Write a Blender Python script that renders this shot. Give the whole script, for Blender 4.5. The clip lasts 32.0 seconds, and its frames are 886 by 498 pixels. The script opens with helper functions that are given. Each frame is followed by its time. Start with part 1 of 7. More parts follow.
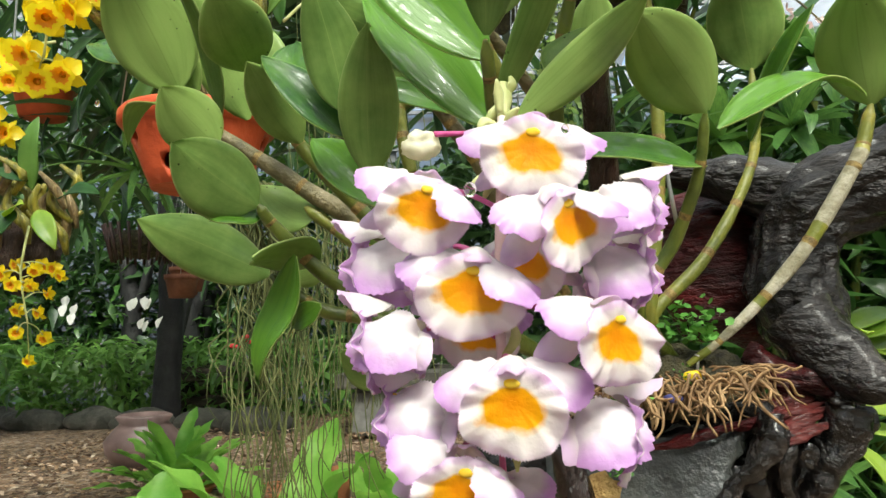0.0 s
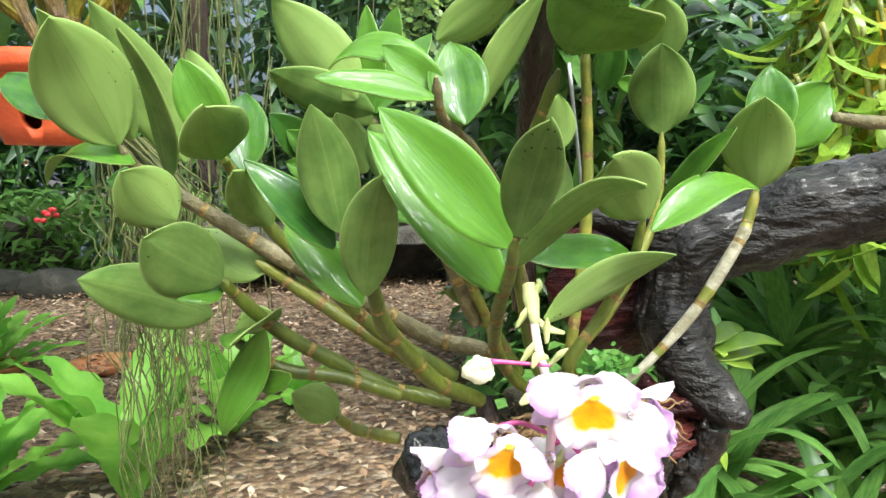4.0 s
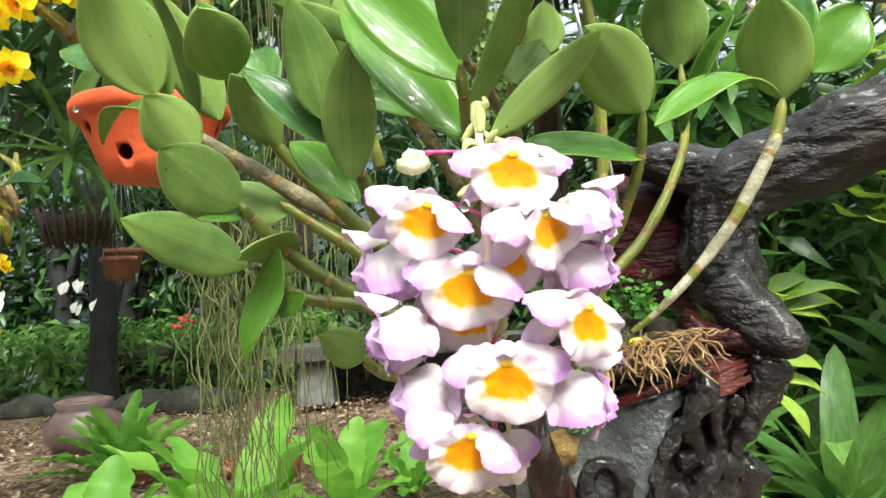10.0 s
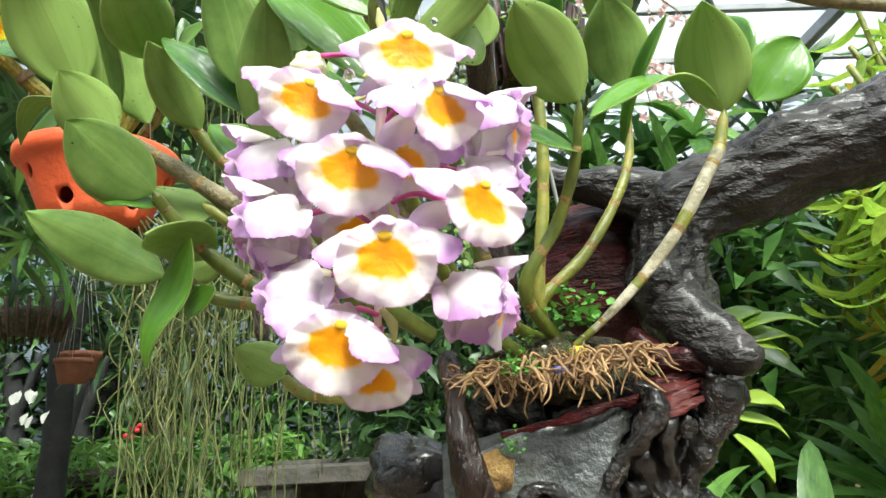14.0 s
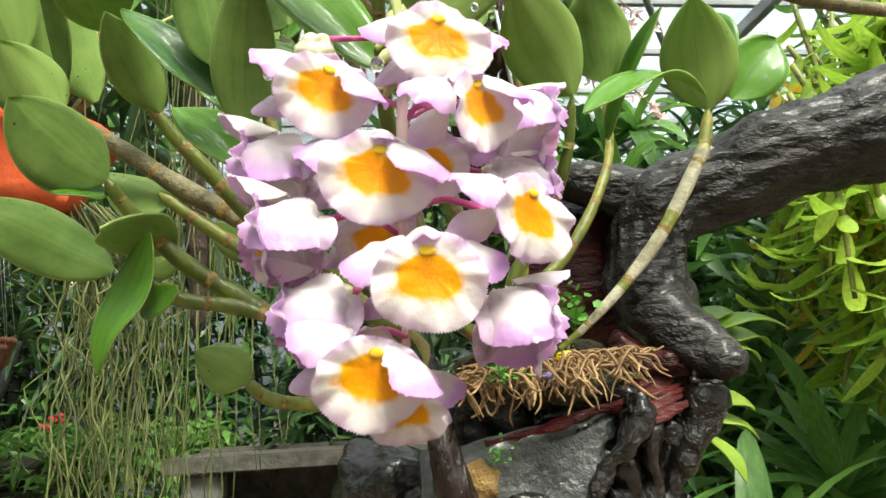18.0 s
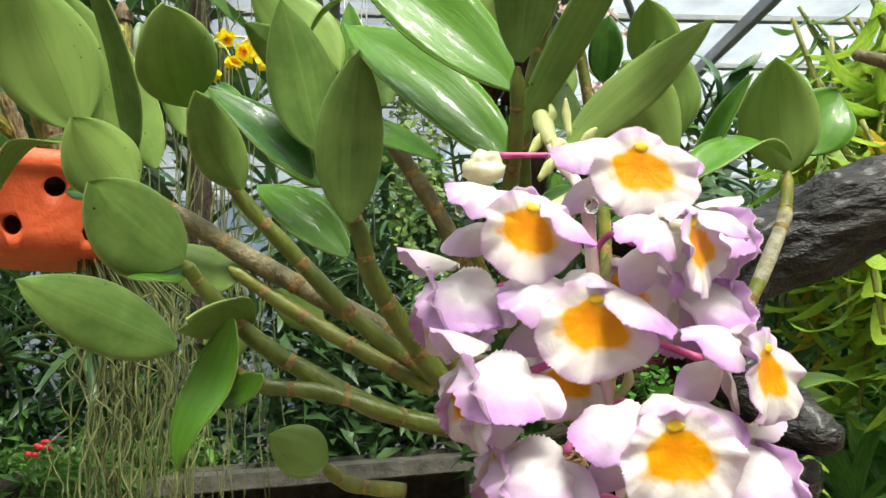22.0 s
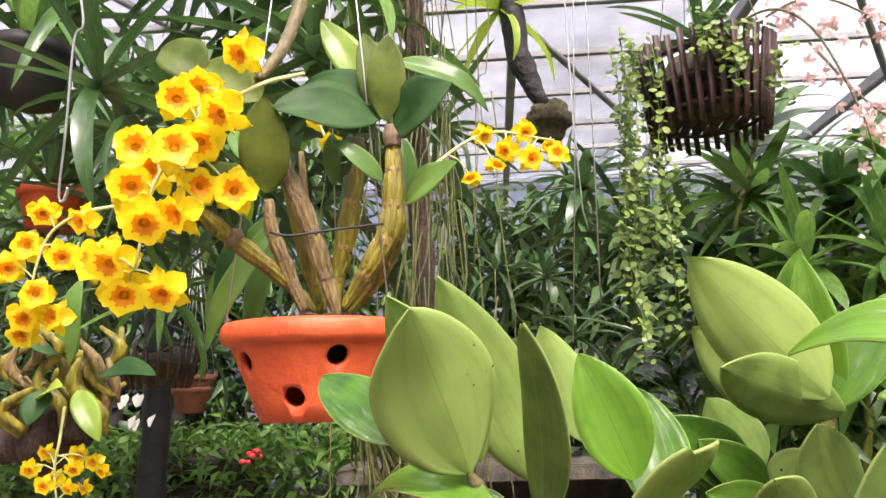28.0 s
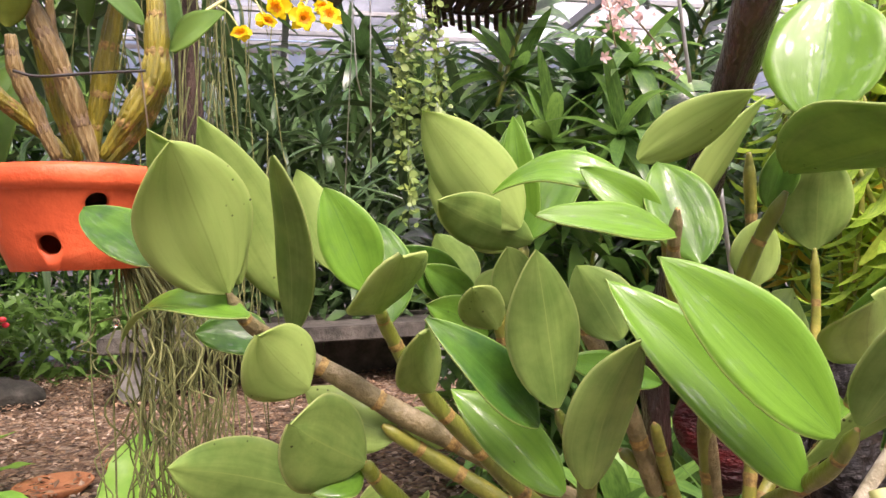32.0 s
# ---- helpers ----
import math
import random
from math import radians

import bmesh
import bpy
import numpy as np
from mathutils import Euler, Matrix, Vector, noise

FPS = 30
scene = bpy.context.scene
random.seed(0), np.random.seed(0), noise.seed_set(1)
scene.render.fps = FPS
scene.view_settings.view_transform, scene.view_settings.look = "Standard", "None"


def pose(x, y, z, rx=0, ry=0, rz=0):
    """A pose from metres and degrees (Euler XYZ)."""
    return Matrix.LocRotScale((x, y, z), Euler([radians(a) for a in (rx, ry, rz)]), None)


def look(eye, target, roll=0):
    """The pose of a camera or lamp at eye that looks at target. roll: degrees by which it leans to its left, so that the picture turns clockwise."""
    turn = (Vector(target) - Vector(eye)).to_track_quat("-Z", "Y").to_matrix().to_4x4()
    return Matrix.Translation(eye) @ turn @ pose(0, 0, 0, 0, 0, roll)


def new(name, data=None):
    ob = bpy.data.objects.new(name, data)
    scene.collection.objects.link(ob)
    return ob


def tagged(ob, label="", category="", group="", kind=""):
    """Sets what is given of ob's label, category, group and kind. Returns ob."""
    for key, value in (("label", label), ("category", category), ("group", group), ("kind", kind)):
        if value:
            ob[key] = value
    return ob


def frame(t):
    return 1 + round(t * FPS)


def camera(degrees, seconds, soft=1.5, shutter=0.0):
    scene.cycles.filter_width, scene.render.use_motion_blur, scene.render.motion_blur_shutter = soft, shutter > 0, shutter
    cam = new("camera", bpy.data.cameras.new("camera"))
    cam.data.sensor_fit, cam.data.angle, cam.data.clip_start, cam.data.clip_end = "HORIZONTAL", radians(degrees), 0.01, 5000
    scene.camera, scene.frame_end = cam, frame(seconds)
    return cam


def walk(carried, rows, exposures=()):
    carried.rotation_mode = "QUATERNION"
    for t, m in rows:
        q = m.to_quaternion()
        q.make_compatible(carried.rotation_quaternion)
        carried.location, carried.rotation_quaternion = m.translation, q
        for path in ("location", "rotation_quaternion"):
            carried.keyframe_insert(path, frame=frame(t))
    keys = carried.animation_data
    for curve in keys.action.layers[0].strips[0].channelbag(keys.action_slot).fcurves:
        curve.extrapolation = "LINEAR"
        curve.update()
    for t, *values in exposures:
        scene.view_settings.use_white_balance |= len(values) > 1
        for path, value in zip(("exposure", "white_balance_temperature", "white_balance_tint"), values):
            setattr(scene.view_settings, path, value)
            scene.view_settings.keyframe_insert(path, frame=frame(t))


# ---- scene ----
cam = camera(63.21, 32.0)
ROWS = [
    (0.0, 0.0228, 0.0213, 0.6341, 96.34, 1.22, 5.99),
    (0.5, 0.0225, 0.0168, 0.6369, 96.03, 1.90, 3.92),
    (1.0, 0.0142, 0.0106, 0.6415, 94.62, 3.46, 2.67),
    (1.5, 0.0008, -0.0007, 0.6598, 93.58, 4.03, 0.49),
    (2.0, -0.0145, -0.0111, 0.6843, 91.16, 3.32, -2.22),
    (2.5, -0.0252, -0.0133, 0.7015, 88.55, 2.75, -3.60),
    (4.5, -0.0651, -0.0017, 0.7772, 82.98, -0.18, -9.80),
    (5.0, -0.0582, 0.0131, 0.7762, 85.37, -0.35, -7.76),
    (5.5, -0.0434, 0.0215, 0.7657, 87.39, -0.09, -5.29),
    (6.0, -0.0320, 0.0232, 0.7565, 88.33, -0.81, -2.70),
    (6.5, -0.0240, 0.0211, 0.7458, 90.13, -0.93, -2.17),
    (7.0, -0.0216, 0.0112, 0.7322, 91.03, -0.17, -2.67),
    (7.5, -0.0194, -0.0006, 0.7179, 92.08, 1.30, -3.45),
    (8.0, -0.0150, -0.0138, 0.7072, 93.23, 1.74, -4.80),
    (8.5, -0.0153, -0.0194, 0.6898, 93.26, 2.75, -3.90),
    (9.0, -0.0106, -0.0201, 0.6795, 93.98, 2.67, -3.47),
    (9.5, -0.0037, -0.0195, 0.6599, 94.96, 3.33, -0.56),
    (10.0, 0.0062, -0.0219, 0.6430, 93.59, 3.68, 1.08),
    (10.5, 0.0106, -0.0201, 0.6337, 93.70, 3.45, 3.04),
    (11.0, 0.0194, -0.0127, 0.6192, 94.20, 4.10, 4.27),
    (11.5, 0.0287, -0.0035, 0.6129, 94.98, 4.03, 4.62),
    (12.0, 0.0368, 0.0030, 0.6058, 96.59, 2.80, 4.01),
    (12.5, 0.0377, 0.0075, 0.5949, 99.26, 1.97, 2.83),
    (13.0, 0.0384, 0.0103, 0.5804, 100.43, 2.30, 1.10),
    (13.5, 0.0349, 0.0152, 0.5734, 101.46, 2.15, 0.64),
    (14.0, 0.0314, 0.0188, 0.5695, 103.85, 2.61, -0.76),
    (14.5, 0.0263, 0.0211, 0.5656, 104.20, 2.79, -1.46),
    (16.5, 0.0181, 0.0361, 0.5738, 102.77, 1.80, -1.97),
    (17.0, 0.0138, 0.0365, 0.5762, 102.54, 1.96, -2.90),
    (17.5, 0.0093, 0.0409, 0.5787, 102.35, 2.66, -4.83),
    (18.0, 0.0038, 0.0412, 0.5842, 102.29, 3.08, -6.42),
    (18.5, -0.0033, 0.0392, 0.5876, 102.11, 3.34, -7.91),
    (19.0, -0.0102, 0.0386, 0.5905, 102.00, 3.59, -8.85),
    (19.5, -0.0134, 0.0378, 0.5905, 101.87, 4.16, -9.39),
    (20.0, -0.0216, 0.0398, 0.5927, 101.67, 4.45, -10.06),
    (20.5, -0.0297, 0.0396, 0.5990, 101.48, 4.41, -10.86),
    (21.0, -0.0390, 0.0413, 0.6003, 101.69, 5.26, -12.10),
    (21.5, -0.0463, 0.0479, 0.6128, 102.04, 4.77, -11.15),
    (22.0, -0.0502, 0.0569, 0.6261, 102.84, 3.88, -8.06),
    (22.5, -0.0429, 0.0573, 0.6349, 102.66, 2.97, -4.96),
    (23.0, -0.0402, 0.0543, 0.6515, 102.71, 2.33, -2.46),
    (23.5, -0.0409, 0.0446, 0.6705, 103.93, 3.07, -1.97),
    (24.0, -0.0473, 0.0327, 0.6873, 102.92, 3.69, -1.20),
    (24.5, -0.0533, 0.0192, 0.7089, 101.56, 3.76, -1.42),
    (25.0, -0.0637, 0.0157, 0.7236, 100.56, 4.84, -1.88),
    (25.5, -0.0795, 0.0227, 0.7435, 102.78, 3.74, 0.29),
    (26.0, -0.1021, 0.0306, 0.7545, 102.02, 4.01, 1.96),
    (26.5, -0.1252, 0.0609, 0.7729, 101.26, 2.20, 4.98),
    (28.5, -0.1675, 0.1376, 0.8217, 100.66, 1.19, 2.98),
    (29.0, -0.1669, 0.1367, 0.8279, 98.45, 0.48, 0.38),
    (29.5, -0.1642, 0.1274, 0.8312, 97.45, 0.84, -3.27),
    (30.0, -0.1684, 0.1181, 0.8302, 96.00, 0.71, -6.72),
    (30.5, -0.1686, 0.1082, 0.8232, 95.19, 1.09, -9.75),
    (31.0, -0.1660, 0.1037, 0.8093, 94.30, 0.92, -11.42),
    (31.5, -0.1636, 0.0992, 0.7979, 93.49, 1.80, -11.76),
    (32.0, -0.1576, 0.0907, 0.7966, 90.17, 1.70, -13.44),
]
EXPOSURES = ((0,1.42,6350,0),(2,1.72,6350,0),(4.5,2.0,5900,1),(7.5,2.02,6200,7),(9,2.02,6250,4),(10.5,1.82,6200,-2),(14,1.94,6100,-1),(17,1.78,6500,-2),(20,1.6,6450,-3),(22,1.5,6450,-2),(23.5,1.65,6600,4),(26,1.9,6700,23),(29,1.96,6700,22),(32,1.97,6750,30))
walk(cam, [(t, pose(x, y, z, rx, ry, rz)) for t, x, y, z, rx, ry, rz in ROWS], EXPOSURES)
# ---- world ----
world = bpy.data.worlds.new("sky")
scene.world = world
world.use_nodes = True
wn = world.node_tree.nodes
sky = wn.new("ShaderNodeTexSky")
sky.sky_type = "NISHITA"
sky.sun_disc = False
sky.sun_elevation, sky.sun_rotation = radians(57), radians(160)
sky.air_density, sky.dust_density, sky.ozone_density = 1.0, 8.0, 0.6
wn["Background"].inputs[1].default_value = 0.15
world.node_tree.links.new(sky.outputs[0], wn["Background"].inputs[0])
sun_data = bpy.data.lights.new("sun", "SUN")
sun_data.energy, sun_data.angle, sun_data.color = 1.8, radians(25), (1.0, 0.96, 0.9)
sun = new("sun", sun_data)
sun.matrix_world = look((1.0, -2.5, 4.6), (0, 0.3, 0))


# ---- materials ----
def material(name, rough=0.5, spec=0.5, metal=0.0):
    m = bpy.data.materials.new(name)
    m.use_nodes = True
    b = m.node_tree.nodes["Principled BSDF"]
    b.inputs["Roughness"].default_value = rough
    b.inputs["Specular IOR Level"].default_value = spec
    b.inputs["Metallic"].default_value = metal
    return m, m.node_tree.nodes, m.node_tree.links, b


def node(ns, kind, **values):
    n = ns.new(kind)
    for k, v in values.items():
        n.inputs[k].default_value = v
    return n


def ramp(ns, stops):
    r = ns.new("ShaderNodeValToRGB")
    while len(r.color_ramp.elements) < len(stops):
        r.color_ramp.elements.new(0.5)
    for e, (p, c) in zip(r.color_ramp.elements, stops):
        e.position, e.color = p, (*c, 1)
    return r


def coords(ns, which="Object"):
    return ns.new("ShaderNodeTexCoord").outputs[which]


def mottled(name, stops, scale, rough=0.5, spec=0.5, bump=0.0, bump_scale=None, metal=0.0, stretch=(1, 1, 1), vary=0.0, clear=0.0, translucent=0.0, detail=6.0, rough_var=0.0):
    """A surface of mottled colour: coarse and fine noise through a ramp, with relief."""
    m, ns, ln, b = material(name, rough, spec, metal)
    mp = ns.new("ShaderNodeMapping")
    mp.inputs["Scale"].default_value = stretch
    ln.new(coords(ns), mp.inputs[0])
    n1 = node(ns, "ShaderNodeTexNoise", Scale=scale, Detail=detail, Roughness=0.62)
    ln.new(mp.outputs[0], n1.inputs["Vector"])
    fac = n1.outputs["Fac"]
    if vary:
        oi = ns.new("ShaderNodeObjectInfo")
        ma = ns.new("ShaderNodeMath")
        ma.operation = "MULTIPLY_ADD"
        ma.inputs[1].default_value, ma.inputs[2].default_value = vary, -vary / 2
        ln.new(oi.outputs["Random"], ma.inputs[0])
        ad = ns.new("ShaderNodeMath")
        ln.new(fac, ad.inputs[0]), ln.new(ma.outputs[0], ad.inputs[1])
        fac = ad.outputs[0]
    r = ramp(ns, stops)
    ln.new(fac, r.inputs[0])
    ln.new(r.outputs[0], b.inputs["Base Color"])
    if rough_var:
        mr = ns.new("ShaderNodeMapRange")
        mr.inputs[1].default_value, mr.inputs[2].default_value = 0.3, 0.7
        mr.inputs[3].default_value, mr.inputs[4].default_value = max(0.03, rough - rough_var), min(1.0, rough + rough_var)
        n3 = node(ns, "ShaderNodeTexNoise", Scale=scale * 0.6, Detail=3.0)
        ln.new(mp.outputs[0], n3.inputs["Vector"])
        ln.new(n3.outputs["Fac"], mr.inputs[0]), ln.new(mr.outputs[0], b.inputs["Roughness"])
    if bump:
        n2 = node(ns, "ShaderNodeTexNoise", Scale=bump_scale or scale * 4, Detail=4.0, Roughness=0.6)
        ln.new(mp.outputs[0], n2.inputs["Vector"])
        bp = node(ns, "ShaderNodeBump", Strength=bump, Distance=0.02)
        ln.new(n2.outputs["Fac"], bp.inputs["Height"]), ln.new(bp.outputs[0], b.inputs["Normal"])
    b.inputs["Coat Weight"].default_value = clear
    b.inputs["Coat Roughness"].default_value = 0.12
    if translucent:
        add_translucent(m, r.outputs[0], translucent)
    return m


def add_translucent(m, colour, amount):
    ns, ln = m.node_tree.nodes, m.node_tree.links
    tr = ns.new("ShaderNodeBsdfTranslucent")
    mx = ns.new("ShaderNodeMixShader")
    mx.inputs[0].default_value = amount
    ln.new(colour, tr.inputs[0])
    ln.new(ns["Principled BSDF"].outputs[0], mx.inputs[1]), ln.new(tr.outputs[0], mx.inputs[2])
    ln.new(mx.outputs[0], ns["Material Output"].inputs[0])


def leaf_material(name, low, high, midrib, edge, rough, veins, clear, specks, translucent=0.22, relief=0.3):
    """Leaf skin over the leaf's own map (x across, y along): midrib, faint parallel veins, paler rim, mottling."""
    m, ns, ln, b = material(name, rough, 0.25)
    sep = ns.new("ShaderNodeSeparateXYZ")
    ln.new(coords(ns, "UV"), sep.inputs[0])
    n1 = node(ns, "ShaderNodeTexNoise", Scale=55.0, Detail=5.0, Roughness=0.6)
    ln.new(coords(ns), n1.inputs["Vector"])
    oi = ns.new("ShaderNodeObjectInfo")
    tone = ns.new("ShaderNodeMath")
    tone.operation = "MULTIPLY_ADD"
    tone.inputs[1].default_value = 0.75
    ln.new(oi.outputs["Random"], tone.inputs[0]), ln.new(n1.outputs["Fac"], tone.inputs[2])
    r = ramp(ns, [(0.4, low), (1.2, high)])
    ln.new(tone.outputs[0], r.inputs[0])
    ax = ns.new("ShaderNodeMath")
    ax.operation = "SUBTRACT"
    ax.inputs[1].default_value = 0.5
    ln.new(sep.outputs[0], ax.inputs[0])
    ab = ns.new("ShaderNodeMath")
    ab.operation = "ABSOLUTE"
    ln.new(ax.outputs[0], ab.inputs[0])
    band = ramp(ns, [(0.0, (1, 1, 1)), (0.012, (0, 0, 0)), (0.47, (0, 0, 0)), (0.5, (0.75, 0.75, 0.75))])
    ln.new(ab.outputs[0], band.inputs[0])
    which = ramp(ns, [(0.2, midrib), (0.3, edge)])
    ln.new(ab.outputs[0], which.inputs[0])
    mix = ns.new("ShaderNodeMixRGB")
    ln.new(band.outputs[0], mix.inputs[0]), ln.new(r.outputs[0], mix.inputs[1]), ln.new(which.outputs[0], mix.inputs[2])
    out = mix.outputs[0]
    if specks:
        vo = node(ns, "ShaderNodeTexVoronoi", Scale=210.0, Randomness=1.0)
        ln.new(coords(ns), vo.inputs["Vector"])
        sr = ramp(ns, [(0.08, (1, 1, 1)), (0.15, (0, 0, 0))])
        ln.new(vo.outputs["Distance"], sr.inputs[0])
        n4 = node(ns, "ShaderNodeTexNoise", Scale=22.0, Detail=2.0)
        ln.new(coords(ns), n4.inputs["Vector"])
        gate = ramp(ns, [(0.58, (0, 0, 0)), (0.63, (specks, specks, specks))])
        ln.new(n4.outputs["Fac"], gate.inputs[0])
        mu = ns.new("ShaderNodeMixRGB")
        mu.blend_type = "MULTIPLY"
        mu.inputs[0].default_value = 1.0
        ln.new(sr.outputs[0], mu.inputs[1]), ln.new(gate.outputs[0], mu.inputs[2])
        m2 = ns.new("ShaderNodeMixRGB")
        m2.inputs[2].default_value = (0.03, 0.025, 0.01, 1)
        ln.new(mu.outputs[0], m2.inputs[0]), ln.new(out, m2.inputs[1])
        out = m2.outputs[0]
    mp7 = ns.new("ShaderNodeMapping")
    mp7.inputs["Scale"].default_value = (9.0, 1.3, 1.0)
    ln.new(coords(ns, "UV"), mp7.inputs[0])
    n7 = node(ns, "ShaderNodeTexNoise", Scale=1.0, Detail=6.0, Roughness=0.62)
    n7.noise_dimensions = "4D"
    ln.new(mp7.outputs[0], n7.inputs["Vector"]), ln.new(oi.outputs["Random"], n7.inputs["W"])
    streak = ramp(ns, [(0.25, (0.7, 0.76, 0.68)), (0.5, (0.93, 0.95, 0.92)), (0.75, (1.0, 1.0, 1.0))])
    ln.new(n7.outputs["Fac"], streak.inputs[0])
    mu7 = ns.new("ShaderNodeMixRGB")
    mu7.blend_type = "MULTIPLY"
    mu7.inputs[0].default_value = 1.0
    ln.new(out, mu7.inputs[1]), ln.new(streak.outputs[0], mu7.inputs[2])
    out = mu7.outputs[0]
    ln.new(out, b.inputs["Base Color"])
    wv = node(ns, "ShaderNodeTexWave", Scale=veins, Distortion=0.4)
    ln.new(coords(ns, "UV"), wv.inputs["Vector"])
    mp = ns.new("ShaderNodeMapping")
    mp.inputs["Scale"].default_value = (8.0, 2.0, 1.0)
    ln.new(coords(ns, "UV"), mp.inputs[0])
    n5 = node(ns, "ShaderNodeTexNoise", Scale=1.0, Detail=5.0, Roughness=0.6)
    n5.noise_dimensions = "4D"
    ln.new(mp.outputs[0], n5.inputs["Vector"]), ln.new(oi.outputs["Random"], n5.inputs["W"])
    ad = ns.new("ShaderNodeMath")
    ad.operation = "MULTIPLY_ADD"
    ad.inputs[1].default_value = 0.012
    ln.new(wv.outputs["Fac"], ad.inputs[0]), ln.new(n5.outputs["Fac"], ad.inputs[2])
    bp = node(ns, "ShaderNodeBump", Strength=relief, Distance=0.002)
    ln.new(ad.outputs[0], bp.inputs["Height"]), ln.new(bp.outputs[0], b.inputs["Normal"])
    if clear:
        wet = ramp(ns, [(0.545, (0.05, 0.05, 0.05)), (0.575, (clear, clear, clear))])
        mp2 = ns.new("ShaderNodeMapping")
        mp2.inputs["Scale"].default_value = (11.0, 7.0, 1.0)
        ln.new(coords(ns, "UV"), mp2.inputs[0])
        n6 = node(ns, "ShaderNodeTexNoise", Scale=1.0, Detail=6.0, Roughness=0.65)
        n6.noise_dimensions = "4D"
        ln.new(mp2.outputs[0], n6.inputs["Vector"]), ln.new(oi.outputs["Random"], n6.inputs["W"])
        ln.new(n6.outputs["Fac"], wet.inputs[0]), ln.new(wet.outputs[0], b.inputs["Coat Weight"])
        b.inputs["Coat Roughness"].default_value = 0.055
        b.inputs["Coat IOR"].default_value = 1.75
    if translucent:
        add_translucent(m, out, translucent)
    return m


LEAF_TOP = leaf_material("leaf_upper_skin", (0.022, 0.085, 0.012), (0.115, 0.26, 0.026), (0.06, 0.17, 0.03), (0.3, 0.47, 0.13), 0.37, 7.0, 1.0, 0.5, 0.2, 0.2)
LEAF_UNDER = leaf_material("leaf_lower_skin", (0.185, 0.325, 0.078), (0.41, 0.575, 0.165), (0.33, 0.47, 0.13), (0.56, 0.67, 0.25), 0.35, 7.0, 0.55, 1.0, 0.5, 0.12)
CANE_GREEN = mottled("cane_green", [(0.3, (0.045, 0.068, 0.009)), (0.7, (0.16, 0.19, 0.026))], 60, 0.36, bump=0.15, stretch=(1, 1, 0.4), clear=0.2)
CANE_YELLOW = mottled("cane_yellow", [(0.3, (0.1, 0.125, 0.02)), (0.55, (0.19, 0.2, 0.03)), (0.75, (0.34, 0.29, 0.05))], 60, 0.4, bump=0.15)
CANE_BROWN = mottled("cane_brown", [(0.3, (0.075, 0.068, 0.026)), (0.55, (0.175, 0.145, 0.065)), (0.75, (0.33, 0.28, 0.17))], 70, 0.5, bump=0.3)
CANE_PAPER = mottled("cane_papery_sheath", [(0.3, (0.2, 0.18, 0.1)), (0.55, (0.42, 0.39, 0.28)), (0.75, (0.58, 0.55, 0.45))], 110, 0.7, bump=0.3)
NODE_RING = mottled("cane_node", [(0.3, (0.07, 0.045, 0.014)), (0.5, (0.23, 0.15, 0.04)), (0.7, (0.42, 0.3, 0.09))], 260, 0.6, bump=0.3)
WOOD = mottled("wet_dark_wood", [(0.3, (0.006, 0.0055, 0.0055)), (0.55, (0.017, 0.0145, 0.0135)), (0.8, (0.07, 0.06, 0.057))], 26, 0.4, 0.25, bump=0.7, bump_scale=60, stretch=(0.6, 1.4, 1.5), clear=0.35, rough_var=0.22)
WOOD_GREY = mottled("planed_grey_wood", [(0.32, (0.018, 0.02, 0.02)), (0.5, (0.068, 0.074, 0.074)), (0.72, (0.18, 0.19, 0.17))], 22, 0.34, bump=0.4, bump_scale=90, clear=0.8, rough_var=0.25)
WOOD_RED = mottled("red_stained_wood", [(0.3, (0.008, 0.002, 0.002)), (0.55, (0.052, 0.004, 0.005)), (0.8, (0.17, 0.013, 0.014))], 34, 0.42, 0.2, bump=0.7, bump_scale=90, stretch=(0.6, 1, 2), clear=0.2)
STAKE_WOOD = mottled("brown_stake_wood", [(0.3, (0.007, 0.004, 0.003)), (0.55, (0.02, 0.0095, 0.007)), (0.78, (0.085, 0.037, 0.023))], 22, 0.34, 0.3, bump=0.6, bump_scale=70, stretch=(2.5, 1.2, 0.7), clear=0.4, rough_var=0.15)
ROOT_TAN = mottled("tan_root", [(0.3, (0.08, 0.042, 0.016)), (0.5, (0.22, 0.125, 0.05)), (0.72, (0.44, 0.29, 0.14))], 90, 0.7, bump=0.2)
ROOT_GREY = mottled("grey_green_root", [(0.3, (0.032, 0.045, 0.01)), (0.5, (0.085, 0.1, 0.026)), (0.72, (0.19, 0.195, 0.07))], 45, 0.8)
MOSS_SOIL = mottled("mossy_fibre", [(0.3, (0.02, 0.016, 0.01)), (0.55, (0.08, 0.07, 0.03)), (0.75, (0.2, 0.19, 0.09))], 90, 0.9, bump=0.8)
FIBRE = mottled("orange_fibre", [(0.3, (0.3, 0.16, 0.04)), (0.7, (0.6, 0.4, 0.14))], 150, 0.9, bump=0.8)
WEED = mottled("weed_green", [(0.3, (0.05, 0.17, 0.02)), (0.7, (0.16, 0.4, 0.06))], 60, 0.5, translucent=0.2)
STEEL = mottled("galvanised_wire", [(0.3, (0.4, 0.41, 0.41)), (0.7, (0.62, 0.63, 0.62))], 60, 0.35, metal=0.9)
CLAY = mottled("orange_clay", [(0.3, (0.42, 0.06, 0.018)), (0.6, (0.64, 0.11, 0.035)), (0.8, (0.7, 0.18, 0.07))], 14, 0.5, 0.4, bump=0.15, bump_scale=60, rough_var=0.1)
CLAY_OLD = mottled("old_clay", [(0.3, (0.28, 0.1, 0.04)), (0.7, (0.5, 0.22, 0.09))], 14, 0.8, bump=0.3)
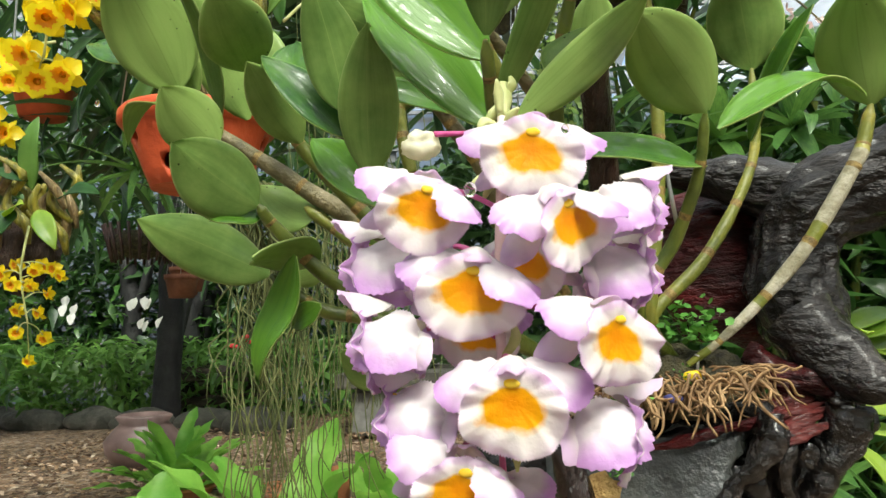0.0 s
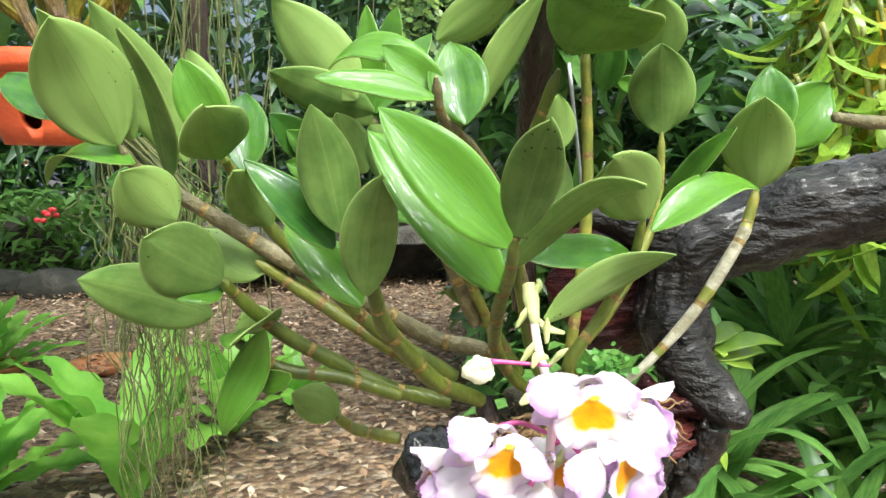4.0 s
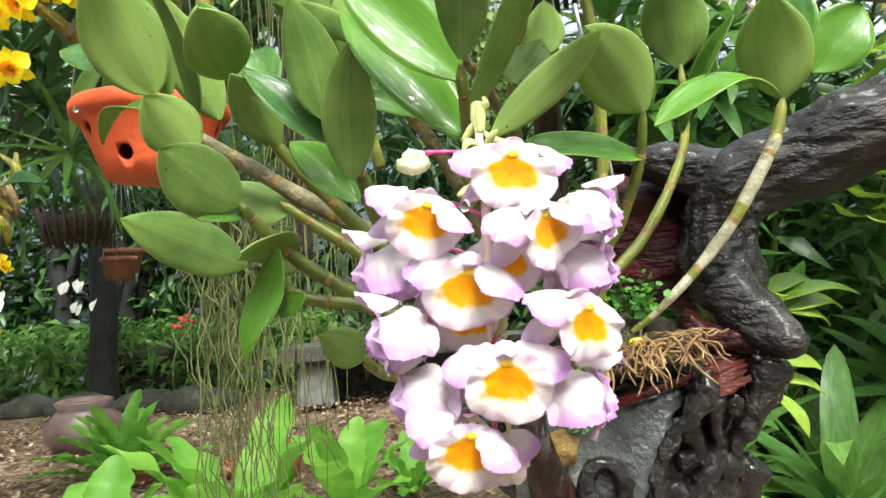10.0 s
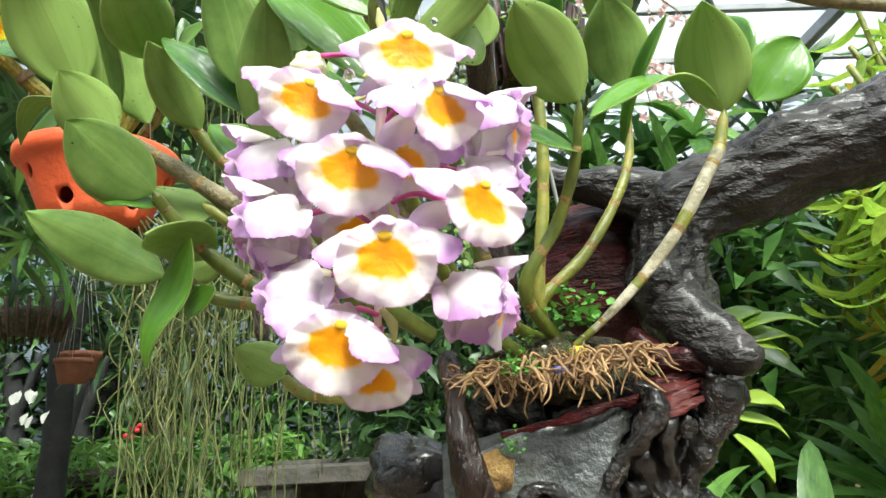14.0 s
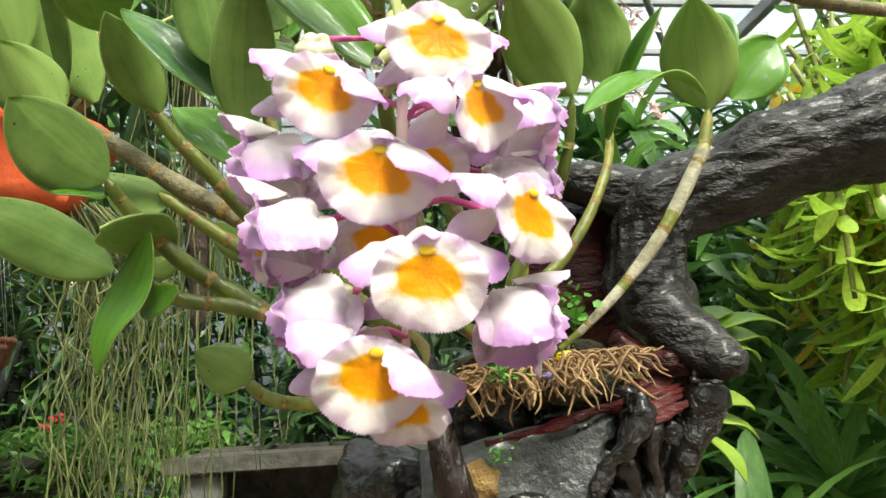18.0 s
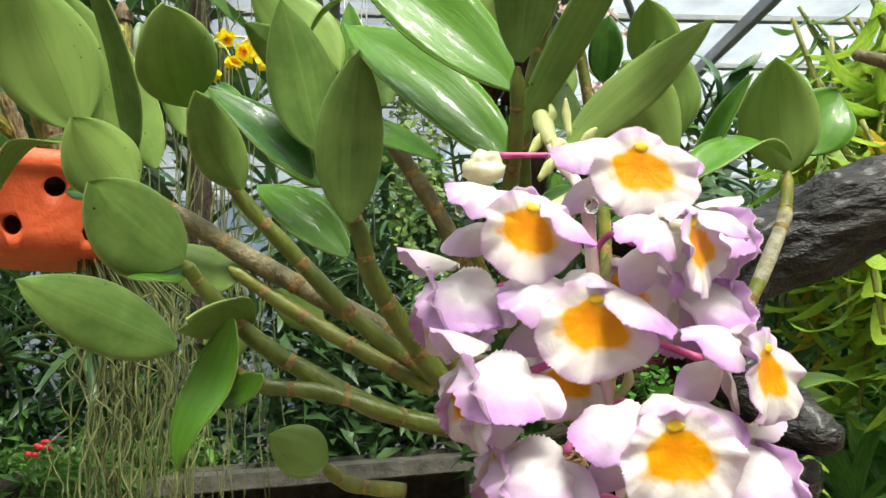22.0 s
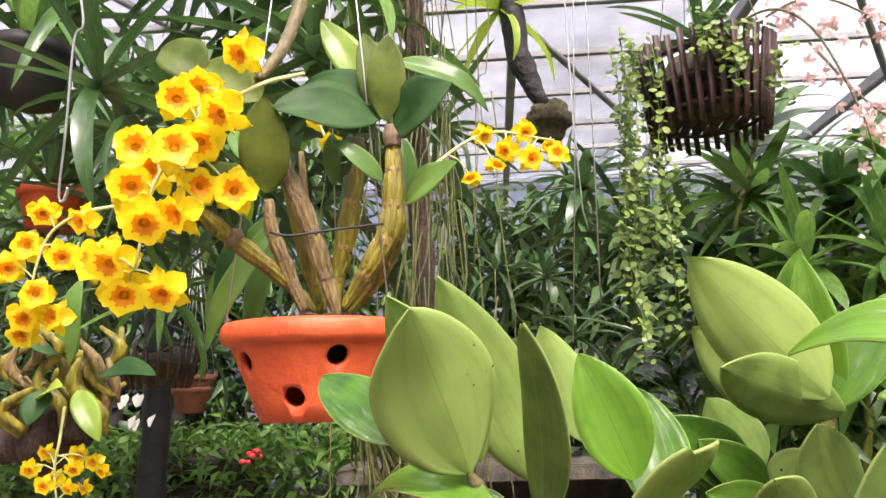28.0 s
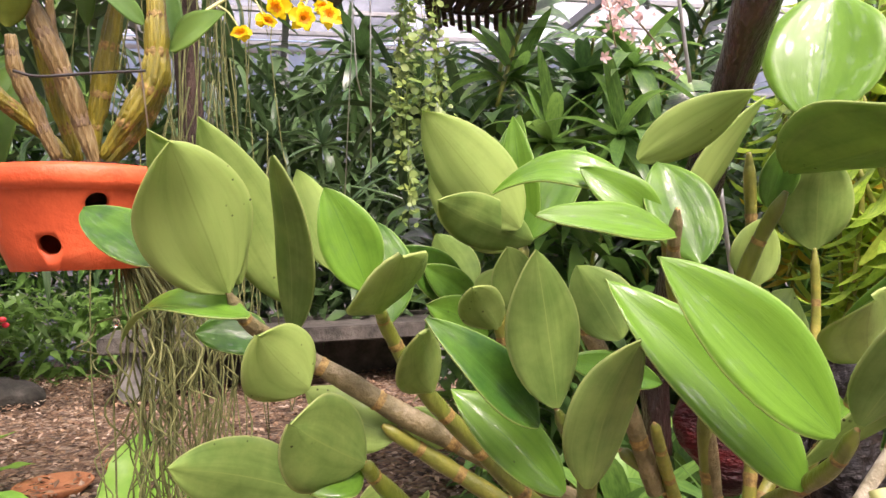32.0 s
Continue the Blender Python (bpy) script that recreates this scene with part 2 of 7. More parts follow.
JAR = mottled("brown_jar", [(0.3, (0.07, 0.045, 0.04)), (0.7, (0.19, 0.13, 0.12))], 8, 0.4)
PSEUDO = mottled("yellow_pseudobulb", [(0.3, (0.045, 0.058, 0.008)), (0.5, (0.2, 0.18, 0.016)), (0.75, (0.4, 0.34, 0.035))], 25, 0.33, bump=0.5, stretch=(4, 4, 0.5), clear=0.3)
PSEUDO_OLD = mottled("old_papery_cane", [(0.3, (0.06, 0.04, 0.018)), (0.5, (0.19, 0.13, 0.045)), (0.72, (0.38, 0.31, 0.15))], 30, 0.45, bump=0.5, stretch=(4, 4, 0.5), clear=0.15)
FOLIAGE = mottled("foliage_mid", [(0.3, (0.06, 0.15, 0.032)), (0.7, (0.175, 0.335, 0.07))], 9, 0.35, 0.35, vary=0.35, clear=0.25, translucent=0.35)
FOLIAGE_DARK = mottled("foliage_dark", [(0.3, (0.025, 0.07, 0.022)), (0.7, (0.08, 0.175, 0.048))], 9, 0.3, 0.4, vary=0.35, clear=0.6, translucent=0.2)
FOLIAGE_LIGHT = mottled("foliage_light", [(0.3, (0.18, 0.34, 0.03)), (0.7, (0.46, 0.61, 0.085))], 9, 0.36, vary=0.3, clear=0.25, translucent=0.45)
YELLOW_LEAF = mottled("yellowing_leaf", [(0.3, (0.45, 0.3, 0.02)), (0.7, (0.68, 0.5, 0.05))], 12, 0.5, vary=0.2, translucent=0.35)
FERN = mottled("fern_green", [(0.3, (0.14, 0.37, 0.04)), (0.7, (0.3, 0.56, 0.09))], 12, 0.45, vary=0.25, translucent=0.45)
CREEPER = mottled("creeper_green", [(0.3, (0.1, 0.19, 0.035)), (0.55, (0.24, 0.32, 0.07)), (0.75, (0.44, 0.42, 0.1))], 14, 0.5, vary=0.4, translucent=0.25)
POST = mottled("dark_post", [(0.3, (0.008, 0.008, 0.009)), (0.7, (0.028, 0.028, 0.028))], 9, 0.7, bump=0.5)
STONE = mottled("grey_concrete", [(0.3, (0.035, 0.033, 0.027)), (0.7, (0.13, 0.12, 0.1))], 12, 0.85, bump=0.5)
PALE_STONE = mottled("pale_concrete", [(0.3, (0.12, 0.12, 0.11)), (0.7, (0.28, 0.28, 0.26))], 12, 0.85, bump=0.4)
OLD_LOG = mottled("weathered_log", [(0.3, (0.018, 0.014, 0.011)), (0.55, (0.065, 0.05, 0.036)), (0.78, (0.26, 0.21, 0.165))], 7, 0.8, bump=0.7, stretch=(0.5, 2, 3))
DARK_STONE = mottled("mossy_dark_stone", [(0.3, (0.02, 0.022, 0.016)), (0.55, (0.06, 0.058, 0.045)), (0.78, (0.15, 0.14, 0.115))], 9, 0.8, bump=0.6)
SLAT = mottled("dark_slat", [(0.3, (0.016, 0.007, 0.006)), (0.7, (0.06, 0.026, 0.02))], 20, 0.5, bump=0.3)
FRAME = mottled("grey_steel_frame", [(0.3, (0.16, 0.17, 0.18)), (0.7, (0.3, 0.31, 0.32))], 6, 0.5)
WHITE_FLOWER = mottled("white_petal", [(0.3, (0.7, 0.7, 0.64)), (0.7, (0.86, 0.86, 0.82))], 20, 0.5, translucent=0.3)
RED_FLOWER = mottled("red_petal", [(0.3, (0.6, 0.02, 0.03)), (0.7, (0.8, 0.06, 0.08))], 20, 0.5)
PINK_FLOWER = mottled("pink_petal", [(0.3, (0.7, 0.46, 0.45)), (0.7, (0.86, 0.72, 0.69))], 40, 0.5, vary=0.3, translucent=0.3)
BLACK_PLASTIC = mottled("black_plastic", [(0.3, (0.012, 0.012, 0.012)), (0.7, (0.03, 0.03, 0.03))], 20, 0.5)
BARK = mottled("hanging_bark", [(0.3, (0.02, 0.014, 0.01)), (0.7, (0.09, 0.055, 0.04))], 18, 0.9, bump=0.8, stretch=(2, 2, 0.7))
BARK_MIX = mottled("red_brown_bark_mix", [(0.3, (0.03, 0.018, 0.012)), (0.55, (0.12, 0.06, 0.035)), (0.78, (0.3, 0.17, 0.1))], 90, 0.85, bump=0.8)
PERLITE = mottled("white_perlite", [(0.3, (0.6, 0.6, 0.58)), (0.7, (0.8, 0.8, 0.78))], 200, 0.8)
BLUE_SCRAP = mottled("blue_plastic", [(0.3, (0.05, 0.05, 0.2)), (0.7, (0.1, 0.1, 0.32))], 200, 0.5)
OLIVE = mottled("olive_leaf", [(0.3, (0.06, 0.1, 0.016)), (0.7, (0.14, 0.19, 0.035))], 40, 0.5, 0.2, vary=0.25, translucent=0.25)
SHEATH = mottled("dry_sheath", [(0.3, (0.09, 0.06, 0.035)), (0.7, (0.26, 0.19, 0.11))], 90, 0.7, bump=0.4, stretch=(3, 3, 0.6))
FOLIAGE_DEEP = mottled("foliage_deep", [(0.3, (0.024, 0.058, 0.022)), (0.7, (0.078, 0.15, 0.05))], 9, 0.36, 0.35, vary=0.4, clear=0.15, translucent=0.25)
POT_LEAF = mottled("dark_pot_leaf", [(0.3, (0.012, 0.045, 0.011)), (0.7, (0.04, 0.1, 0.026))], 30, 0.5, 0.18, vary=0.2, translucent=0.1)
WOOD_WET = mottled("glossy_charred_wood", [(0.3, (0.004, 0.0035, 0.0035)), (0.6, (0.011, 0.009, 0.008)), (0.8, (0.04, 0.032, 0.028))], 34, 0.26, 0.3, bump=1.0, bump_scale=85, clear=0.9, rough_var=0.22)
SPLINTER = mottled("split_red_wood", [(0.3, (0.025, 0.004, 0.004)), (0.6, (0.085, 0.013, 0.011)), (0.8, (0.15, 0.032, 0.027))], 60, 0.4, 0.2, bump=0.5, bump_scale=120, stretch=(0.4, 2, 3), clear=0.15)
# CLAY_OLD darkened for the pots further back, their dimness put into the colour.
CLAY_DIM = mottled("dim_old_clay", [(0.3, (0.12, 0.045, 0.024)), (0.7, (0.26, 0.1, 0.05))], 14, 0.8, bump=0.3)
GROUND = None


def ground_material():
    m, ns, ln, b = material("gravel_and_litter", 0.75, 0.4)
    vo = node(ns, "ShaderNodeTexVoronoi", Scale=44.0, Randomness=1.0)
    ln.new(coords(ns), vo.inputs["Vector"])
    r = ramp(ns, [(0.0, (0.085, 0.053, 0.034)), (0.35, (0.21, 0.135, 0.082)), (0.65, (0.33, 0.225, 0.14)), (0.85, (0.46, 0.37, 0.275)), (1.0, (0.13, 0.1, 0.08))])
    sx = ns.new("ShaderNodeSeparateXYZ")
    ln.new(vo.outputs["Color"], sx.inputs[0])
    ln.new(sx.outputs[0], r.inputs[0])
    n1 = node(ns, "ShaderNodeTexNoise", Scale=1.6, Detail=5.0)
    ln.new(coords(ns), n1.inputs["Vector"])
    r2 = ramp(ns, [(0.3, (0.45, 0.42, 0.38)), (0.7, (1.0, 1.0, 1.0))])
    ln.new(n1.outputs["Fac"], r2.inputs[0])
    mu = ns.new("ShaderNodeMixRGB")
    mu.blend_type = "MULTIPLY"
    mu.inputs[0].default_value = 1.0
    ln.new(r.outputs[0], mu.inputs[1]), ln.new(r2.outputs[0], mu.inputs[2])
    ln.new(mu.outputs[0], b.inputs["Base Color"])
    bp = node(ns, "ShaderNodeBump", Strength=1.0, Distance=0.02)
    bp.invert = True
    ln.new(vo.outputs["Distance"], bp.inputs["Height"]), ln.new(bp.outputs[0], b.inputs["Normal"])
    return m


GROUND = ground_material()


def petal_material(name, pale, deep, start, end, rough=0.45):
    """Petal: pale at the foot, deeper towards the rim, along the petal's map."""
    m, ns, ln, b = material(name, rough, 0.4)
    sep = ns.new("ShaderNodeSeparateXYZ")
    ln.new(coords(ns, "UV"), sep.inputs[0])
    n1 = node(ns, "ShaderNodeTexNoise", Scale=160.0, Detail=4.0)
    ln.new(coords(ns), n1.inputs["Vector"])
    ad = ns.new("ShaderNodeMath")
    ad.operation = "MULTIPLY_ADD"
    ad.inputs[1].default_value = 0.28
    ln.new(n1.outputs["Fac"], ad.inputs[0]), ln.new(sep.outputs[1], ad.inputs[2])
    n3 = node(ns, "ShaderNodeTexNoise", Scale=42.0, Detail=3.0)
    ln.new(coords(ns), n3.inputs["Vector"])
    ad3 = ns.new("ShaderNodeMath")
    ad3.operation = "MULTIPLY_ADD"
    ad3.inputs[1].default_value = 0.5
    ln.new(n3.outputs["Fac"], ad3.inputs[0]), ln.new(ad.outputs[0], ad3.inputs[2])
    less = ns.new("ShaderNodeMath")
    less.operation = "SUBTRACT"
    less.inputs[1].default_value = 0.25
    ln.new(ad3.outputs[0], less.inputs[0])
    r = ramp(ns, [(start + 0.14, pale), (end + 0.14, deep)])
    ln.new(less.outputs[0], r.inputs[0])
    ln.new(r.outputs[0], b.inputs["Base Color"])
    n2 = node(ns, "ShaderNodeTexNoise", Scale=230.0, Detail=4.0)
    ln.new(coords(ns), n2.inputs["Vector"])
    bp = node(ns, "ShaderNodeBump", Strength=0.5, Distance=0.0016)
    ln.new(n2.outputs["Fac"], bp.inputs["Height"]), ln.new(bp.outputs[0], b.inputs["Normal"])
    b.inputs["Coat Weight"].default_value = 0.5
    b.inputs["Coat Roughness"].default_value = 0.1
    add_translucent(m, r.outputs[0], 0.42)
    return m


PETAL = petal_material("lilac_petal", (0.81, 0.765, 0.785), (0.665, 0.395, 0.745), 0.42, 1.15)
SEPAL = petal_material("pale_sepal", (0.8, 0.775, 0.73), (0.735, 0.57, 0.745), 0.35, 1.15)
BUD = petal_material("cream_bud", (0.8, 0.78, 0.6), (0.86, 0.84, 0.76), 0.0, 1.0)
LIP = petal_material("white_lip_with_orange_throat", (0.86, 0.84, 0.79), (0.76, 0.56, 0.76), 0.72, 1.1)


def paint_throat(m):
    """Orange velvet throat in the middle of the lip, soft at its edge."""
    ns, ln = m.node_tree.nodes, m.node_tree.links
    r = next(n for n in ns if n.type == "VALTORGB").color_ramp
    while len(r.elements) < 5:
        r.elements.new(0.5)
    for e, (p, c) in zip(r.elements, ((0.3, (0.9, 0.35, 0.0)), (0.64, (0.93, 0.47, 0.002)), (0.75, (0.9, 0.87, 0.78)), (1.0, (0.9, 0.86, 0.85)), (1.24, (0.78, 0.54, 0.8)))):
        e.position, e.color = min(1.0, p / 1.28), (*c, 1)
    scale = ns.new("ShaderNodeMath")
    scale.operation = "MULTIPLY"
    scale.inputs[1].default_value = 1 / 1.28
    rn = next(n for n in ns if n.type == "VALTORGB")
    old = rn.inputs[0].links[0].from_socket
    ln.new(old, scale.inputs[0]), ln.new(scale.outputs[0], rn.inputs[0])


paint_throat(LIP)
COLUMN_YELLOW = mottled("yellow_column", [(0.3, (0.95, 0.6, 0.02)), (0.7, (0.97, 0.72, 0.08))], 260, 0.7, 0.2, translucent=0.3)
PEDICEL = mottled("magenta_pedicel", [(0.3, (0.42, 0.03, 0.17)), (0.7, (0.66, 0.16, 0.38))], 120, 0.4)
RACHIS = mottled("pink_green_rachis", [(0.3, (0.74, 0.5, 0.52)), (0.7, (0.8, 0.72, 0.6))], 60, 0.45)
BRACT = mottled("pale_green_bract", [(0.3, (0.45, 0.5, 0.16)), (0.7, (0.7, 0.72, 0.36))], 60, 0.5, translucent=0.2)
YELLOW = petal_material("yellow_petal", (0.9, 0.66, 0.008), (0.93, 0.79, 0.015), 0.0, 0.9)
YELLOW_EYE = mottled("orange_eye", [(0.3, (0.82, 0.27, 0.0)), (0.7, (0.9, 0.4, 0.0))], 200, 0.6, translucent=0.2)
DEW = material("water_drop", 0.02, 0.5)[0]
DEW.node_tree.nodes["Principled BSDF"].inputs["Transmission Weight"].default_value = 1.0
DEW.node_tree.nodes["Principled BSDF"].inputs["IOR"].default_value = 1.33

# ---- builders ----
ORIGIN = {}


def thing(name, at, label, category, group="", kind=""):
    ob = new(name)
    ob.location = at
    ob.empty_display_size = 0.02
    ORIGIN[ob.name] = Vector(at)
    return tagged(ob, label, category, group, kind)


def root_of(ob):
    while ob.parent:
        ob = ob.parent
    return ob


def mesh_of(name, verts, faces, mats, idx=None, uvs=None, smooth=True):
    me = bpy.data.meshes.new(name)
    me.from_pydata([tuple(v) for v in verts], [], faces)
    for m in mats if isinstance(mats, (list, tuple)) else [mats]:
        me.materials.append(m)
    if idx is not None:
        me.polygons.foreach_set("material_index", idx)
    if smooth:
        me.polygons.foreach_set("use_smooth", [True] * len(me.polygons))
    if uvs is not None:
        layer = me.uv_layers.new(name="map")
        loops = np.zeros(len(me.loops), dtype=np.int32)
        me.loops.foreach_get("vertex_index", loops)
        layer.data.foreach_set("uv", np.array(uvs, dtype=np.float32)[loops].ravel())
    me.update()
    return me


def part(name, data, parent, label=""):
    """Links a mesh, given in world places, as one part under a thing or a part."""
    o = ORIGIN.get(root_of(parent).name) if parent else None
    if o is not None:
        data.transform(Matrix.Translation(-o))
    ob = new(name, data)
    ob.parent = parent
    return tagged(ob, label)


def placed(name, data, parent, m, label=""):
    """Links a shared mesh, built round its own origin, as a part at the world pose m."""
    ob = new(name, data)
    ob.parent = parent
    if parent:
        ob.matrix_basis = Matrix.Translation(-ORIGIN[root_of(parent).name]) @ m
    else:
        ob.matrix_basis = m
    return tagged(ob, label)


def spline(points, per=6):
    p = [Vector(q) for q in points]
    p = [p[0] * 2 - p[1]] + p + [p[-1] * 2 - p[-2]]
    out = []
    for i in range(1, len(p) - 2):
        for k in range(per):
            t = k / per
            a, b, c, d = p[i - 1], p[i], p[i + 1], p[i + 2]
            out.append(0.5 * (2 * b + (c - a) * t + (2 * a - 5 * b + 4 * c - d) * t * t + (3 * b - a - 3 * c + d) * t ** 3))
    return out + [p[-2]]


def lerp_list(values, n):
    return np.interp(np.linspace(0, 1, n), np.linspace(0, 1, len(values)), values)


def tube_data(points, radii, seg=10, per=6, squash=1.0, rough=0.0, freq=30.0, ridges=0, ridge=0.0, seed=0.0):
    c = spline(points, per)
    r = lerp_list(radii, len(c))
    verts, faces, uvs = [], [], []
    side = None
    for i, q in enumerate(c):
        t = (c[min(i + 1, len(c) - 1)] - c[max(i - 1, 0)]).normalized()
        if side is None:
            side = t.orthogonal().normalized()
        side = (side - t * side.dot(t)).normalized()
        up = t.cross(side)
        for k in range(seg):
            a = 2 * math.pi * k / seg
            rr = r[i] * (1 + ridge * math.cos(ridges * a + 0.6 * math.sin(i * 0.3)))
            v = q + side * math.cos(a) * rr + up * math.sin(a) * rr * squash
            if rough:
                d = noise.fractal((v + Vector((seed, seed, 0))) * freq, 0.9, 2.1, 4)
                v = v + (v - q).normalized() * d * rough
            verts.append(v), uvs.append((k / seg, i / (len(c) - 1)))
    n = len(c)
    for i in range(n - 1):
        for k in range(seg):
            k2 = (k + 1) % seg
            faces.append((i * seg + k, i * seg + k2, (i + 1) * seg + k2, (i + 1) * seg + k))
    verts += [c[0], c[-1]]
    uvs += [(0.5, 0), (0.5, 1)]
    for k in range(seg):
        k2 = (k + 1) % seg
        faces.append((k2, k, n * seg)), faces.append(((n - 1) * seg + k, (n - 1) * seg + k2, n * seg + 1))
    return verts, faces, uvs


def tube(name, points, radii, mat, seg=10, per=6, **more):
    v, f, u = tube_data(points, radii, seg, per, **more)
    return mesh_of(name, v, f, mat, None, u)


def join_tubes(name, many, mat):
    verts, faces = [], []
    for v, f, _ in many:
        k = len(verts)
        verts += v
        faces += [tuple(i + k for i in q) for q in f]
    return mesh_of(name, verts, faces, mat)


def blob_data(centre, size, rings=14, seg=18, rough=0.0, freq=20.0, seed=0.0, flat=None):
    c = Vector(centre)
    verts, faces = [], []
    for i in range(rings + 1):
        th = math.pi * i / rings
        for k in range(seg):
            a = 2 * math.pi * k / seg
            d = Vector((math.sin(th) * math.cos(a) * size[0], math.sin(th) * math.sin(a) * size[1], math.cos(th) * size[2]))
            v = c + d
            if rough:
                v += d.normalized() * noise.fractal((v + Vector((seed, 0, seed))) * freq, 0.9, 2.1, 4) * rough
            if flat is not None and v.y < flat:
                v.y = flat + (v.y - flat) * 0.15
            verts.append(v)
    for i in range(rings):
        for k in range(seg):
            k2 = (k + 1) % seg
            faces.append((i * seg + k, (i + 1) * seg + k, (i + 1) * seg + k2, i * seg + k2))
    return verts, faces, None


def blob(name, centre, size, mat, **more):
    v, f, _ = blob_data(centre, size, **more)
    return mesh_of(name, v, f, mat)


def box_data(centre, size, turn=0.0):
    cx, cy, cz = centre
    x, y, z = (s / 2 for s in size)
    b = min(x, y, z) * 0.18
    bm = bmesh.new()
    bmesh.ops.create_cube(bm, size=1.0, matrix=Matrix.Translation(centre) @ Matrix.Rotation(turn, 4, "Z") @ Matrix.Diagonal((*size, 1)))
    bmesh.ops.bevel(bm, geom=bm.edges[:], offset=b, segments=2, affect="EDGES")
    return bm


def box(name, centre, size, mat, turn=0.0):
    bm = box_data(centre, size, turn)
    me = bpy.data.meshes.new(name)
    bm.to_mesh(me)
    bm.free()
    me.materials.append(mat)
    return me


def lathe(name, profile, mat, at=(0, 0, 0), seg=40, wobble=0.0):
    """A turned body from (radius, height) pairs."""
    verts, faces = [], []
    for r, z in profile:
        for k in range(seg):
            a = 2 * math.pi * k / seg
            rr = r * (1 + wobble * noise.noise(Vector((math.cos(a) * 2, math.sin(a) * 2, z * 20))))
            verts.append((at[0] + rr * math.cos(a), at[1] + rr * math.sin(a), at[2] + z))
    n = len(profile)
    for i in range(n - 1):
        for k in range(seg):
            k2 = (k + 1) % seg
            faces.append((i * seg + k, i * seg + k2, (i + 1) * seg + k2, (i + 1) * seg + k))
    return mesh_of(name, verts, faces, mat)


# ---- ground and greenhouse ----
def make_ground():
    n = 90
    verts, faces = [], []
    span = np.concatenate([np.linspace(-60, -7, 12), np.linspace(-6.5, 6.5, 66), np.linspace(7, 60, 12)])
    for y in span:
        for x in span:
            verts.append((x, y + 2.5, 0.035 * noise.noise(Vector((x * 0.6, y * 0.6, 3))) + 0.008 * noise.noise(Vector((x * 5, y * 5, 1)))))
    for i in range(n - 1):
        for k in range(n - 1):
            faces.append((i * n + k, i * n + k + 1, (i + 1) * n + k + 1, (i + 1) * n + k))
    ob = new("ground", mesh_of("ground", verts, faces, GROUND))
    tagged(ob, "damp brown gravel ground strewn with dead leaves", "ground", kind="structure")


make_ground()

# ---- orchid on driftwood ----
BASE = (0.13, 0.45, 0.6)
orchid = thing("orchid_plant", BASE, "leafy green orchid with a hanging lilac flower spike on driftwood", "orchid")


def leaf_mesh(base, tip, width, normal, bend=0.06, cup=0.22, fold=0.0, droop=0.0, blunt=0.72, heart=0.0, wave=0.0):
    b, t = Vector(base), Vector(tip)
    axis = t - b
    length = axis.length
    axis.normalize()
    nrm = Vector(normal)
    nrm = (nrm - axis * nrm.dot(axis)).normalized()
    side = axis.cross(nrm)
    nu, nv = 16, 8
    top, uv = [], []
    seed = b.x * 91 + t.z * 57
    twist = 0.35 * noise.noise(Vector((seed, 2.0, 0)))
    skew = 0.12 * noise.noise(Vector((seed, 7.0, 0)))
    blunt = 0.84 + 0.14 * noise.noise(Vector((seed, 4.0, 1)))
    top_u = 0.66 / (0.66 + blunt)
    peak = (top_u ** 0.66) * ((1 - top_u) ** blunt)
    for i in range(nu + 1):
        u = i / nu
        w = 0.53 * width * min(1.0, (max(u, 1e-4) ** 0.66) * (max(1 - u, 0) ** blunt) / peak)
        w = max(w, 0.0016 if u < 0.5 else 0.0002)
        off = bend * length * math.sin(math.pi * u) - droop * length * max(0, u - 0.55) ** 2 * 4
        for j in range(nv + 1):
            v = 2 * j / nv - 1
            lift = cup * w * (abs(v) ** 1.6) - 0.05 * w * math.exp(-(v * 6) ** 2)
            lift += wave * w * math.sin(u * 7 + seed + v * 2) * abs(v)
            lift += 0.035 * width * noise.noise(Vector((u * 2.5, v * 1.2, seed)))
            cut = heart * length * 0.12 * math.exp(-(v * 3.2) ** 2) * max(0, (u - 0.6) / 0.4) ** 2
            lift += twist * w * v * u + 0.06 * width * (abs(v) ** 2) * math.sin(u * 9 + seed * 3 + 1.5 * v) * 0.5
            p = b + axis * (u * length - cut) + side * (v * w + skew * width * math.sin(math.pi * u)) + nrm * (off + lift + fold * w * abs(v))
            top.append(p), uv.append((j / nv, u))
    n = len(top)
    verts = top + [p - nrm * 0.0009 for p in top]
    faces, idx = [], []
    row = nv + 1
    for i in range(nu):
        for j in range(nv):
            a = i * row + j
            faces.append((a, a + row, a + row + 1, a + 1)), idx.append(0)
            faces.append((n + a, n + a + 1, n + a + row + 1, n + a + row)), idx.append(1)
    for i in range(nu):
        a, c = i * row, i * row + nv
        faces.append((a, n + a, n + a + row, a + row)), idx.append(1)
        faces.append((c, c + row, n + c + row, n + c)), idx.append(1)
    return mesh_of("leaf", verts, faces, [LEAF_TOP, LEAF_UNDER], idx, uv + uv)


def leaf(base, tip, width, normal, bend=0.06, **more):
    return part("leaf", leaf_mesh(base, tip, width, normal, bend, **more), orchid)


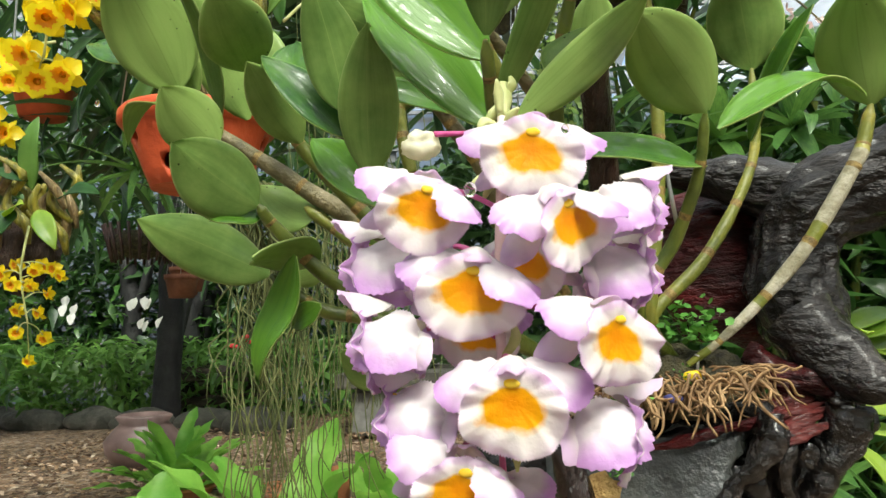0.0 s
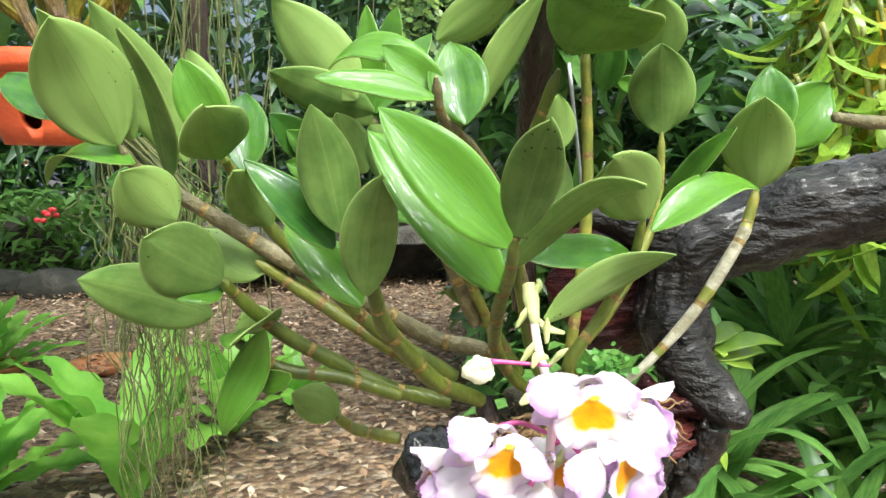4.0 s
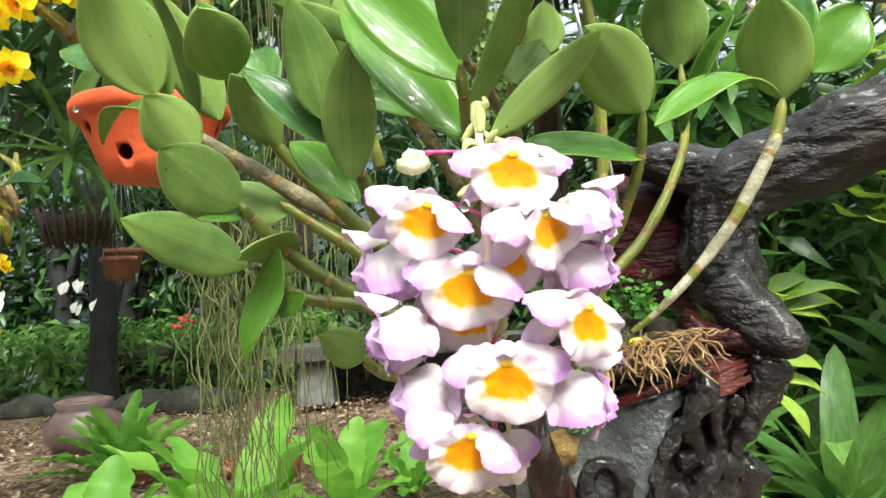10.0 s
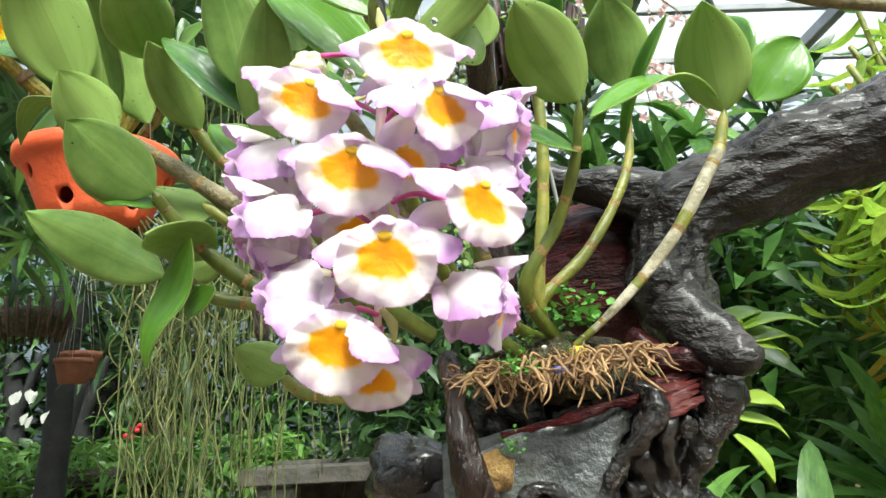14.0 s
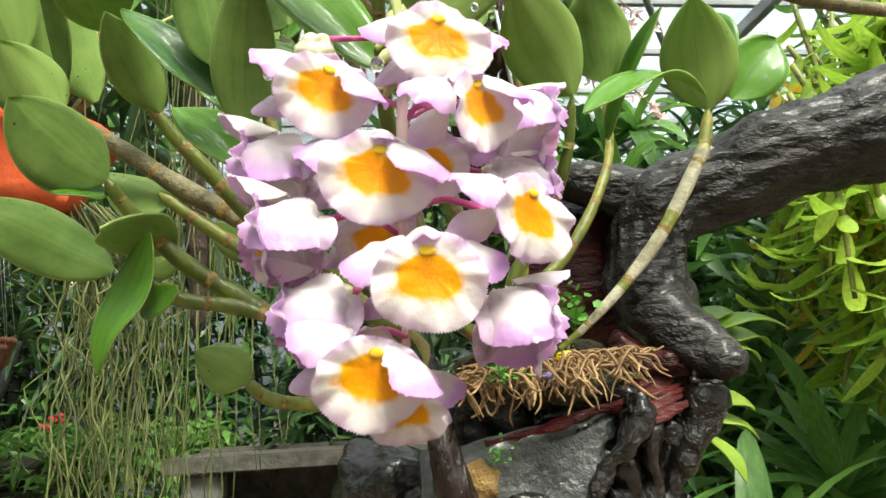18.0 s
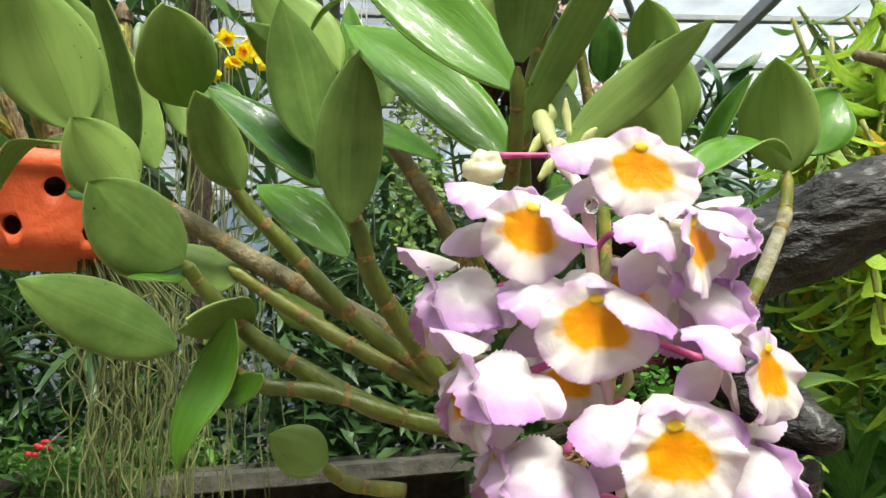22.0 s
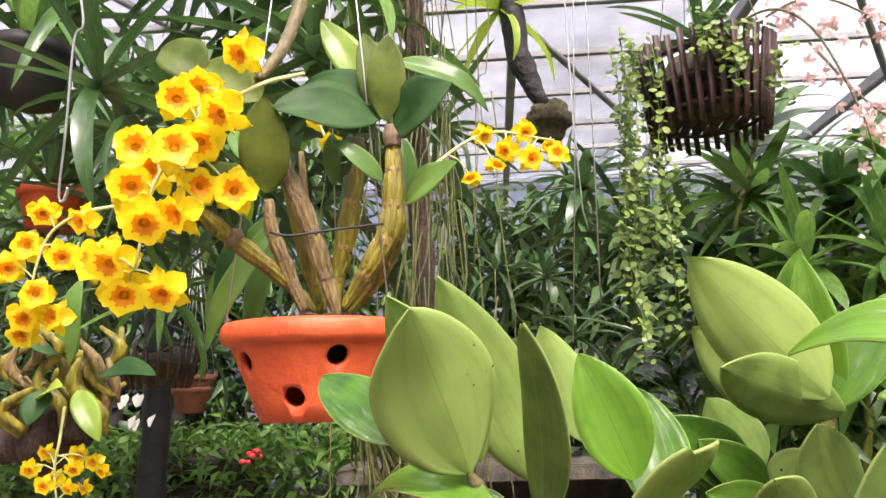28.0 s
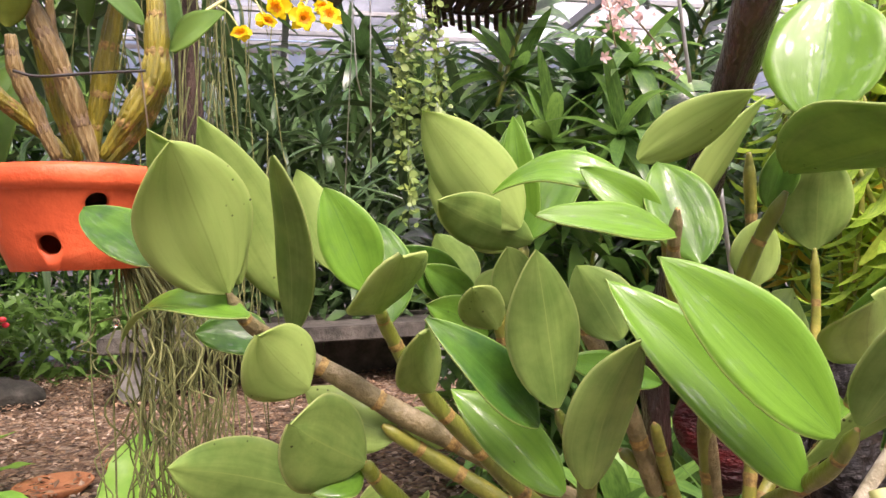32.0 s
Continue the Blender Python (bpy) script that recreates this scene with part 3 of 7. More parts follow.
leaf((-0.1769, 0.4257, 0.7810), (-0.1944, 0.3801, 0.8416), 0.0477, (-0.21, 0.96, -0.19), 0.04)
leaf((-0.1719, 0.4396, 0.7849), (-0.2034, 0.3916, 0.8482), 0.0275, (0.17, 0.98, -0.05), 0.04)
leaf((-0.1471, 0.4611, 0.7718), (-0.1868, 0.4201, 0.8583), 0.0335, (-0.01, 1, 0.01), 0.06)
leaf((-0.1493, 0.4223, 0.7607), (-0.1556, 0.3558, 0.8330), 0.0190, (0.62, 0.71, 0.34), 0.05)
leaf((-0.1180, 0.3950, 0.7810), (-0.1354, 0.3913, 0.8244), 0.0244, (0.11, -0.99, -0.05), 0.05)
leaf((-0.1141, 0.3815, 0.7737), (-0.1148, 0.3319, 0.7960), 0.0347, (-0.46, 0.49, 0.74), -0.05)
leaf((-0.1242, 0.4589, 0.7881), (-0.1437, 0.4627, 0.8403), 0.0229, (0.1, 0.99, -0.04), 0.05)
leaf((-0.1065, 0.4111, 0.7656), (-0.108, 0.4358, 0.8112), 0.0254, (-0.01, -0.88, 0.48), 0.05)
leaf((-0.2029, 0.4113, 0.7938), (-0.2379, 0.4372, 0.8204), 0.0239, (0.32, -0.9, 0.29), 0.05)
leaf((-0.1680, 0.4211, 0.7704), (-0.2306, 0.4527, 0.7712), 0.0217, (0.22, -0.57, 0.8), 0.1, droop=0.25)
leaf((-0.1586, 0.4632, 0.7551), (-0.1949, 0.4629, 0.76), 0.0243, (0.09, -0.81, 0.59), 0.05)
leaf((-0.1435, 0.4046, 0.7396), (-0.1640, 0.3775, 0.7664), 0.0330, (-0.39, 0.92, 0.07), 0.05)
leaf((-0.1205, 0.4066, 0.7048), (-0.1531, 0.3695, 0.7331), 0.0400, (-0.51, 0.86, 0.05), 0.05, heart=1.0)
leaf((-0.1207, 0.414, 0.702), (-0.1496, 0.3993, 0.7003), 0.0258, (0.32, -0.71, 0.62), 0.05)
leaf((-0.1376, 0.4738, 0.6713), (-0.2046, 0.4299, 0.7039), 0.0365, (-0.01, 0.97, -0.23), 0.06)
leaf((-0.0954, 0.4369, 0.6733), (-0.1144, 0.3825, 0.6732), 0.0330, (-0.1, 0.7, 0.7), 0.05)
leaf((-0.0973, 0.4019, 0.6759), (-0.1355, 0.3996, 0.6153), 0.0230, (-0.38, -0.88, 0.28), -0.2, droop=0.45)
leaf((-0.0550, 0.3443, 0.7367), (-0.0678, 0.3284, 0.7965), 0.0273, (-0.15, 0.93, 0.32), 0.04)
leaf((-0.0581, 0.3549, 0.7278), (-0.1010, 0.3573, 0.7716), 0.0229, (0.57, -0.8, 0.16), 0.05)
leaf((-0.0434, 0.3448, 0.7053), (-0.0371, 0.3119, 0.7650), 0.0263, (0.01, 0.79, 0.61), 0.05)
leaf((-0.0441, 0.3665, 0.6958), (-0.0843, 0.3904, 0.7377), 0.0244, (0.2, -0.91, 0.36), 0.05)
leaf((-0.0921, 0.3944, 0.7368), (-0.1058, 0.3505, 0.7665), 0.0244, (-0.38, 0.9, 0.22), 0.05)
leaf((0.0139, 0.2831, 0.7349), (-0.0394, 0.2947, 0.7930), 0.0286, (-0.21, -0.91, 0.36), 0.05)
leaf((0.0144, 0.2983, 0.7131), (-0.0422, 0.3269, 0.7851), 0.0283, (-0.11, -0.87, 0.49), 0.05)
leaf((0.0145, 0.2744, 0.7407), (0.0142, 0.2294, 0.7847), 0.0214, (0.3, 0.65, 0.7), 0.05)
leaf((0.0166, 0.3000, 0.7212), (0.0458, 0.2180, 0.7689), 0.0123, (0.35, 0.76, 0.55), 0.1, droop=0.12)
leaf((0.0252, 0.2677, 0.7063), (0.0673, 0.2438, 0.7378), 0.0148, (0.38, 0.83, 0.4), 0.1, droop=0.12)
leaf((0.0461, 0.3652, 0.719), (0.1205, 0.3924, 0.7137), 0.0241, (0.29, -0.65, 0.7), 0.05)
leaf((-0.0394, 0.4106, 0.7649), (-0.0555, 0.3967, 0.7977), 0.0223, (-0.16, 0.93, 0.32), 0.05)
leaf((-0.0436, 0.4117, 0.8065), (-0.0891, 0.4094, 0.8602), 0.0349, (0.29, 0.95, 0.08), 0.06)
leaf((-0.0336, 0.4237, 0.8002), (-0.0894, 0.3830, 0.8178), 0.0242, (-0.28, 0.92, 0.29), 0.08)
leaf((-0.0105, 0.3320, 0.8002), (-0.0659, 0.3304, 0.8086), 0.0149, (0.31, -0.77, 0.56), 0.04)
leaf((-0.0037, 0.3674, 0.8191), (-0.0615, 0.3961, 0.8292), 0.0196, (-0.24, -0.69, 0.68), 0.12, droop=0.2)
leaf((-0.0191, 0.5035, 0.8278), (-0.0118, 0.4945, 0.8763), 0.0186, (-0.33, -0.94, -0.13), 0.05)
leaf((-0.0318, 0.4364, 0.8011), (0.0041, 0.4402, 0.8492), 0.0207, (-0.32, -0.9, 0.31), 0.05)
leaf((-0.0026, 0.3728, 0.8335), (0.0326, 0.3419, 0.8575), 0.0222, (0.5, 0.68, 0.55), 0.05)
leaf((0.0069, 0.3431, 0.7890), (0.0037, 0.3677, 0.8320), 0.0287, (-0.11, -0.96, -0.24), 0.05)
leaf((0.0182, 0.3822, 0.7963), (0.0517, 0.3604, 0.8596), 0.0216, (-0.29, 0.8, 0.53), 0.04)
leaf((0.0673, 0.3662, 0.8273), (0.0530, 0.2560, 0.8300), 0.0500, (0.36, -0.03, 0.93), 0.05, heart=0.6)
leaf((0.0921, 0.3786, 0.8525), (0.1210, 0.3950, 0.9220), 0.0517, (-0.58, -0.75, 0.31), 0.05)
leaf((0.1727, 0.4804, 0.8387), (0.1568, 0.4516, 0.8791), 0.0334, (0.35, 0.85, 0.39), 0.04)
leaf((0.1732, 0.4740, 0.7908), (0.1579, 0.4481, 0.8480), 0.0427, (0.37, 0.84, 0.4), 0.04)
leaf((0.1655, 0.5023, 0.8252), (0.1497, 0.5017, 0.8305), 0.0122, (-0.05, -0.97, -0.26), 0.06)
leaf((0.1181, 0.3787, 0.7380), (0.0796, 0.3351, 0.7727), 0.0380, (-0.05, 0.8, 0.6), 0.05)
leaf((0.1582, 0.4424, 0.7383), (0.1727, 0.3805, 0.7903), 0.0171, (-0.98, -0.2, 0.03), 0.05)
leaf((0.1251, 0.3843, 0.7305), (0.2071, 0.4055, 0.7619), 0.0263, (-0.65, -0.57, 0.51), 0.1, droop=0.15)
leaf((0.2218, 0.4335, 0.7530), (0.2025, 0.3991, 0.8099), 0.0428, (0.52, 0.85, -0.04), 0.04)
leaf((0.2386, 0.4461, 0.7852), (0.244, 0.4599, 0.8368), 0.0311, (-0.53, -0.8, 0.27), 0.04)
leaf((0.2691, 0.4863, 0.7839), (0.3061, 0.4806, 0.8277), 0.0436, (-0.26, -0.96, 0.1), 0.05)
leaf((0.1157, 0.4433, 0.8162), (0.1195, 0.4288, 0.8527), 0.0196, (-0.35, -0.88, -0.32), 0.05)
leaf((0.0648, 0.3882, 0.7761), (0.0674, 0.3843, 0.8078), 0.0230, (0.26, 0.96, 0.1), 0.04)
leaf((0.0436, 0.3512, 0.7505), (0.0608, 0.3581, 0.7758), 0.0289, (0.05, 0.95, -0.29), 0.04)
leaf((-0.0991, 0.4489, 0.7034), (-0.1429, 0.4664, 0.7285), 0.0304, (0.18, 0.93, -0.33), 0.05)
leaf((-0.0843, 0.4052, 0.6481), (-0.1069, 0.4269, 0.6373), 0.0136, (-0.65, -0.75, -0.13), 0.05)
leaf((-0.0569, 0.4607, 0.6042), (-0.087, 0.4589, 0.6213), 0.0267, (-0.06, 1, 0), 0.05)
leaf((-0.0955, 0.4524, 0.6746), (-0.1209, 0.4537, 0.6661), 0.0188, (-0.04, 0.97, 0.25), 0.05)
leaf((-0.0576, 0.5014, 0.683), (-0.0884, 0.499, 0.7054), 0.0215, (0.01, 0.99, 0.12), 0.05)
leaf((-0.0584, 0.4405, 0.7691), (-0.0845, 0.4382, 0.7899), 0.0169, (-0.02, -0.99, -0.13), 0.05)
leaf((-0.0561, 0.4113, 0.7603), (-0.0741, 0.3889, 0.7805), 0.0202, (-0.21, 0.74, 0.64), 0.05)
leaf((-0.0478, 0.3518, 0.7525), (0.0002, 0.3632, 0.7383), 0.0133, (0.31, -0.9, 0.31), 0.05)
leaf((-0.0242, 0.3507, 0.76), (-0.0395, 0.3573, 0.7894), 0.0246, (0.39, 0.92, -0), 0.05)
leaf((-0.0285, 0.4671, 0.7969), (-0.0734, 0.4725, 0.838), 0.0311, (0.19, 0.98, 0.08), 0.04)
leaf((-0.0637, 0.4504, 0.7707), (-0.0942, 0.4371, 0.7997), 0.0222, (0.27, -0.95, -0.16), 0.05)
leaf((-0.0535, 0.4599, 0.7753), (-0.0717, 0.4663, 0.8061), 0.0233, (0.26, 0.96, -0.05), 0.05)
leaf((-0.051, 0.4423, 0.7541), (-0.0853, 0.4304, 0.7711), 0.0203, (0.36, -0.93, 0.08), 0.05)
leaf((-0.0548, 0.4309, 0.7652), (-0.047, 0.4181, 0.7868), 0.0232, (0.56, 0.78, 0.26), 0.05)
leaf((-0.0018, 0.355, 0.805), (-0.0321, 0.3674, 0.8295), 0.0177, (-0.26, -0.95, 0.16), 0.06)
leaf((-0.0292, 0.4418, 0.7978), (-0.0357, 0.4387, 0.8644), 0.0184, (-0.38, -0.92, -0.08), 0.04)


def cane(points, radii, skin, nodes=5, paper=(), thin=0.82):
    """A jointed cane: swollen between its nodes, each node a narrow ring."""
    per = 30
    c = spline(points, per)
    base_r = thin * lerp_list(radii, len(c)) * np.minimum(1.0, 0.45 + np.linspace(0, 12, len(c)))
    out_p, out_r, out_m = [], [], []
    marks = [round((k + 1) * (len(c) - 1) / (nodes + 1)) for k in range(nodes)]
    span = (len(c) - 1) / (nodes + 1)
    for i in range(len(c)):
        f = (i / span) % 1.0
        out_r.append(base_r[i] * (0.92 + 0.12 * math.sin(math.pi * f)))
    me = bpy.data.meshes.new("cane")
    v, f, u = tube_data(points, list(base_r), 12, per)
    seg = 12
    n = len(c)
    for i in range(n):
        ring = i in marks
        s = out_r[i] / base_r[i] * (1.12 if ring else 1.0)
        for k in range(seg):
            v[i * seg + k] = c[i] + (v[i * seg + k] - c[i]) * s
    idx = []
    for i in range(n - 1):
        ring = i in marks or (i + 1) in marks or (i - 1) in marks
        p = any(a <= i / (n - 1) <= b for a, b in paper)
        idx += [1 if ring else (2 if p else 0)] * seg
    idx += [1] * (2 * seg)
    me = mesh_of("cane", v, f, [skin, NODE_RING, CANE_PAPER], idx, u)
    return part("cane", me, orchid)


cane(((-0.1769, 0.4257, 0.7810), (-0.1690, 0.4357, 0.7667), (-0.1552, 0.4459, 0.7552), (-0.1249, 0.4469, 0.7353), (-0.0925, 0.4484, 0.7131), (-0.0391, 0.4511, 0.6817), (0.0054, 0.4539, 0.6557), (0.0383, 0.4445, 0.6479), (0.0603, 0.4355, 0.6370)), (0.0035, 0.0045, 0.006, 0.007, 0.0075, 0.007, 0.006), CANE_BROWN, 8)
cane(((-0.1205, 0.4065, 0.7054), (-0.1133, 0.415, 0.6937), (-0.0892, 0.428, 0.6679), (-0.0579, 0.4353, 0.6468), (-0.0251, 0.4373, 0.6282), (0.0146, 0.4385, 0.6161)), (0.0035, 0.005, 0.006, 0.0065, 0.006), CANE_GREEN, 5)
cane(((-0.0550, 0.3443, 0.7362), (-0.0457, 0.3504, 0.7190), (-0.0386, 0.3557, 0.7042), (-0.0334, 0.3676, 0.6862), (-0.0172, 0.3867, 0.6624), (0.0016, 0.4055, 0.6395), (0.0329, 0.4278, 0.6197)), (0.003, 0.004, 0.005, 0.006, 0.0065, 0.006), CANE_GREEN, 6)
cane(((-0.1059, 0.4481, 0.7105), (-0.0746, 0.4507, 0.6873), (-0.0353, 0.4436, 0.6602), (-0.0005, 0.436, 0.6377)), (0.004, 0.0055, 0.0055, 0.005), CANE_YELLOW, 4)
cane(((-0.1187, 0.4233, 0.667), (-0.0895, 0.4256, 0.6467), (-0.0558, 0.4261, 0.6397), (-0.0186, 0.4275, 0.6256)), (0.0035, 0.005, 0.005, 0.005), CANE_GREEN, 3)
cane(((-0.0585, 0.4609, 0.6027), (-0.0449, 0.462, 0.5926), (-0.0168, 0.4523, 0.5878)), (0.004, 0.005, 0.005), CANE_YELLOW, 2)
cane(((0.0140, 0.2746, 0.7387), (0.0154, 0.2888, 0.7220), (0.0188, 0.3235, 0.6990), (0.0310, 0.3794, 0.6663), (0.0551, 0.4250, 0.6330), (0.0898, 0.4445, 0.6032)), (0.0035, 0.0045, 0.0055, 0.006, 0.006), CANE_GREEN, 6, thin=0.66)
cane(((-0.0100, 0.3308, 0.8098), (-0.0045, 0.3438, 0.7920), (0.0172, 0.3752, 0.7767), (0.0389, 0.3999, 0.7488), (0.0571, 0.4175, 0.6956), (0.0754, 0.4358, 0.6336), (0.1015, 0.4584, 0.6122)), (0.0035, 0.0045, 0.0055, 0.006, 0.006), CANE_BROWN, 7, thin=0.66)
cane(((0.0583, 0.357, 0.8178), (0.0529, 0.371, 0.7942), (0.0481, 0.3787, 0.7725), (0.0461, 0.3931, 0.7379), (0.0554, 0.4183, 0.6958), (0.0737, 0.4358, 0.6336), (0.1068, 0.4581, 0.6137)), (0.0045, 0.0055, 0.006, 0.006, 0.006), CANE_GREEN, 6, thin=0.66)
cane(((0.1021, 0.4397, 0.8466), (0.1069, 0.4458, 0.7963), (0.1082, 0.4465, 0.7494), (0.1059, 0.4469, 0.7053), (0.0982, 0.4452, 0.6376), (0.1128, 0.4631, 0.6139)), (0.005, 0.0055, 0.006, 0.006, 0.0055), CANE_YELLOW, 6, thin=0.66)
cane(((0.1184, 0.3812, 0.7389), (0.1159, 0.3926, 0.7090), (0.1060, 0.4094, 0.6777), (0.0865, 0.4168, 0.6414), (0.1128, 0.4533, 0.6113)), (0.0035, 0.005, 0.006, 0.006), CANE_GREEN, 4, thin=0.66)
cane(((0.1724, 0.4739, 0.7918), (0.1717, 0.4741, 0.7453), (0.1584, 0.4676, 0.7108), (0.1316, 0.4569, 0.6708), (0.0986, 0.4456, 0.6381), (0.1087, 0.4577, 0.6171)), (0.004, 0.0045, 0.0055, 0.006, 0.0055), CANE_YELLOW, 6, thin=0.66)
cane(((0.2217, 0.4334, 0.7540), (0.2153, 0.4331, 0.7306), (0.2082, 0.4300, 0.7183), (0.1820, 0.4296, 0.6775), (0.1574, 0.4304, 0.6489), (0.1319, 0.4324, 0.6245), (0.1153, 0.4362, 0.6116)), (0.0045, 0.0062, 0.0064, 0.0062, 0.0052, 0.0036, 0.003), CANE_YELLOW, 5, paper=((0.24, 0.46), (0.5, 0.66), (0.7, 0.88)), thin=0.66)
cane(((-0.1148, 0.3845, 0.7738), (-0.1101, 0.3936, 0.7636), (-0.0936, 0.4034, 0.7356), (-0.0696, 0.4129, 0.7083), (-0.0326, 0.4245, 0.6691), (0.0174, 0.4363, 0.6334)), (0.003, 0.004, 0.005, 0.0055, 0.006), CANE_GREEN, 7)
cane(((-0.0312, 0.389, 0.7762), (-0.0143, 0.3921, 0.7497), (0.0059, 0.4057, 0.7197), (0.0283, 0.4215, 0.6719)), (0.004, 0.005, 0.0055, 0.006), CANE_BROWN, 4)
cane(((0.0147, 0.3964, 0.713), (0.0265, 0.4092, 0.6898), (0.0414, 0.4226, 0.6614)), (0.003, 0.004, 0.004), CANE_YELLOW, 2)
cane(((-0.0303, 0.4416, 0.7991), (-0.0357, 0.4415, 0.7763), (-0.045, 0.441, 0.7641), (-0.0383, 0.4405, 0.727)), (0.0035, 0.0045, 0.005, 0.005), CANE_YELLOW, 4)
cane(((-0.0011, 0.355, 0.8055), (0.0057, 0.3624, 0.7852), (0.0173, 0.3755, 0.7601)), (0.003, 0.004, 0.0045), CANE_YELLOW, 3)
cane(((0.0081, 0.4187, 0.6954), (0.0341, 0.4213, 0.673), (0.0604, 0.436, 0.6335)), (0.004, 0.005, 0.005), CANE_GREEN, 3)

# ---- flower spike ----
part("flower_stem", tube("flower_stem", ((0.0201, 0.2718, 0.7177), (0.0191, 0.2589, 0.6997), (0.0191, 0.2409, 0.6828), (0.0182, 0.2375, 0.6612), (0.0172, 0.2364, 0.6375), (0.0175, 0.2339, 0.6243), (0.0162, 0.231, 0.5991)), (0.0017, 0.0017, 0.0017, 0.0018, 0.0017, 0.0015, 0.0012), RACHIS, 10), orchid)
part("sheath", tube("sheath", ((0.0197, 0.2735, 0.7203), (0.0198, 0.2702, 0.7145), (0.0196, 0.2632, 0.7057)), (0.0028, 0.0034, 0.0018), BRACT, 12, 6), orchid, "pale green sheath of the flower stem")
for a, b, c in (((0.0197, 0.2693, 0.7137), (0.0161, 0.268, 0.7086), (0.0125, 0.2665, 0.704)), ((0.0204, 0.266, 0.7082), (0.025, 0.2644, 0.7038), (0.0315, 0.2626, 0.702)), ((0.0193, 0.2588, 0.7008), (0.0154, 0.2574, 0.6965), (0.0116, 0.2559, 0.6922)), ((0.0179, 0.2486, 0.6852), (0.0123, 0.2472, 0.6812), (0.009, 0.2464, 0.6793)), ((0.0203, 0.2701, 0.7156), (0.0231, 0.2706, 0.7197), (0.0225, 0.2702, 0.7229))):
    part("bract", tube("bract", (a, b, c), (0.001, 0.0022, 0.0009), BRACT, 10, 5, squash=0.55), orchid, "pale green bract")


def petal_grid(length, width, nu=10, nv=8, base=0.25, blunt=0.5, cup=0.3, curl=0.0, fringe=0.0, ruffle=0.0, seed=0.0):
    """A petal along +y from its foot, upper side +z, with a ruffled and fringed rim."""
    verts, uv, faces = [], [], []
    for i in range(nu + 1):
        u = i / nu
        w = 0.5 * width * (base + (1 - base) * math.sin(min(1.0, u * 1.25) * math.pi / 2)) * (max(1 - u ** 3.2, 0.0) ** blunt)
        for j in range(nv + 1):
            v = 2 * j / nv - 1
            edge = max(abs(v), u) ** 6
            z = cup * w * v * v + curl * length * u * u + ruffle * length * edge * math.sin(j * 2.1 + i * 1.3 + seed)
            z += 0.03 * length * noise.noise(Vector((u * 3, v * 2, seed)))
            y = u * length * (1 - 0.16 * v * v * u) + fringe * length * edge * math.sin(j * 3.3 + i * 2.7 + seed)
            verts.append((v * w + fringe * length * edge * math.cos(i * 3.1 + seed) * v, y, z)), uv.append((j / nv, max(u, abs(v) * u)))
    row = nv + 1
    for i in range(nu):
        for j in range(nv):
            a = i * row + j
            faces.append((a, a + 1, a + row + 1, a + row))
    return verts, uv, faces


def turned(rx=0, ry=0, rz=0):
    return pose(0, 0, 0, rx, ry, rz)


def disc_petal(name, foot, along, normal, length, width, mats, dome=0.25, ruffle=0.04, fringe=0.03, point=0.0, fold=0.0, seed=0.0, rings=9, seg=44, thick=0.00035):
    """A broad petal from its foot along a direction, domed towards its normal, with a ruffled and fringed rim."""
    y = Vector(along).normalized()
    z = Vector(normal)
    z = (z - y * z.dot(y)).normalized()
    x = y.cross(z)
    f = Vector(foot)
    verts, uv, faces = [], [], []
    for i in range(rings + 1):
        r = i / rings
        for k in range(seg):
            a = 2 * math.pi * k / seg
            rr = r
            if i == rings:
                rr += fringe * noise.noise(Vector((k * 2.9, seed, 2))) + 0.4 * fringe * (1 if k % 2 else -1)
            py = 0.5 * length * (1 - rr * math.cos(a)) * (1 + point * max(0, -math.cos(a)) ** 5 * r)
            foot_w = 0.5 + 0.5 * min(1.0, py / (0.55 * length))
            px = 0.5 * width * rr * math.sin(a) * foot_w
            pz = dome * width * 0.5 * (1 - r * r) + ruffle * width * r ** 3 * math.sin(a * 5 + seed * 3 + 2 * math.sin(a * 2 + seed)) - fold * width * (px / width * 2) ** 2
            pz += 0.03 * width * noise.noise(Vector((px * 260, py * 260, seed)))
            verts.append(f + x * px + y * py + z * pz), uv.append((0.5, min(1.0, py / length * 0.75 + 0.3 * r * r - 0.05)))
    n = len(verts)
    for i in range(rings):
        for k in range(seg):
            k2 = (k + 1) % seg
            faces.append((i * seg + k, i * seg + k2, (i + 1) * seg + k2, (i + 1) * seg + k))
    back = [v - z * thick for v in verts]
    faces += [tuple(n + i for i in reversed(q)) for q in faces]
    return mesh_of(name, verts + back, faces, mats, None, uv + uv)


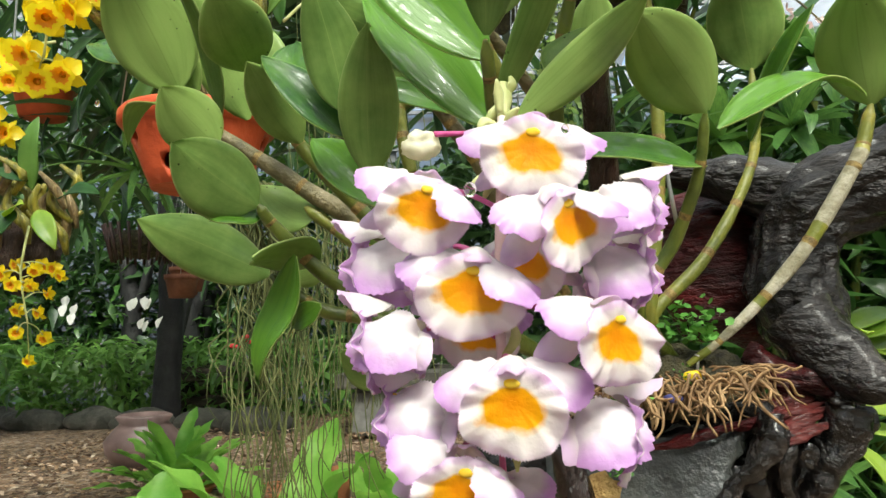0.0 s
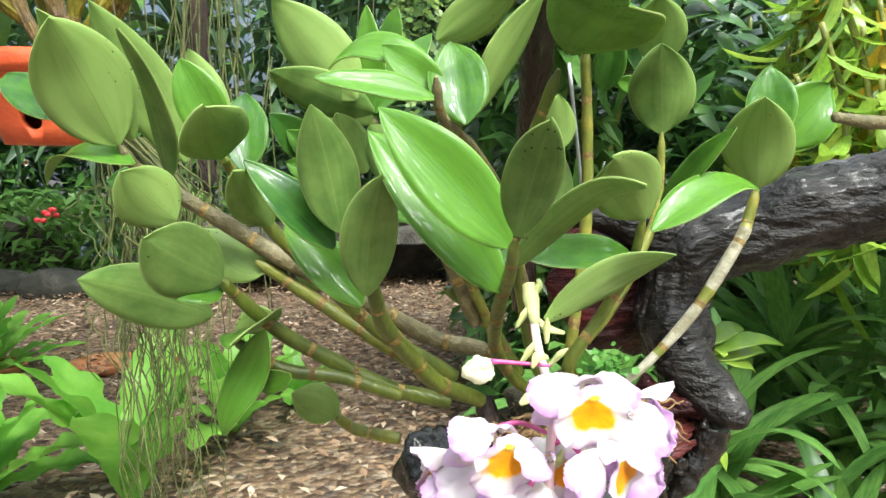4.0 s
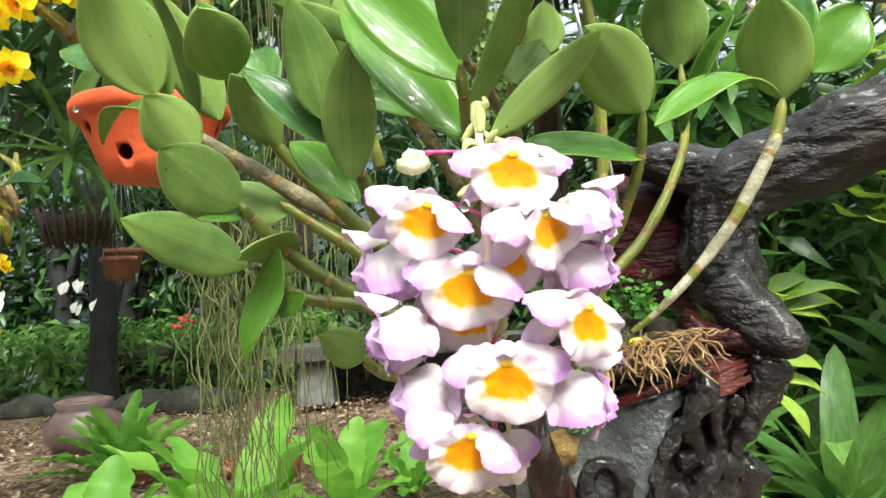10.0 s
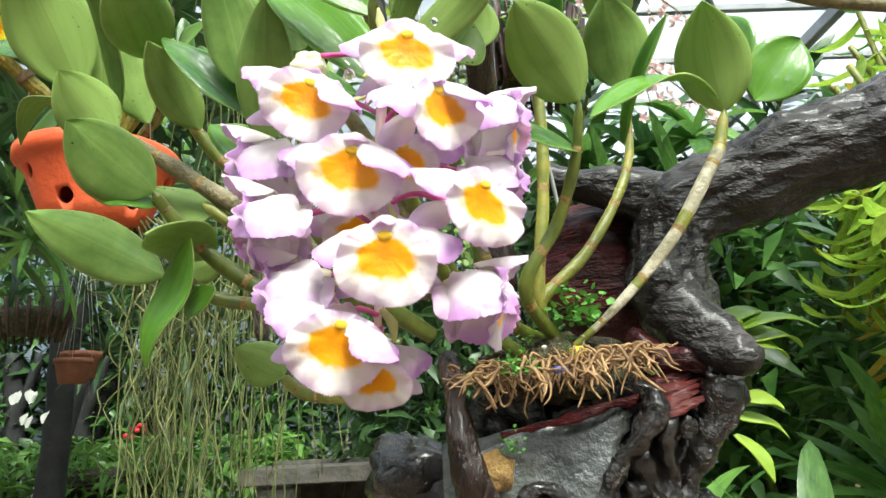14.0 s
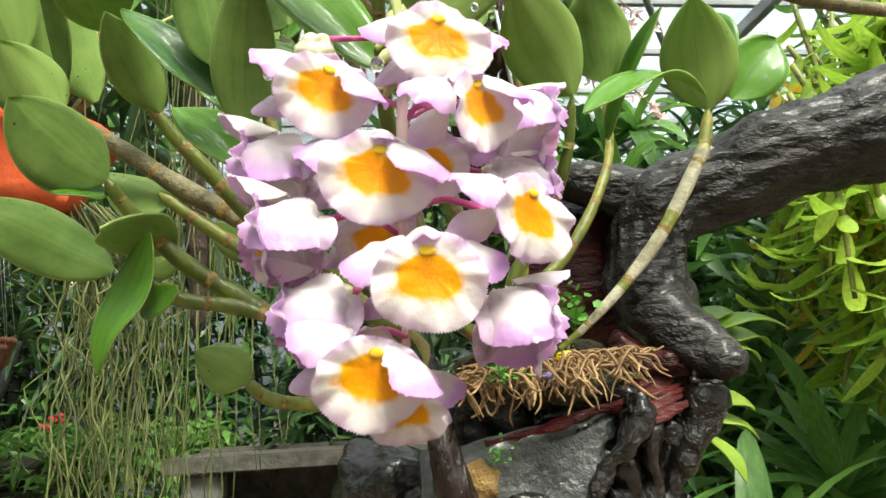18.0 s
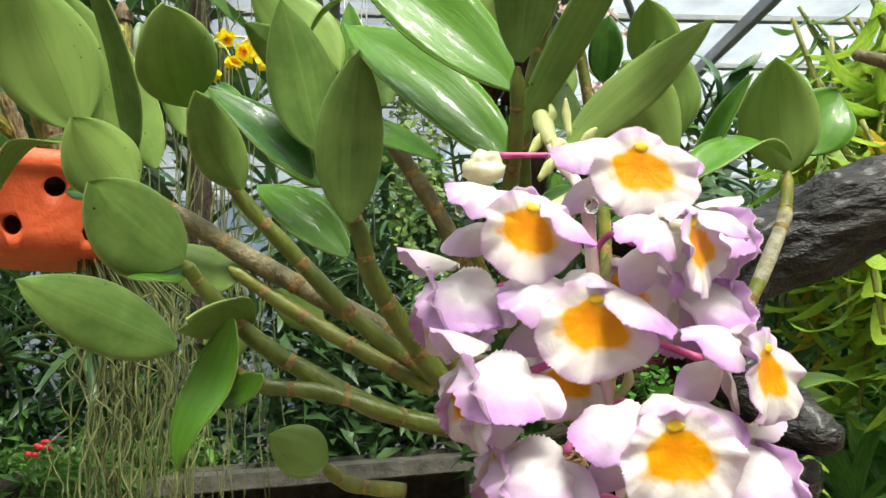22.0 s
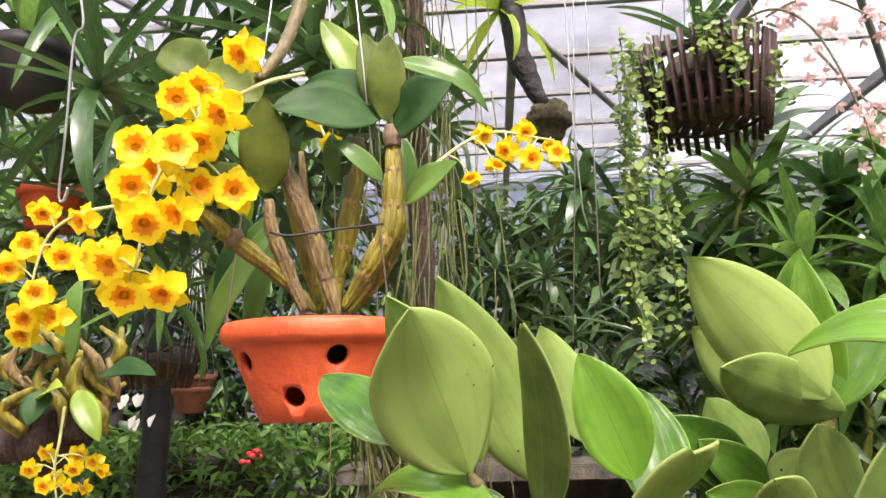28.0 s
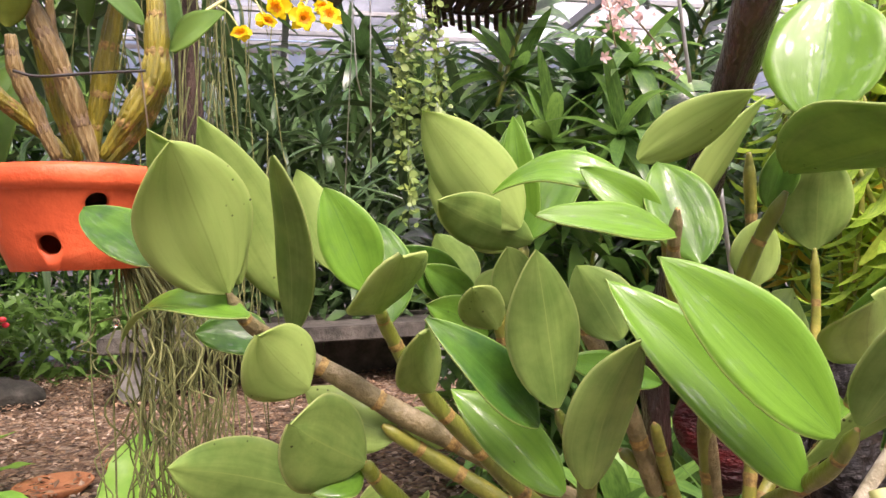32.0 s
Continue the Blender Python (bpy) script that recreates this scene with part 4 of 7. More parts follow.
def lip_mesh(seed):
    """The lip: a wide shell that opens forward, velvet orange inside its white bowl, lilac outside, its rim finely fringed."""
    verts, uv, faces = [], [], []
    rings, seg = 18, 260
    for i in range(rings + 1):
        r = i / rings
        for k in range(seg):
            a = 2 * math.pi * k / seg
            c, s = math.cos(a), math.sin(a)
            rr = r
            if i == rings:
                rr += 0.022 * noise.noise(Vector((k * 2.7, seed, 5))) + 0.02 * (1 if k % 2 else -1)
            wave = 0.0012 * r ** 3 * math.sin(a * 5 + seed + math.sin(2 * a)) + 0.0006 * r ** 4 * math.sin(a * 13 + seed) + 0.0006 * r ** 2 * noise.noise(Vector((c * 4, s * 4, seed)))
            px = 0.0148 * rr * c * (1.0 - 0.16 * s) * (1 + 0.05 * math.sin(2 * a + seed))
            pz = 0.013 * rr * s * (1.06 if s < 0 else 0.84) + 0.0015 * (1 - r)
            py = -0.0036 * r ** 2 + 0.002 * r ** 5 + wave - 0.0016 * math.cos(2 * a) * r * r + 0.0008 * max(0, -s) * r ** 4
            verts.append(Vector((px, py - 0.0062, pz * (1 + 0.05 * math.sin(3 * a + seed)))))
            uv.append((k / seg, min(1.0, r * (1 - 0.1 * math.cos(2 * a) + 0.1 * s + 0.04 * math.sin(5 * a + seed) * r))))
    n = len(verts)
    for i in range(rings):
        for k in range(seg):
            k2 = (k + 1) % seg
            faces.append((i * seg + k, i * seg + k2, (i + 1) * seg + k2, (i + 1) * seg + k))
    back = [v + Vector((0, 0.0004, 0)) for v in verts]
    idx = [0] * len(faces) + [1] * len(faces)
    faces += [tuple(n + i for i in reversed(q)) for q in faces]
    return mesh_of("lip", verts + back, faces, [LIP, PETAL], idx, uv + uv)


def flower_meshes(seed, right=(0.9, -0.08, -0.4), left=(-0.9, -0.08, -0.4), flap=True, drape=False):
    """One bloom round its own centre. It faces -y; z is up; the stalk meets it at the back."""
    out = {}
    if drape:
        dorsal = disc_petal("sepal", (0, 0.002, 0.0112), (0.25, -0.9, 0.3), (0, 0.3, 0.9), 0.0165, 0.0085, SEPAL, 0.3, 0.08, 0.03, 0.1, 0.6, seed)
    elif flap:
        dorsal = disc_petal("sepal", (0, 0.003, 0.0122), (0, -0.95, -0.2), (0, -0.2, 0.95), 0.0105, 0.0135, SEPAL, 0.25, 0.05, 0.03, 0.2, 0.2, seed)
    else:
        dorsal = disc_petal("sepal", (0, 0.005, 0.0075), (0.08, -0.75, 0.5), (0, 0.5, 0.75), 0.009, 0.013, SEPAL, 0.3, 0.05, 0.02, 0.1, 0.1, seed)
    s1 = disc_petal("sepal", (0.001, 0.005, 0.003), (0.72, 0.2, -0.55), (0.35, -0.8, 0.45), 0.018, 0.011, SEPAL, 0.2, 0.03, 0.02, 0.12, 0.1, seed + 1)
    s2 = disc_petal("sepal", (-0.001, 0.005, 0.003), (-0.72, 0.2, -0.55), (-0.35, -0.8, 0.45), 0.018, 0.011, SEPAL, 0.2, 0.03, 0.02, 0.12, 0.1, seed + 2)
    out["sepal"] = [dorsal, s1, s2]
    out["petal"] = []
    for d, sg, k in ((right, 1, 3), (left, -1, 4)):
        forward = -0.0052 if d[1] < -0.3 else 0.0
        if drape:
            out["petal"].append(disc_petal("petal", (sg * 0.003, 0.004, 0.0098), d, (sg * 0.9, -0.05, 0.42), 0.0235, 0.025, PETAL, 0.3, 0.07, 0.06, 0, 0.1, seed + k, 12, 72))
            continue
        out["petal"].append(disc_petal("petal", (sg * 0.0024, 0.002 + forward, 0.0104), d, (sg * 0.4, -0.66, 0.62), 0.0212, 0.0185, PETAL, 0.24, 0.05, 0.05, 0, 0.12, seed + k, 12, 72))
    out["lip"] = [lip_mesh(seed + 5)]
    v, f, _ = blob_data((0, -0.0064, 0.0062), (0.0024, 0.0011, 0.0013), 12, 16, rough=0.0004, freq=420)
    out["column"] = [mesh_of("column", v, f, COLUMN_YELLOW)]
    v, f, _ = blob_data((0, 0.0065, 0.005), (0.0022, 0.0045, 0.0022), 8, 12)
    out["spur"] = [mesh_of("spur", v, f, BUD)]
    return out


BLOOMS = [flower_meshes(0.0), flower_meshes(7.3, (0.6, -0.5, -0.5), (-0.9, -0.1, -0.3), False), flower_meshes(15.1, (0.66, -0.5, -0.5), (-0.9, -0.1, -0.36), True),
          flower_meshes(22.7, (0.92, -0.1, -0.3), (-0.9, -0.1, -0.36), False), flower_meshes(31.4, (0.46, -0.38, -0.8), (-0.46, -0.38, -0.8), False, True)]


def stalk(parent, a, b, lift=0.004, r=0.0009):
    a, b = Vector(a), Vector(b)
    mid = (a + b) / 2 + Vector((0, 0, lift))
    return part("pedicel", tube("pedicel", (a, mid, b), (r * 0.9, r, r * 1.25), PEDICEL, 8, 6), parent, "magenta flower stalk")


def flower(at, yaw, pitch, roll=0, size=1.0, which=0, joint=None):
    """A bloom that looks towards the viewer when yaw is 0; yaw turns it to its left, pitch lifts its face."""
    kinds = BLOOMS[which]
    m = Matrix.Translation(at) @ turned(0, 0, yaw) @ turned(-0.5 * pitch, 0, 0) @ turned(0, roll, 0) @ Matrix.Scale(size * 0.91, 4)
    head = placed("flower", kinds["sepal"][0], orchid, m, "lilac and white bloom with an orange throat and fringed lip")
    for name in ("sepal", "petal", "lip", "column", "spur"):
        for me in kinds[name][1 if name == "sepal" else 0:]:
            ob = new(name, me)
            ob.parent = head
    if joint:
        stalk(orchid, joint, m @ Vector((0, 0.011, 0.004)))
    return head


flower((0.0276, 0.2276, 0.6832), 4, -6, 4, 1.06, 3, (0.0186, 0.2395, 0.6772))
flower((-0.0049, 0.2267, 0.6686), 18, -14, 14, 1.0, 1, (0.0185, 0.2384, 0.67))
flower((0.0342, 0.2221, 0.6619), 42, -2, -14, 1.0, 2, (0.019, 0.239, 0.6649))
flower((0.0564, 0.2463, 0.6689), 84, -10, 6, 1.08, 4, (0.019, 0.2388, 0.6666))
flower((0.0094, 0.2255, 0.6447), 6, -14, 8, 1.08, 2, (0.0179, 0.2385, 0.6528))
flower((-0.0178, 0.2408, 0.6526), -88, -10, -6, 1.1, 4, (0.0176, 0.2385, 0.6528))
flower((0.0538, 0.2527, 0.6493), 92, -14, 8, 1.12, 4, (0.0178, 0.2391, 0.6477))
flower((0.0447, 0.2178, 0.6305), 36, -8, 8, 1.0, 3, (0.0175, 0.2384, 0.6375))
flower((-0.0139, 0.2275, 0.6299), -80, -8, -8, 1.06, 4, (0.017, 0.2372, 0.6308))
flower((0.0091, 0.2511, 0.6329), 12, -16, 0, 0.9, 3, (0.0174, 0.2386, 0.6358))
flower((0.0207, 0.2129, 0.6147), 0, -10, 0, 1.05, 0, (0.0175, 0.2339, 0.6243))
flower((-0.0068, 0.2299, 0.6096), -86, -14, -4, 1.06, 4, (0.0171, 0.2343, 0.621))
flower((0.0457, 0.228, 0.6048), 82, -14, 8, 1.08, 4, (0.017, 0.2327, 0.6179))
flower((0.0051, 0.2178, 0.5927), 14, -20, 14, 1.0, 1, (0.0166, 0.2306, 0.6023))
flower((0.0158, 0.2348, 0.5847), -8, -25, 0, 0.78, 3, (0.0166, 0.2308, 0.6007))
flower((0.0272, 0.2443, 0.6539), -15, -14, 0, 0.92, 0, (0.018, 0.2381, 0.6561))
for a, b, c in (((0.0192, 0.2465, 0.7025), (0.0187, 0.2457, 0.7088), (0.0182, 0.2433, 0.7126)), ((0.0188, 0.2451, 0.6974), (0.0143, 0.242, 0.6986), (0.0119, 0.2405, 0.6947)), ((0.0191, 0.2435, 0.6942), (0.0226, 0.2408, 0.6996), (0.025, 0.2395, 0.7018)), ((0.0188, 0.2418, 0.683), (0.0156, 0.2394, 0.6782), (0.0131, 0.2401, 0.6731)), ((0.0184, 0.2389, 0.6579), (0.0214, 0.2376, 0.6603), (0.0227, 0.237, 0.6644)), ((0.0172, 0.235, 0.6243), (0.0217, 0.2311, 0.6308), (0.0207, 0.2304, 0.6365)), ((0.0167, 0.2323, 0.6052), (0.0207, 0.2289, 0.5994), (0.0211, 0.2296, 0.5939))):
    part("bract", tube("bract", (a, b, c), (0.0012, 0.0021, 0.0005), BRACT, 10, 5, squash=0.6), orchid, "pale green bract")
bud = part("bud", blob("bud", (-0.0069, 0.2479, 0.6933), (0.0056, 0.005, 0.0046), BUD, rings=22, seg=28, rough=0.0022, freq=190), orchid, "cream unopened bud")
stalk(orchid, (0.0191, 0.2424, 0.6949), (-0.0024, 0.2464, 0.6965), 0.0, 0.0008)

def dew(at, r):
    """A small hanging water drop."""
    drop = part("dew_drop", blob("dew_drop", at, (r, r, r * 1.2), DEW, rings=10, seg=14), orchid, "clear water drop")
    drop.visible_shadow = False


dew((-0.0184, 0.226, 0.6748), 0.0016)
dew((0.0108, 0.2141, 0.6717), 0.0018)
dew((-0.0195, 0.2195, 0.6295), 0.0015)
dew((-0.2206, 0.4114, 0.771), 0.0016)
dew((0.0367, 0.2101, 0.6862), 0.0011)

# ---- driftwood ----
drift = thing("driftwood_stump", (0.14, 0.47, 0.0), "dark wet driftwood stump with a branch and a red-stained hollow", "driftwood")
part("branch", tube("branch", ((0.4385, 0.4391, 0.776), (0.3498, 0.4547, 0.7475), (0.2958, 0.4674, 0.7388), (0.2432, 0.48, 0.722), (0.2015, 0.4885, 0.6966), (0.1919, 0.4883, 0.658), (0.1993, 0.4826, 0.621), (0.2135, 0.4818, 0.5858)), (0.0305, 0.0305, 0.0305, 0.029, 0.028, 0.026, 0.022, 0.024), WOOD, 84, 14, rough=0.007, freq=24, ridges=15, ridge=0.03), drift)
part("stub", tube("stub", ((0.1845, 0.4599, 0.6353), (0.1984, 0.4427, 0.6103), (0.2084, 0.4286, 0.6006), (0.2146, 0.4199, 0.5979)), (0.022, 0.018, 0.012, 0.005), WOOD, 24, 8, rough=0.004, freq=40), drift)
part("crest", tube("crest", ((0.2116, 0.4919, 0.7091), (0.1673, 0.4955, 0.7243), (0.1136, 0.4995, 0.7363)), (0.024, 0.016, 0.008), WOOD, 24, 8, rough=0.006, freq=35), drift)
part("hollow", blob("hollow", (0.1685, 0.5356, 0.6758), (0.055, 0.03, 0.06), WOOD_RED, rings=24, seg=30, rough=0.008, freq=30), drift, "red-stained hollow face of the wood")


def trunk_mesh():
    """The stump's core: upright, deeply folded and pitted, narrowing towards the ground."""
    rings, seg = 90, 84
    verts, faces = [], []
    for i in range(rings + 1):
        f = i / rings
        z = 0.59 * (1 - f)
        cx = 0.122 + 0.012 * math.sin(f * 5)
        rx = 0.074 - 0.026 * min(1.0, f * 2.4) + 0.05 * max(0, f - 0.8)
        ry = rx * 0.5
        for k in range(seg):
            a = 2 * math.pi * k / seg
            c, s = math.cos(a), math.sin(a)
            x = rx * abs(c) ** 0.75 * (1 if c > 0 else -1)
            y = ry * abs(s) ** 0.75 * (1 if s > 0 else -1)
            v = Vector((cx + x, 0.474 + y, z))
            d = noise.fractal(v * 24, 0.9, 2.1, 4)
            fold = 0.006 * math.sin(a * 11 + 6 * d + z * 24)
            pit = -0.014 * max(0.0, noise.noise(v * 34 + Vector((3, 1, 7)))) ** 0.7
            v += Vector((c, s, 0)) * (d * 0.018 - 0.008 + fold + pit)
            if i == 0:
                v = Vector((cx + x * 0.9, 0.474 + y * 0.9, z))
            verts.append(v)
    for i in range(rings):
        for k in range(seg):
            k2 = (k + 1) % seg
            faces.append((i * seg + k, (i + 1) * seg + k, (i + 1) * seg + k2, i * seg + k2))
    faces.append(tuple(range(seg)))
    return mesh_of("trunk", verts, faces, WOOD_WET)


def planed_mesh():
    """The sawn grey face in front: a sloping plate whose dark right edge is eaten away."""
    nu, nv = 44, 40
    front, back = [], []
    for j in range(nv + 1):
        v = j / nv
        for i in range(nu + 1):
            u = i / nu
            drop = 0.13 * v
            right = float(np.interp(drop, (0, 0.022, 0.045, 0.07, 0.13), (0.155, 0.141, 0.126, 0.117, 0.122))) + 0.003 * noise.noise(Vector((drop * 160, 2, 5)))
            x = 0.036 + (right - 0.036) * u
            top = 0.5615 + 0.19 * (x - 0.0527) + 0.002 * noise.noise(Vector((x * 90, 1, 1)))
            z = top - drop
            rim = max(0.0, u - 0.9) / 0.1
            q = Vector((x, 0, z))
            y = 0.439 - 0.16 * min(drop, 0.07) + 0.006 * noise.noise(q * 17) + 0.0016 * noise.noise(q * 60) + 0.012 * rim * rim + 0.01 * max(0.0, 0.12 - u) / 0.12 + 0.006 * max(0.0, 0.06 - v) / 0.06
            front.append(Vector((x, y, z))), back.append(Vector((x, y + 0.022, z)))
    n, row = len(front), nu + 1
    faces = []
    for j in range(nv):
        for i in range(nu):
            k = j * row + i
            faces.append((k, k + row, k + row + 1, k + 1)), faces.append((n + k, n + k + 1, n + k + row + 1, n + k + row))
    for j in range(nv):
        for k, flip in ((j * row, 0), (j * row + nu, 1)):
            q = (k, n + k, n + k + row, k + row)
            faces.append(q[::-1] if flip else q)
    for i in range(nu):
        faces.append((i, i + 1, n + i + 1, n + i))
    return mesh_of("planed_face", front + back, faces, WOOD_GREY)


part("trunk", trunk_mesh(), drift)
part("planed_face", planed_mesh(), drift, "grey sawn face of the stump, wet and scuffed")
for pts, rad in ((((0.1565, 0.433, 0.5845), (0.155, 0.43, 0.572), (0.1445, 0.432, 0.5555), (0.133, 0.434, 0.542), (0.124, 0.436, 0.52), (0.122, 0.44, 0.49)), (0.006, 0.0075, 0.006, 0.005, 0.0055, 0.007)),
                 (((0.2005, 0.442, 0.587), (0.1945, 0.441, 0.566), (0.184, 0.444, 0.548), (0.1775, 0.449, 0.531), (0.171, 0.455, 0.505), (0.173, 0.462, 0.46)), (0.013, 0.01, 0.0065, 0.006, 0.008, 0.014)),
                 (((0.168, 0.44, 0.574), (0.1625, 0.441, 0.556), (0.166, 0.446, 0.536), (0.155, 0.45, 0.51), (0.148, 0.455, 0.47)), (0.009, 0.0065, 0.006, 0.008, 0.012)),
                 (((0.1905, 0.447, 0.57), (0.18, 0.452, 0.554), (0.17, 0.452, 0.543)), (0.006, 0.0045, 0.005)),
                 (((0.164, 0.452, 0.523), (0.152, 0.447, 0.53), (0.1385, 0.443, 0.528)), (0.005, 0.0045, 0.006)),
                 (((0.134, 0.448, 0.515), (0.141, 0.45, 0.497), (0.137, 0.455, 0.46)), (0.006, 0.007, 0.01))):
    part("gnarled_rib", tube("gnarled_rib", pts, rad, WOOD_WET, 22, 10, rough=0.0045, freq=60), drift)
for q, r, z in (((0.196, 0.437, 0.5905), 0.009, 0.8), ((0.205, 0.446, 0.578), 0.01, 1.2), ((0.1755, 0.437, 0.5615), 0.007, 1.1), ((0.158, 0.46, 0.5), 0.014, 1.3), ((0.19, 0.465, 0.51), 0.012, 1.6)):
    part("gnarl", blob("gnarl", q, (r, r * 0.8, r * z), WOOD_WET, rings=26, seg=32, rough=r * 0.6, freq=60, seed=r * 900 + z * 7), drift)
ring = [Vector((0.0887 + 0.0125 * math.cos(q * 0.5236), 0.4235 - 0.001 * math.sin(q), 0.5205 + 0.015 * math.sin(q * 0.5236))) for q in range(13)]
knot = part("knot", tube("knot", ring, (0.0052, 0.004, 0.0058, 0.0045, 0.0052), WOOD_WET, 16, 6, rough=0.002, freq=90), drift, "black ring round a hollow knot")
# Solid dark blob inside the ring; the hole's shade is its colour.
part("knot_hollow", blob("knot_hollow", (0.0887, 0.4275, 0.5205), (0.011, 0.003, 0.013), POST, rings=12, seg=18, rough=0.002, freq=120), knot)
part("side_root", tube("side_root", ((0.0418, 0.4592, 0.6095), (0.0452, 0.4328, 0.5784), (0.0478, 0.4257, 0.5534), (0.0553, 0.4291, 0.5253), (0.0599, 0.4451, 0.4769)), (0.0055, 0.0065, 0.009, 0.014, 0.02), STAKE_WOOD, 20, 8, rough=0.003, freq=35), drift, "brown twisted side root")
part("burl", blob("burl", (0.0175, 0.5191, 0.5336), (0.03, 0.03, 0.034), WOOD_WET, rings=24, seg=30, rough=0.012, freq=32), drift, "black charred burl")
part("burl_neck", tube("burl_neck", ((0.0175, 0.5191, 0.5336), (0.0543, 0.5012, 0.5124), (0.0893, 0.4925, 0.4985)), (0.022, 0.02, 0.02), WOOD, 20, 6, rough=0.006, freq=35), drift)
part("red_ledge", tube("red_ledge", ((0.0685, 0.4294, 0.5633), (0.1029, 0.4313, 0.5698), (0.1405, 0.437, 0.5785), (0.1699, 0.4462, 0.5833)), (0.0015, 0.0024, 0.003, 0.0035), WOOD_RED, 12, 8, rough=0.0022, freq=80), drift)
for k in range(11):
    p = Vector((0.1565, 0.4345, 0.567)) + Vector((0.0015 * math.sin(k * 2.1), 0.0016 * k, 0.0023 * k))
    part("red_splinter", tube("red_splinter", (p, p + Vector((0.015, -0.001, 0.0055)), p + Vector((0.032 + 0.005 * math.sin(k * 1.7), 0.003, 0.0115))), (0.0022, 0.003, 0.0012), SPLINTER, 8, 6, rough=0.0013, freq=170, squash=0.6), drift, "split red heartwood ridge")
part("red_hollow", tube("red_hollow", ((0.1526, 0.4595, 0.6154), (0.1727, 0.4488, 0.6034), (0.1989, 0.4395, 0.5951)), (0.008, 0.0095, 0.005), WOOD_RED, 18, 8, rough=0.005, freq=50), drift, "red-stained underside of the horn")
part("stake", tube("stake", ((0.0568, 0.3640, 0.9165), (0.0571, 0.3655, 0.9145), (0.0665, 0.4172, 0.85), (0.0737, 0.4573, 0.8), (0.0840, 0.5140, 0.73), (0.0860, 0.5200, 0.66)), (0.008, 0.0125, 0.0135, 0.0135, 0.013, 0.013), STAKE_WOOD, 18, 10, squash=0.7, rough=0.0025, freq=22, ridges=4, ridge=0.06), drift, "leaning brown wooden stake, its top sawn flat")

# potting fibre, roots and weeds on the stump
fibre = thing("orchid_roots", (0.12, 0.44, 0.59), "tangle of tan orchid roots over mossy fibre on the driftwood", "roots")
part("moss_bed", blob("moss_bed", (0.1103, 0.4648, 0.6), (0.05, 0.035, 0.02), MOSS_SOIL, rings=20, seg=30, rough=0.008, freq=60), fibre)
random.seed(4)
bed = Vector((0.1038, 0.4351, 0.5962))
for i in range(300):
    f = random.uniform(-1, 1) if i % 3 else random.choice((-0.7, 0.05, 0.35)) + random.gauss(0, 0.14)
    top = bed + Vector((0.05 * f, random.uniform(-0.024, 0.024), random.uniform(0.0, 0.01) + 0.005 * f))
    turn = random.uniform(0, 6.28)
    hang = top.y < bed.y - 0.006
    pts = [top]
    step = random.uniform(0.003, 0.0055)
    for k in range(5):
        turn += random.gauss(0, 0.7)
        q = pts[-1] + Vector((step * math.cos(turn), step * 0.7 * math.sin(turn) - (0.0016 if hang else 0), random.gauss(0, 0.0016)))
        q.z = min(q.z, bed.z + 0.014)
        if hang and k > 1:
            q += Vector((0, -0.0006, -random.uniform(0.0015, 0.0075)))
        pts.append(q)
    r = random.uniform(0.0005, 0.001)
    part("root", tube("root", pts, (r * 0.8, r, r, r * 0.6), ROOT_TAN, 6, 3), fibre)
for i in range(7):
    q = bed + Vector((random.uniform(-0.02, 0.03), random.uniform(-0.012, 0.024), random.uniform(0.006, 0.016)))
    grain = thing("perlite_grain", q, "white perlite grain among the orchid roots", "perlite", "perlite grains")
    part("grain", blob("grain", q, (0.0013, 0.0012, 0.0011), PERLITE, rings=6, seg=8, rough=0.0005, freq=400), grain)
scrap = thing("yellow_leaf_scrap", (0.1132, 0.4187, 0.6064), "small yellow dead leaf among the roots", "leaf")
part("blade", blob("blade", (0.1132, 0.4187, 0.6064), (0.005, 0.002, 0.003), YELLOW, rings=8, seg=10, rough=0.001, freq=200), scrap)
tag = thing("blue_scrap", (0.1006, 0.408, 0.596), "small blue plastic scrap among the roots", "scrap")
part("scrap", blob("scrap", (0.1006, 0.4079, 0.5963), (0.005, 0.002, 0.0025), BLUE_SCRAP, rings=8, seg=10, rough=0.001, freq=200), tag)


def weed(at, n, size, seed):
    rnd = random.Random(seed)
    w = thing("weed", at, "small bright green weed sprouting on the driftwood", "weed")
    verts, faces = [], []
    for i in range(n):
        c = Vector(at) + Vector((rnd.gauss(0, size * 0.45), rnd.gauss(0, size * 0.3), abs(rnd.gauss(0.4, 0.5)) * size))
        r = size * rnd.uniform(0.14, 0.26)
        e = Euler((rnd.uniform(-0.9, 0.9), rnd.uniform(-0.9, 0.9), rnd.uniform(0, 6))).to_matrix()
        k = len(verts)
        for q in ((0, 0, 0), (0.6, 0.5, 0.1), (0.3, 1.2, 0.15), (-0.3, 1.2, 0.15), (-0.6, 0.5, 0.1)):
            verts.append(c + e @ (Vector(q) * r))
        faces += [(k, k + 1, k + 2), (k, k + 2, k + 3), (k, k + 3, k + 4)]
    part("foliage", mesh_of("foliage", verts, faces, WEED), w)
    stems = [tube_data((Vector(at), Vector(at) + Vector((rnd.gauss(0, size * 0.3), rnd.gauss(0, size * 0.2), size * rnd.uniform(0.5, 1)))), (size * 0.02, size * 0.015), 4, 2) for i in range(8)]
    ob = part("sprig", join_tubes("sprig", stems, WEED), w)
    ob["kind"] = "stuff"


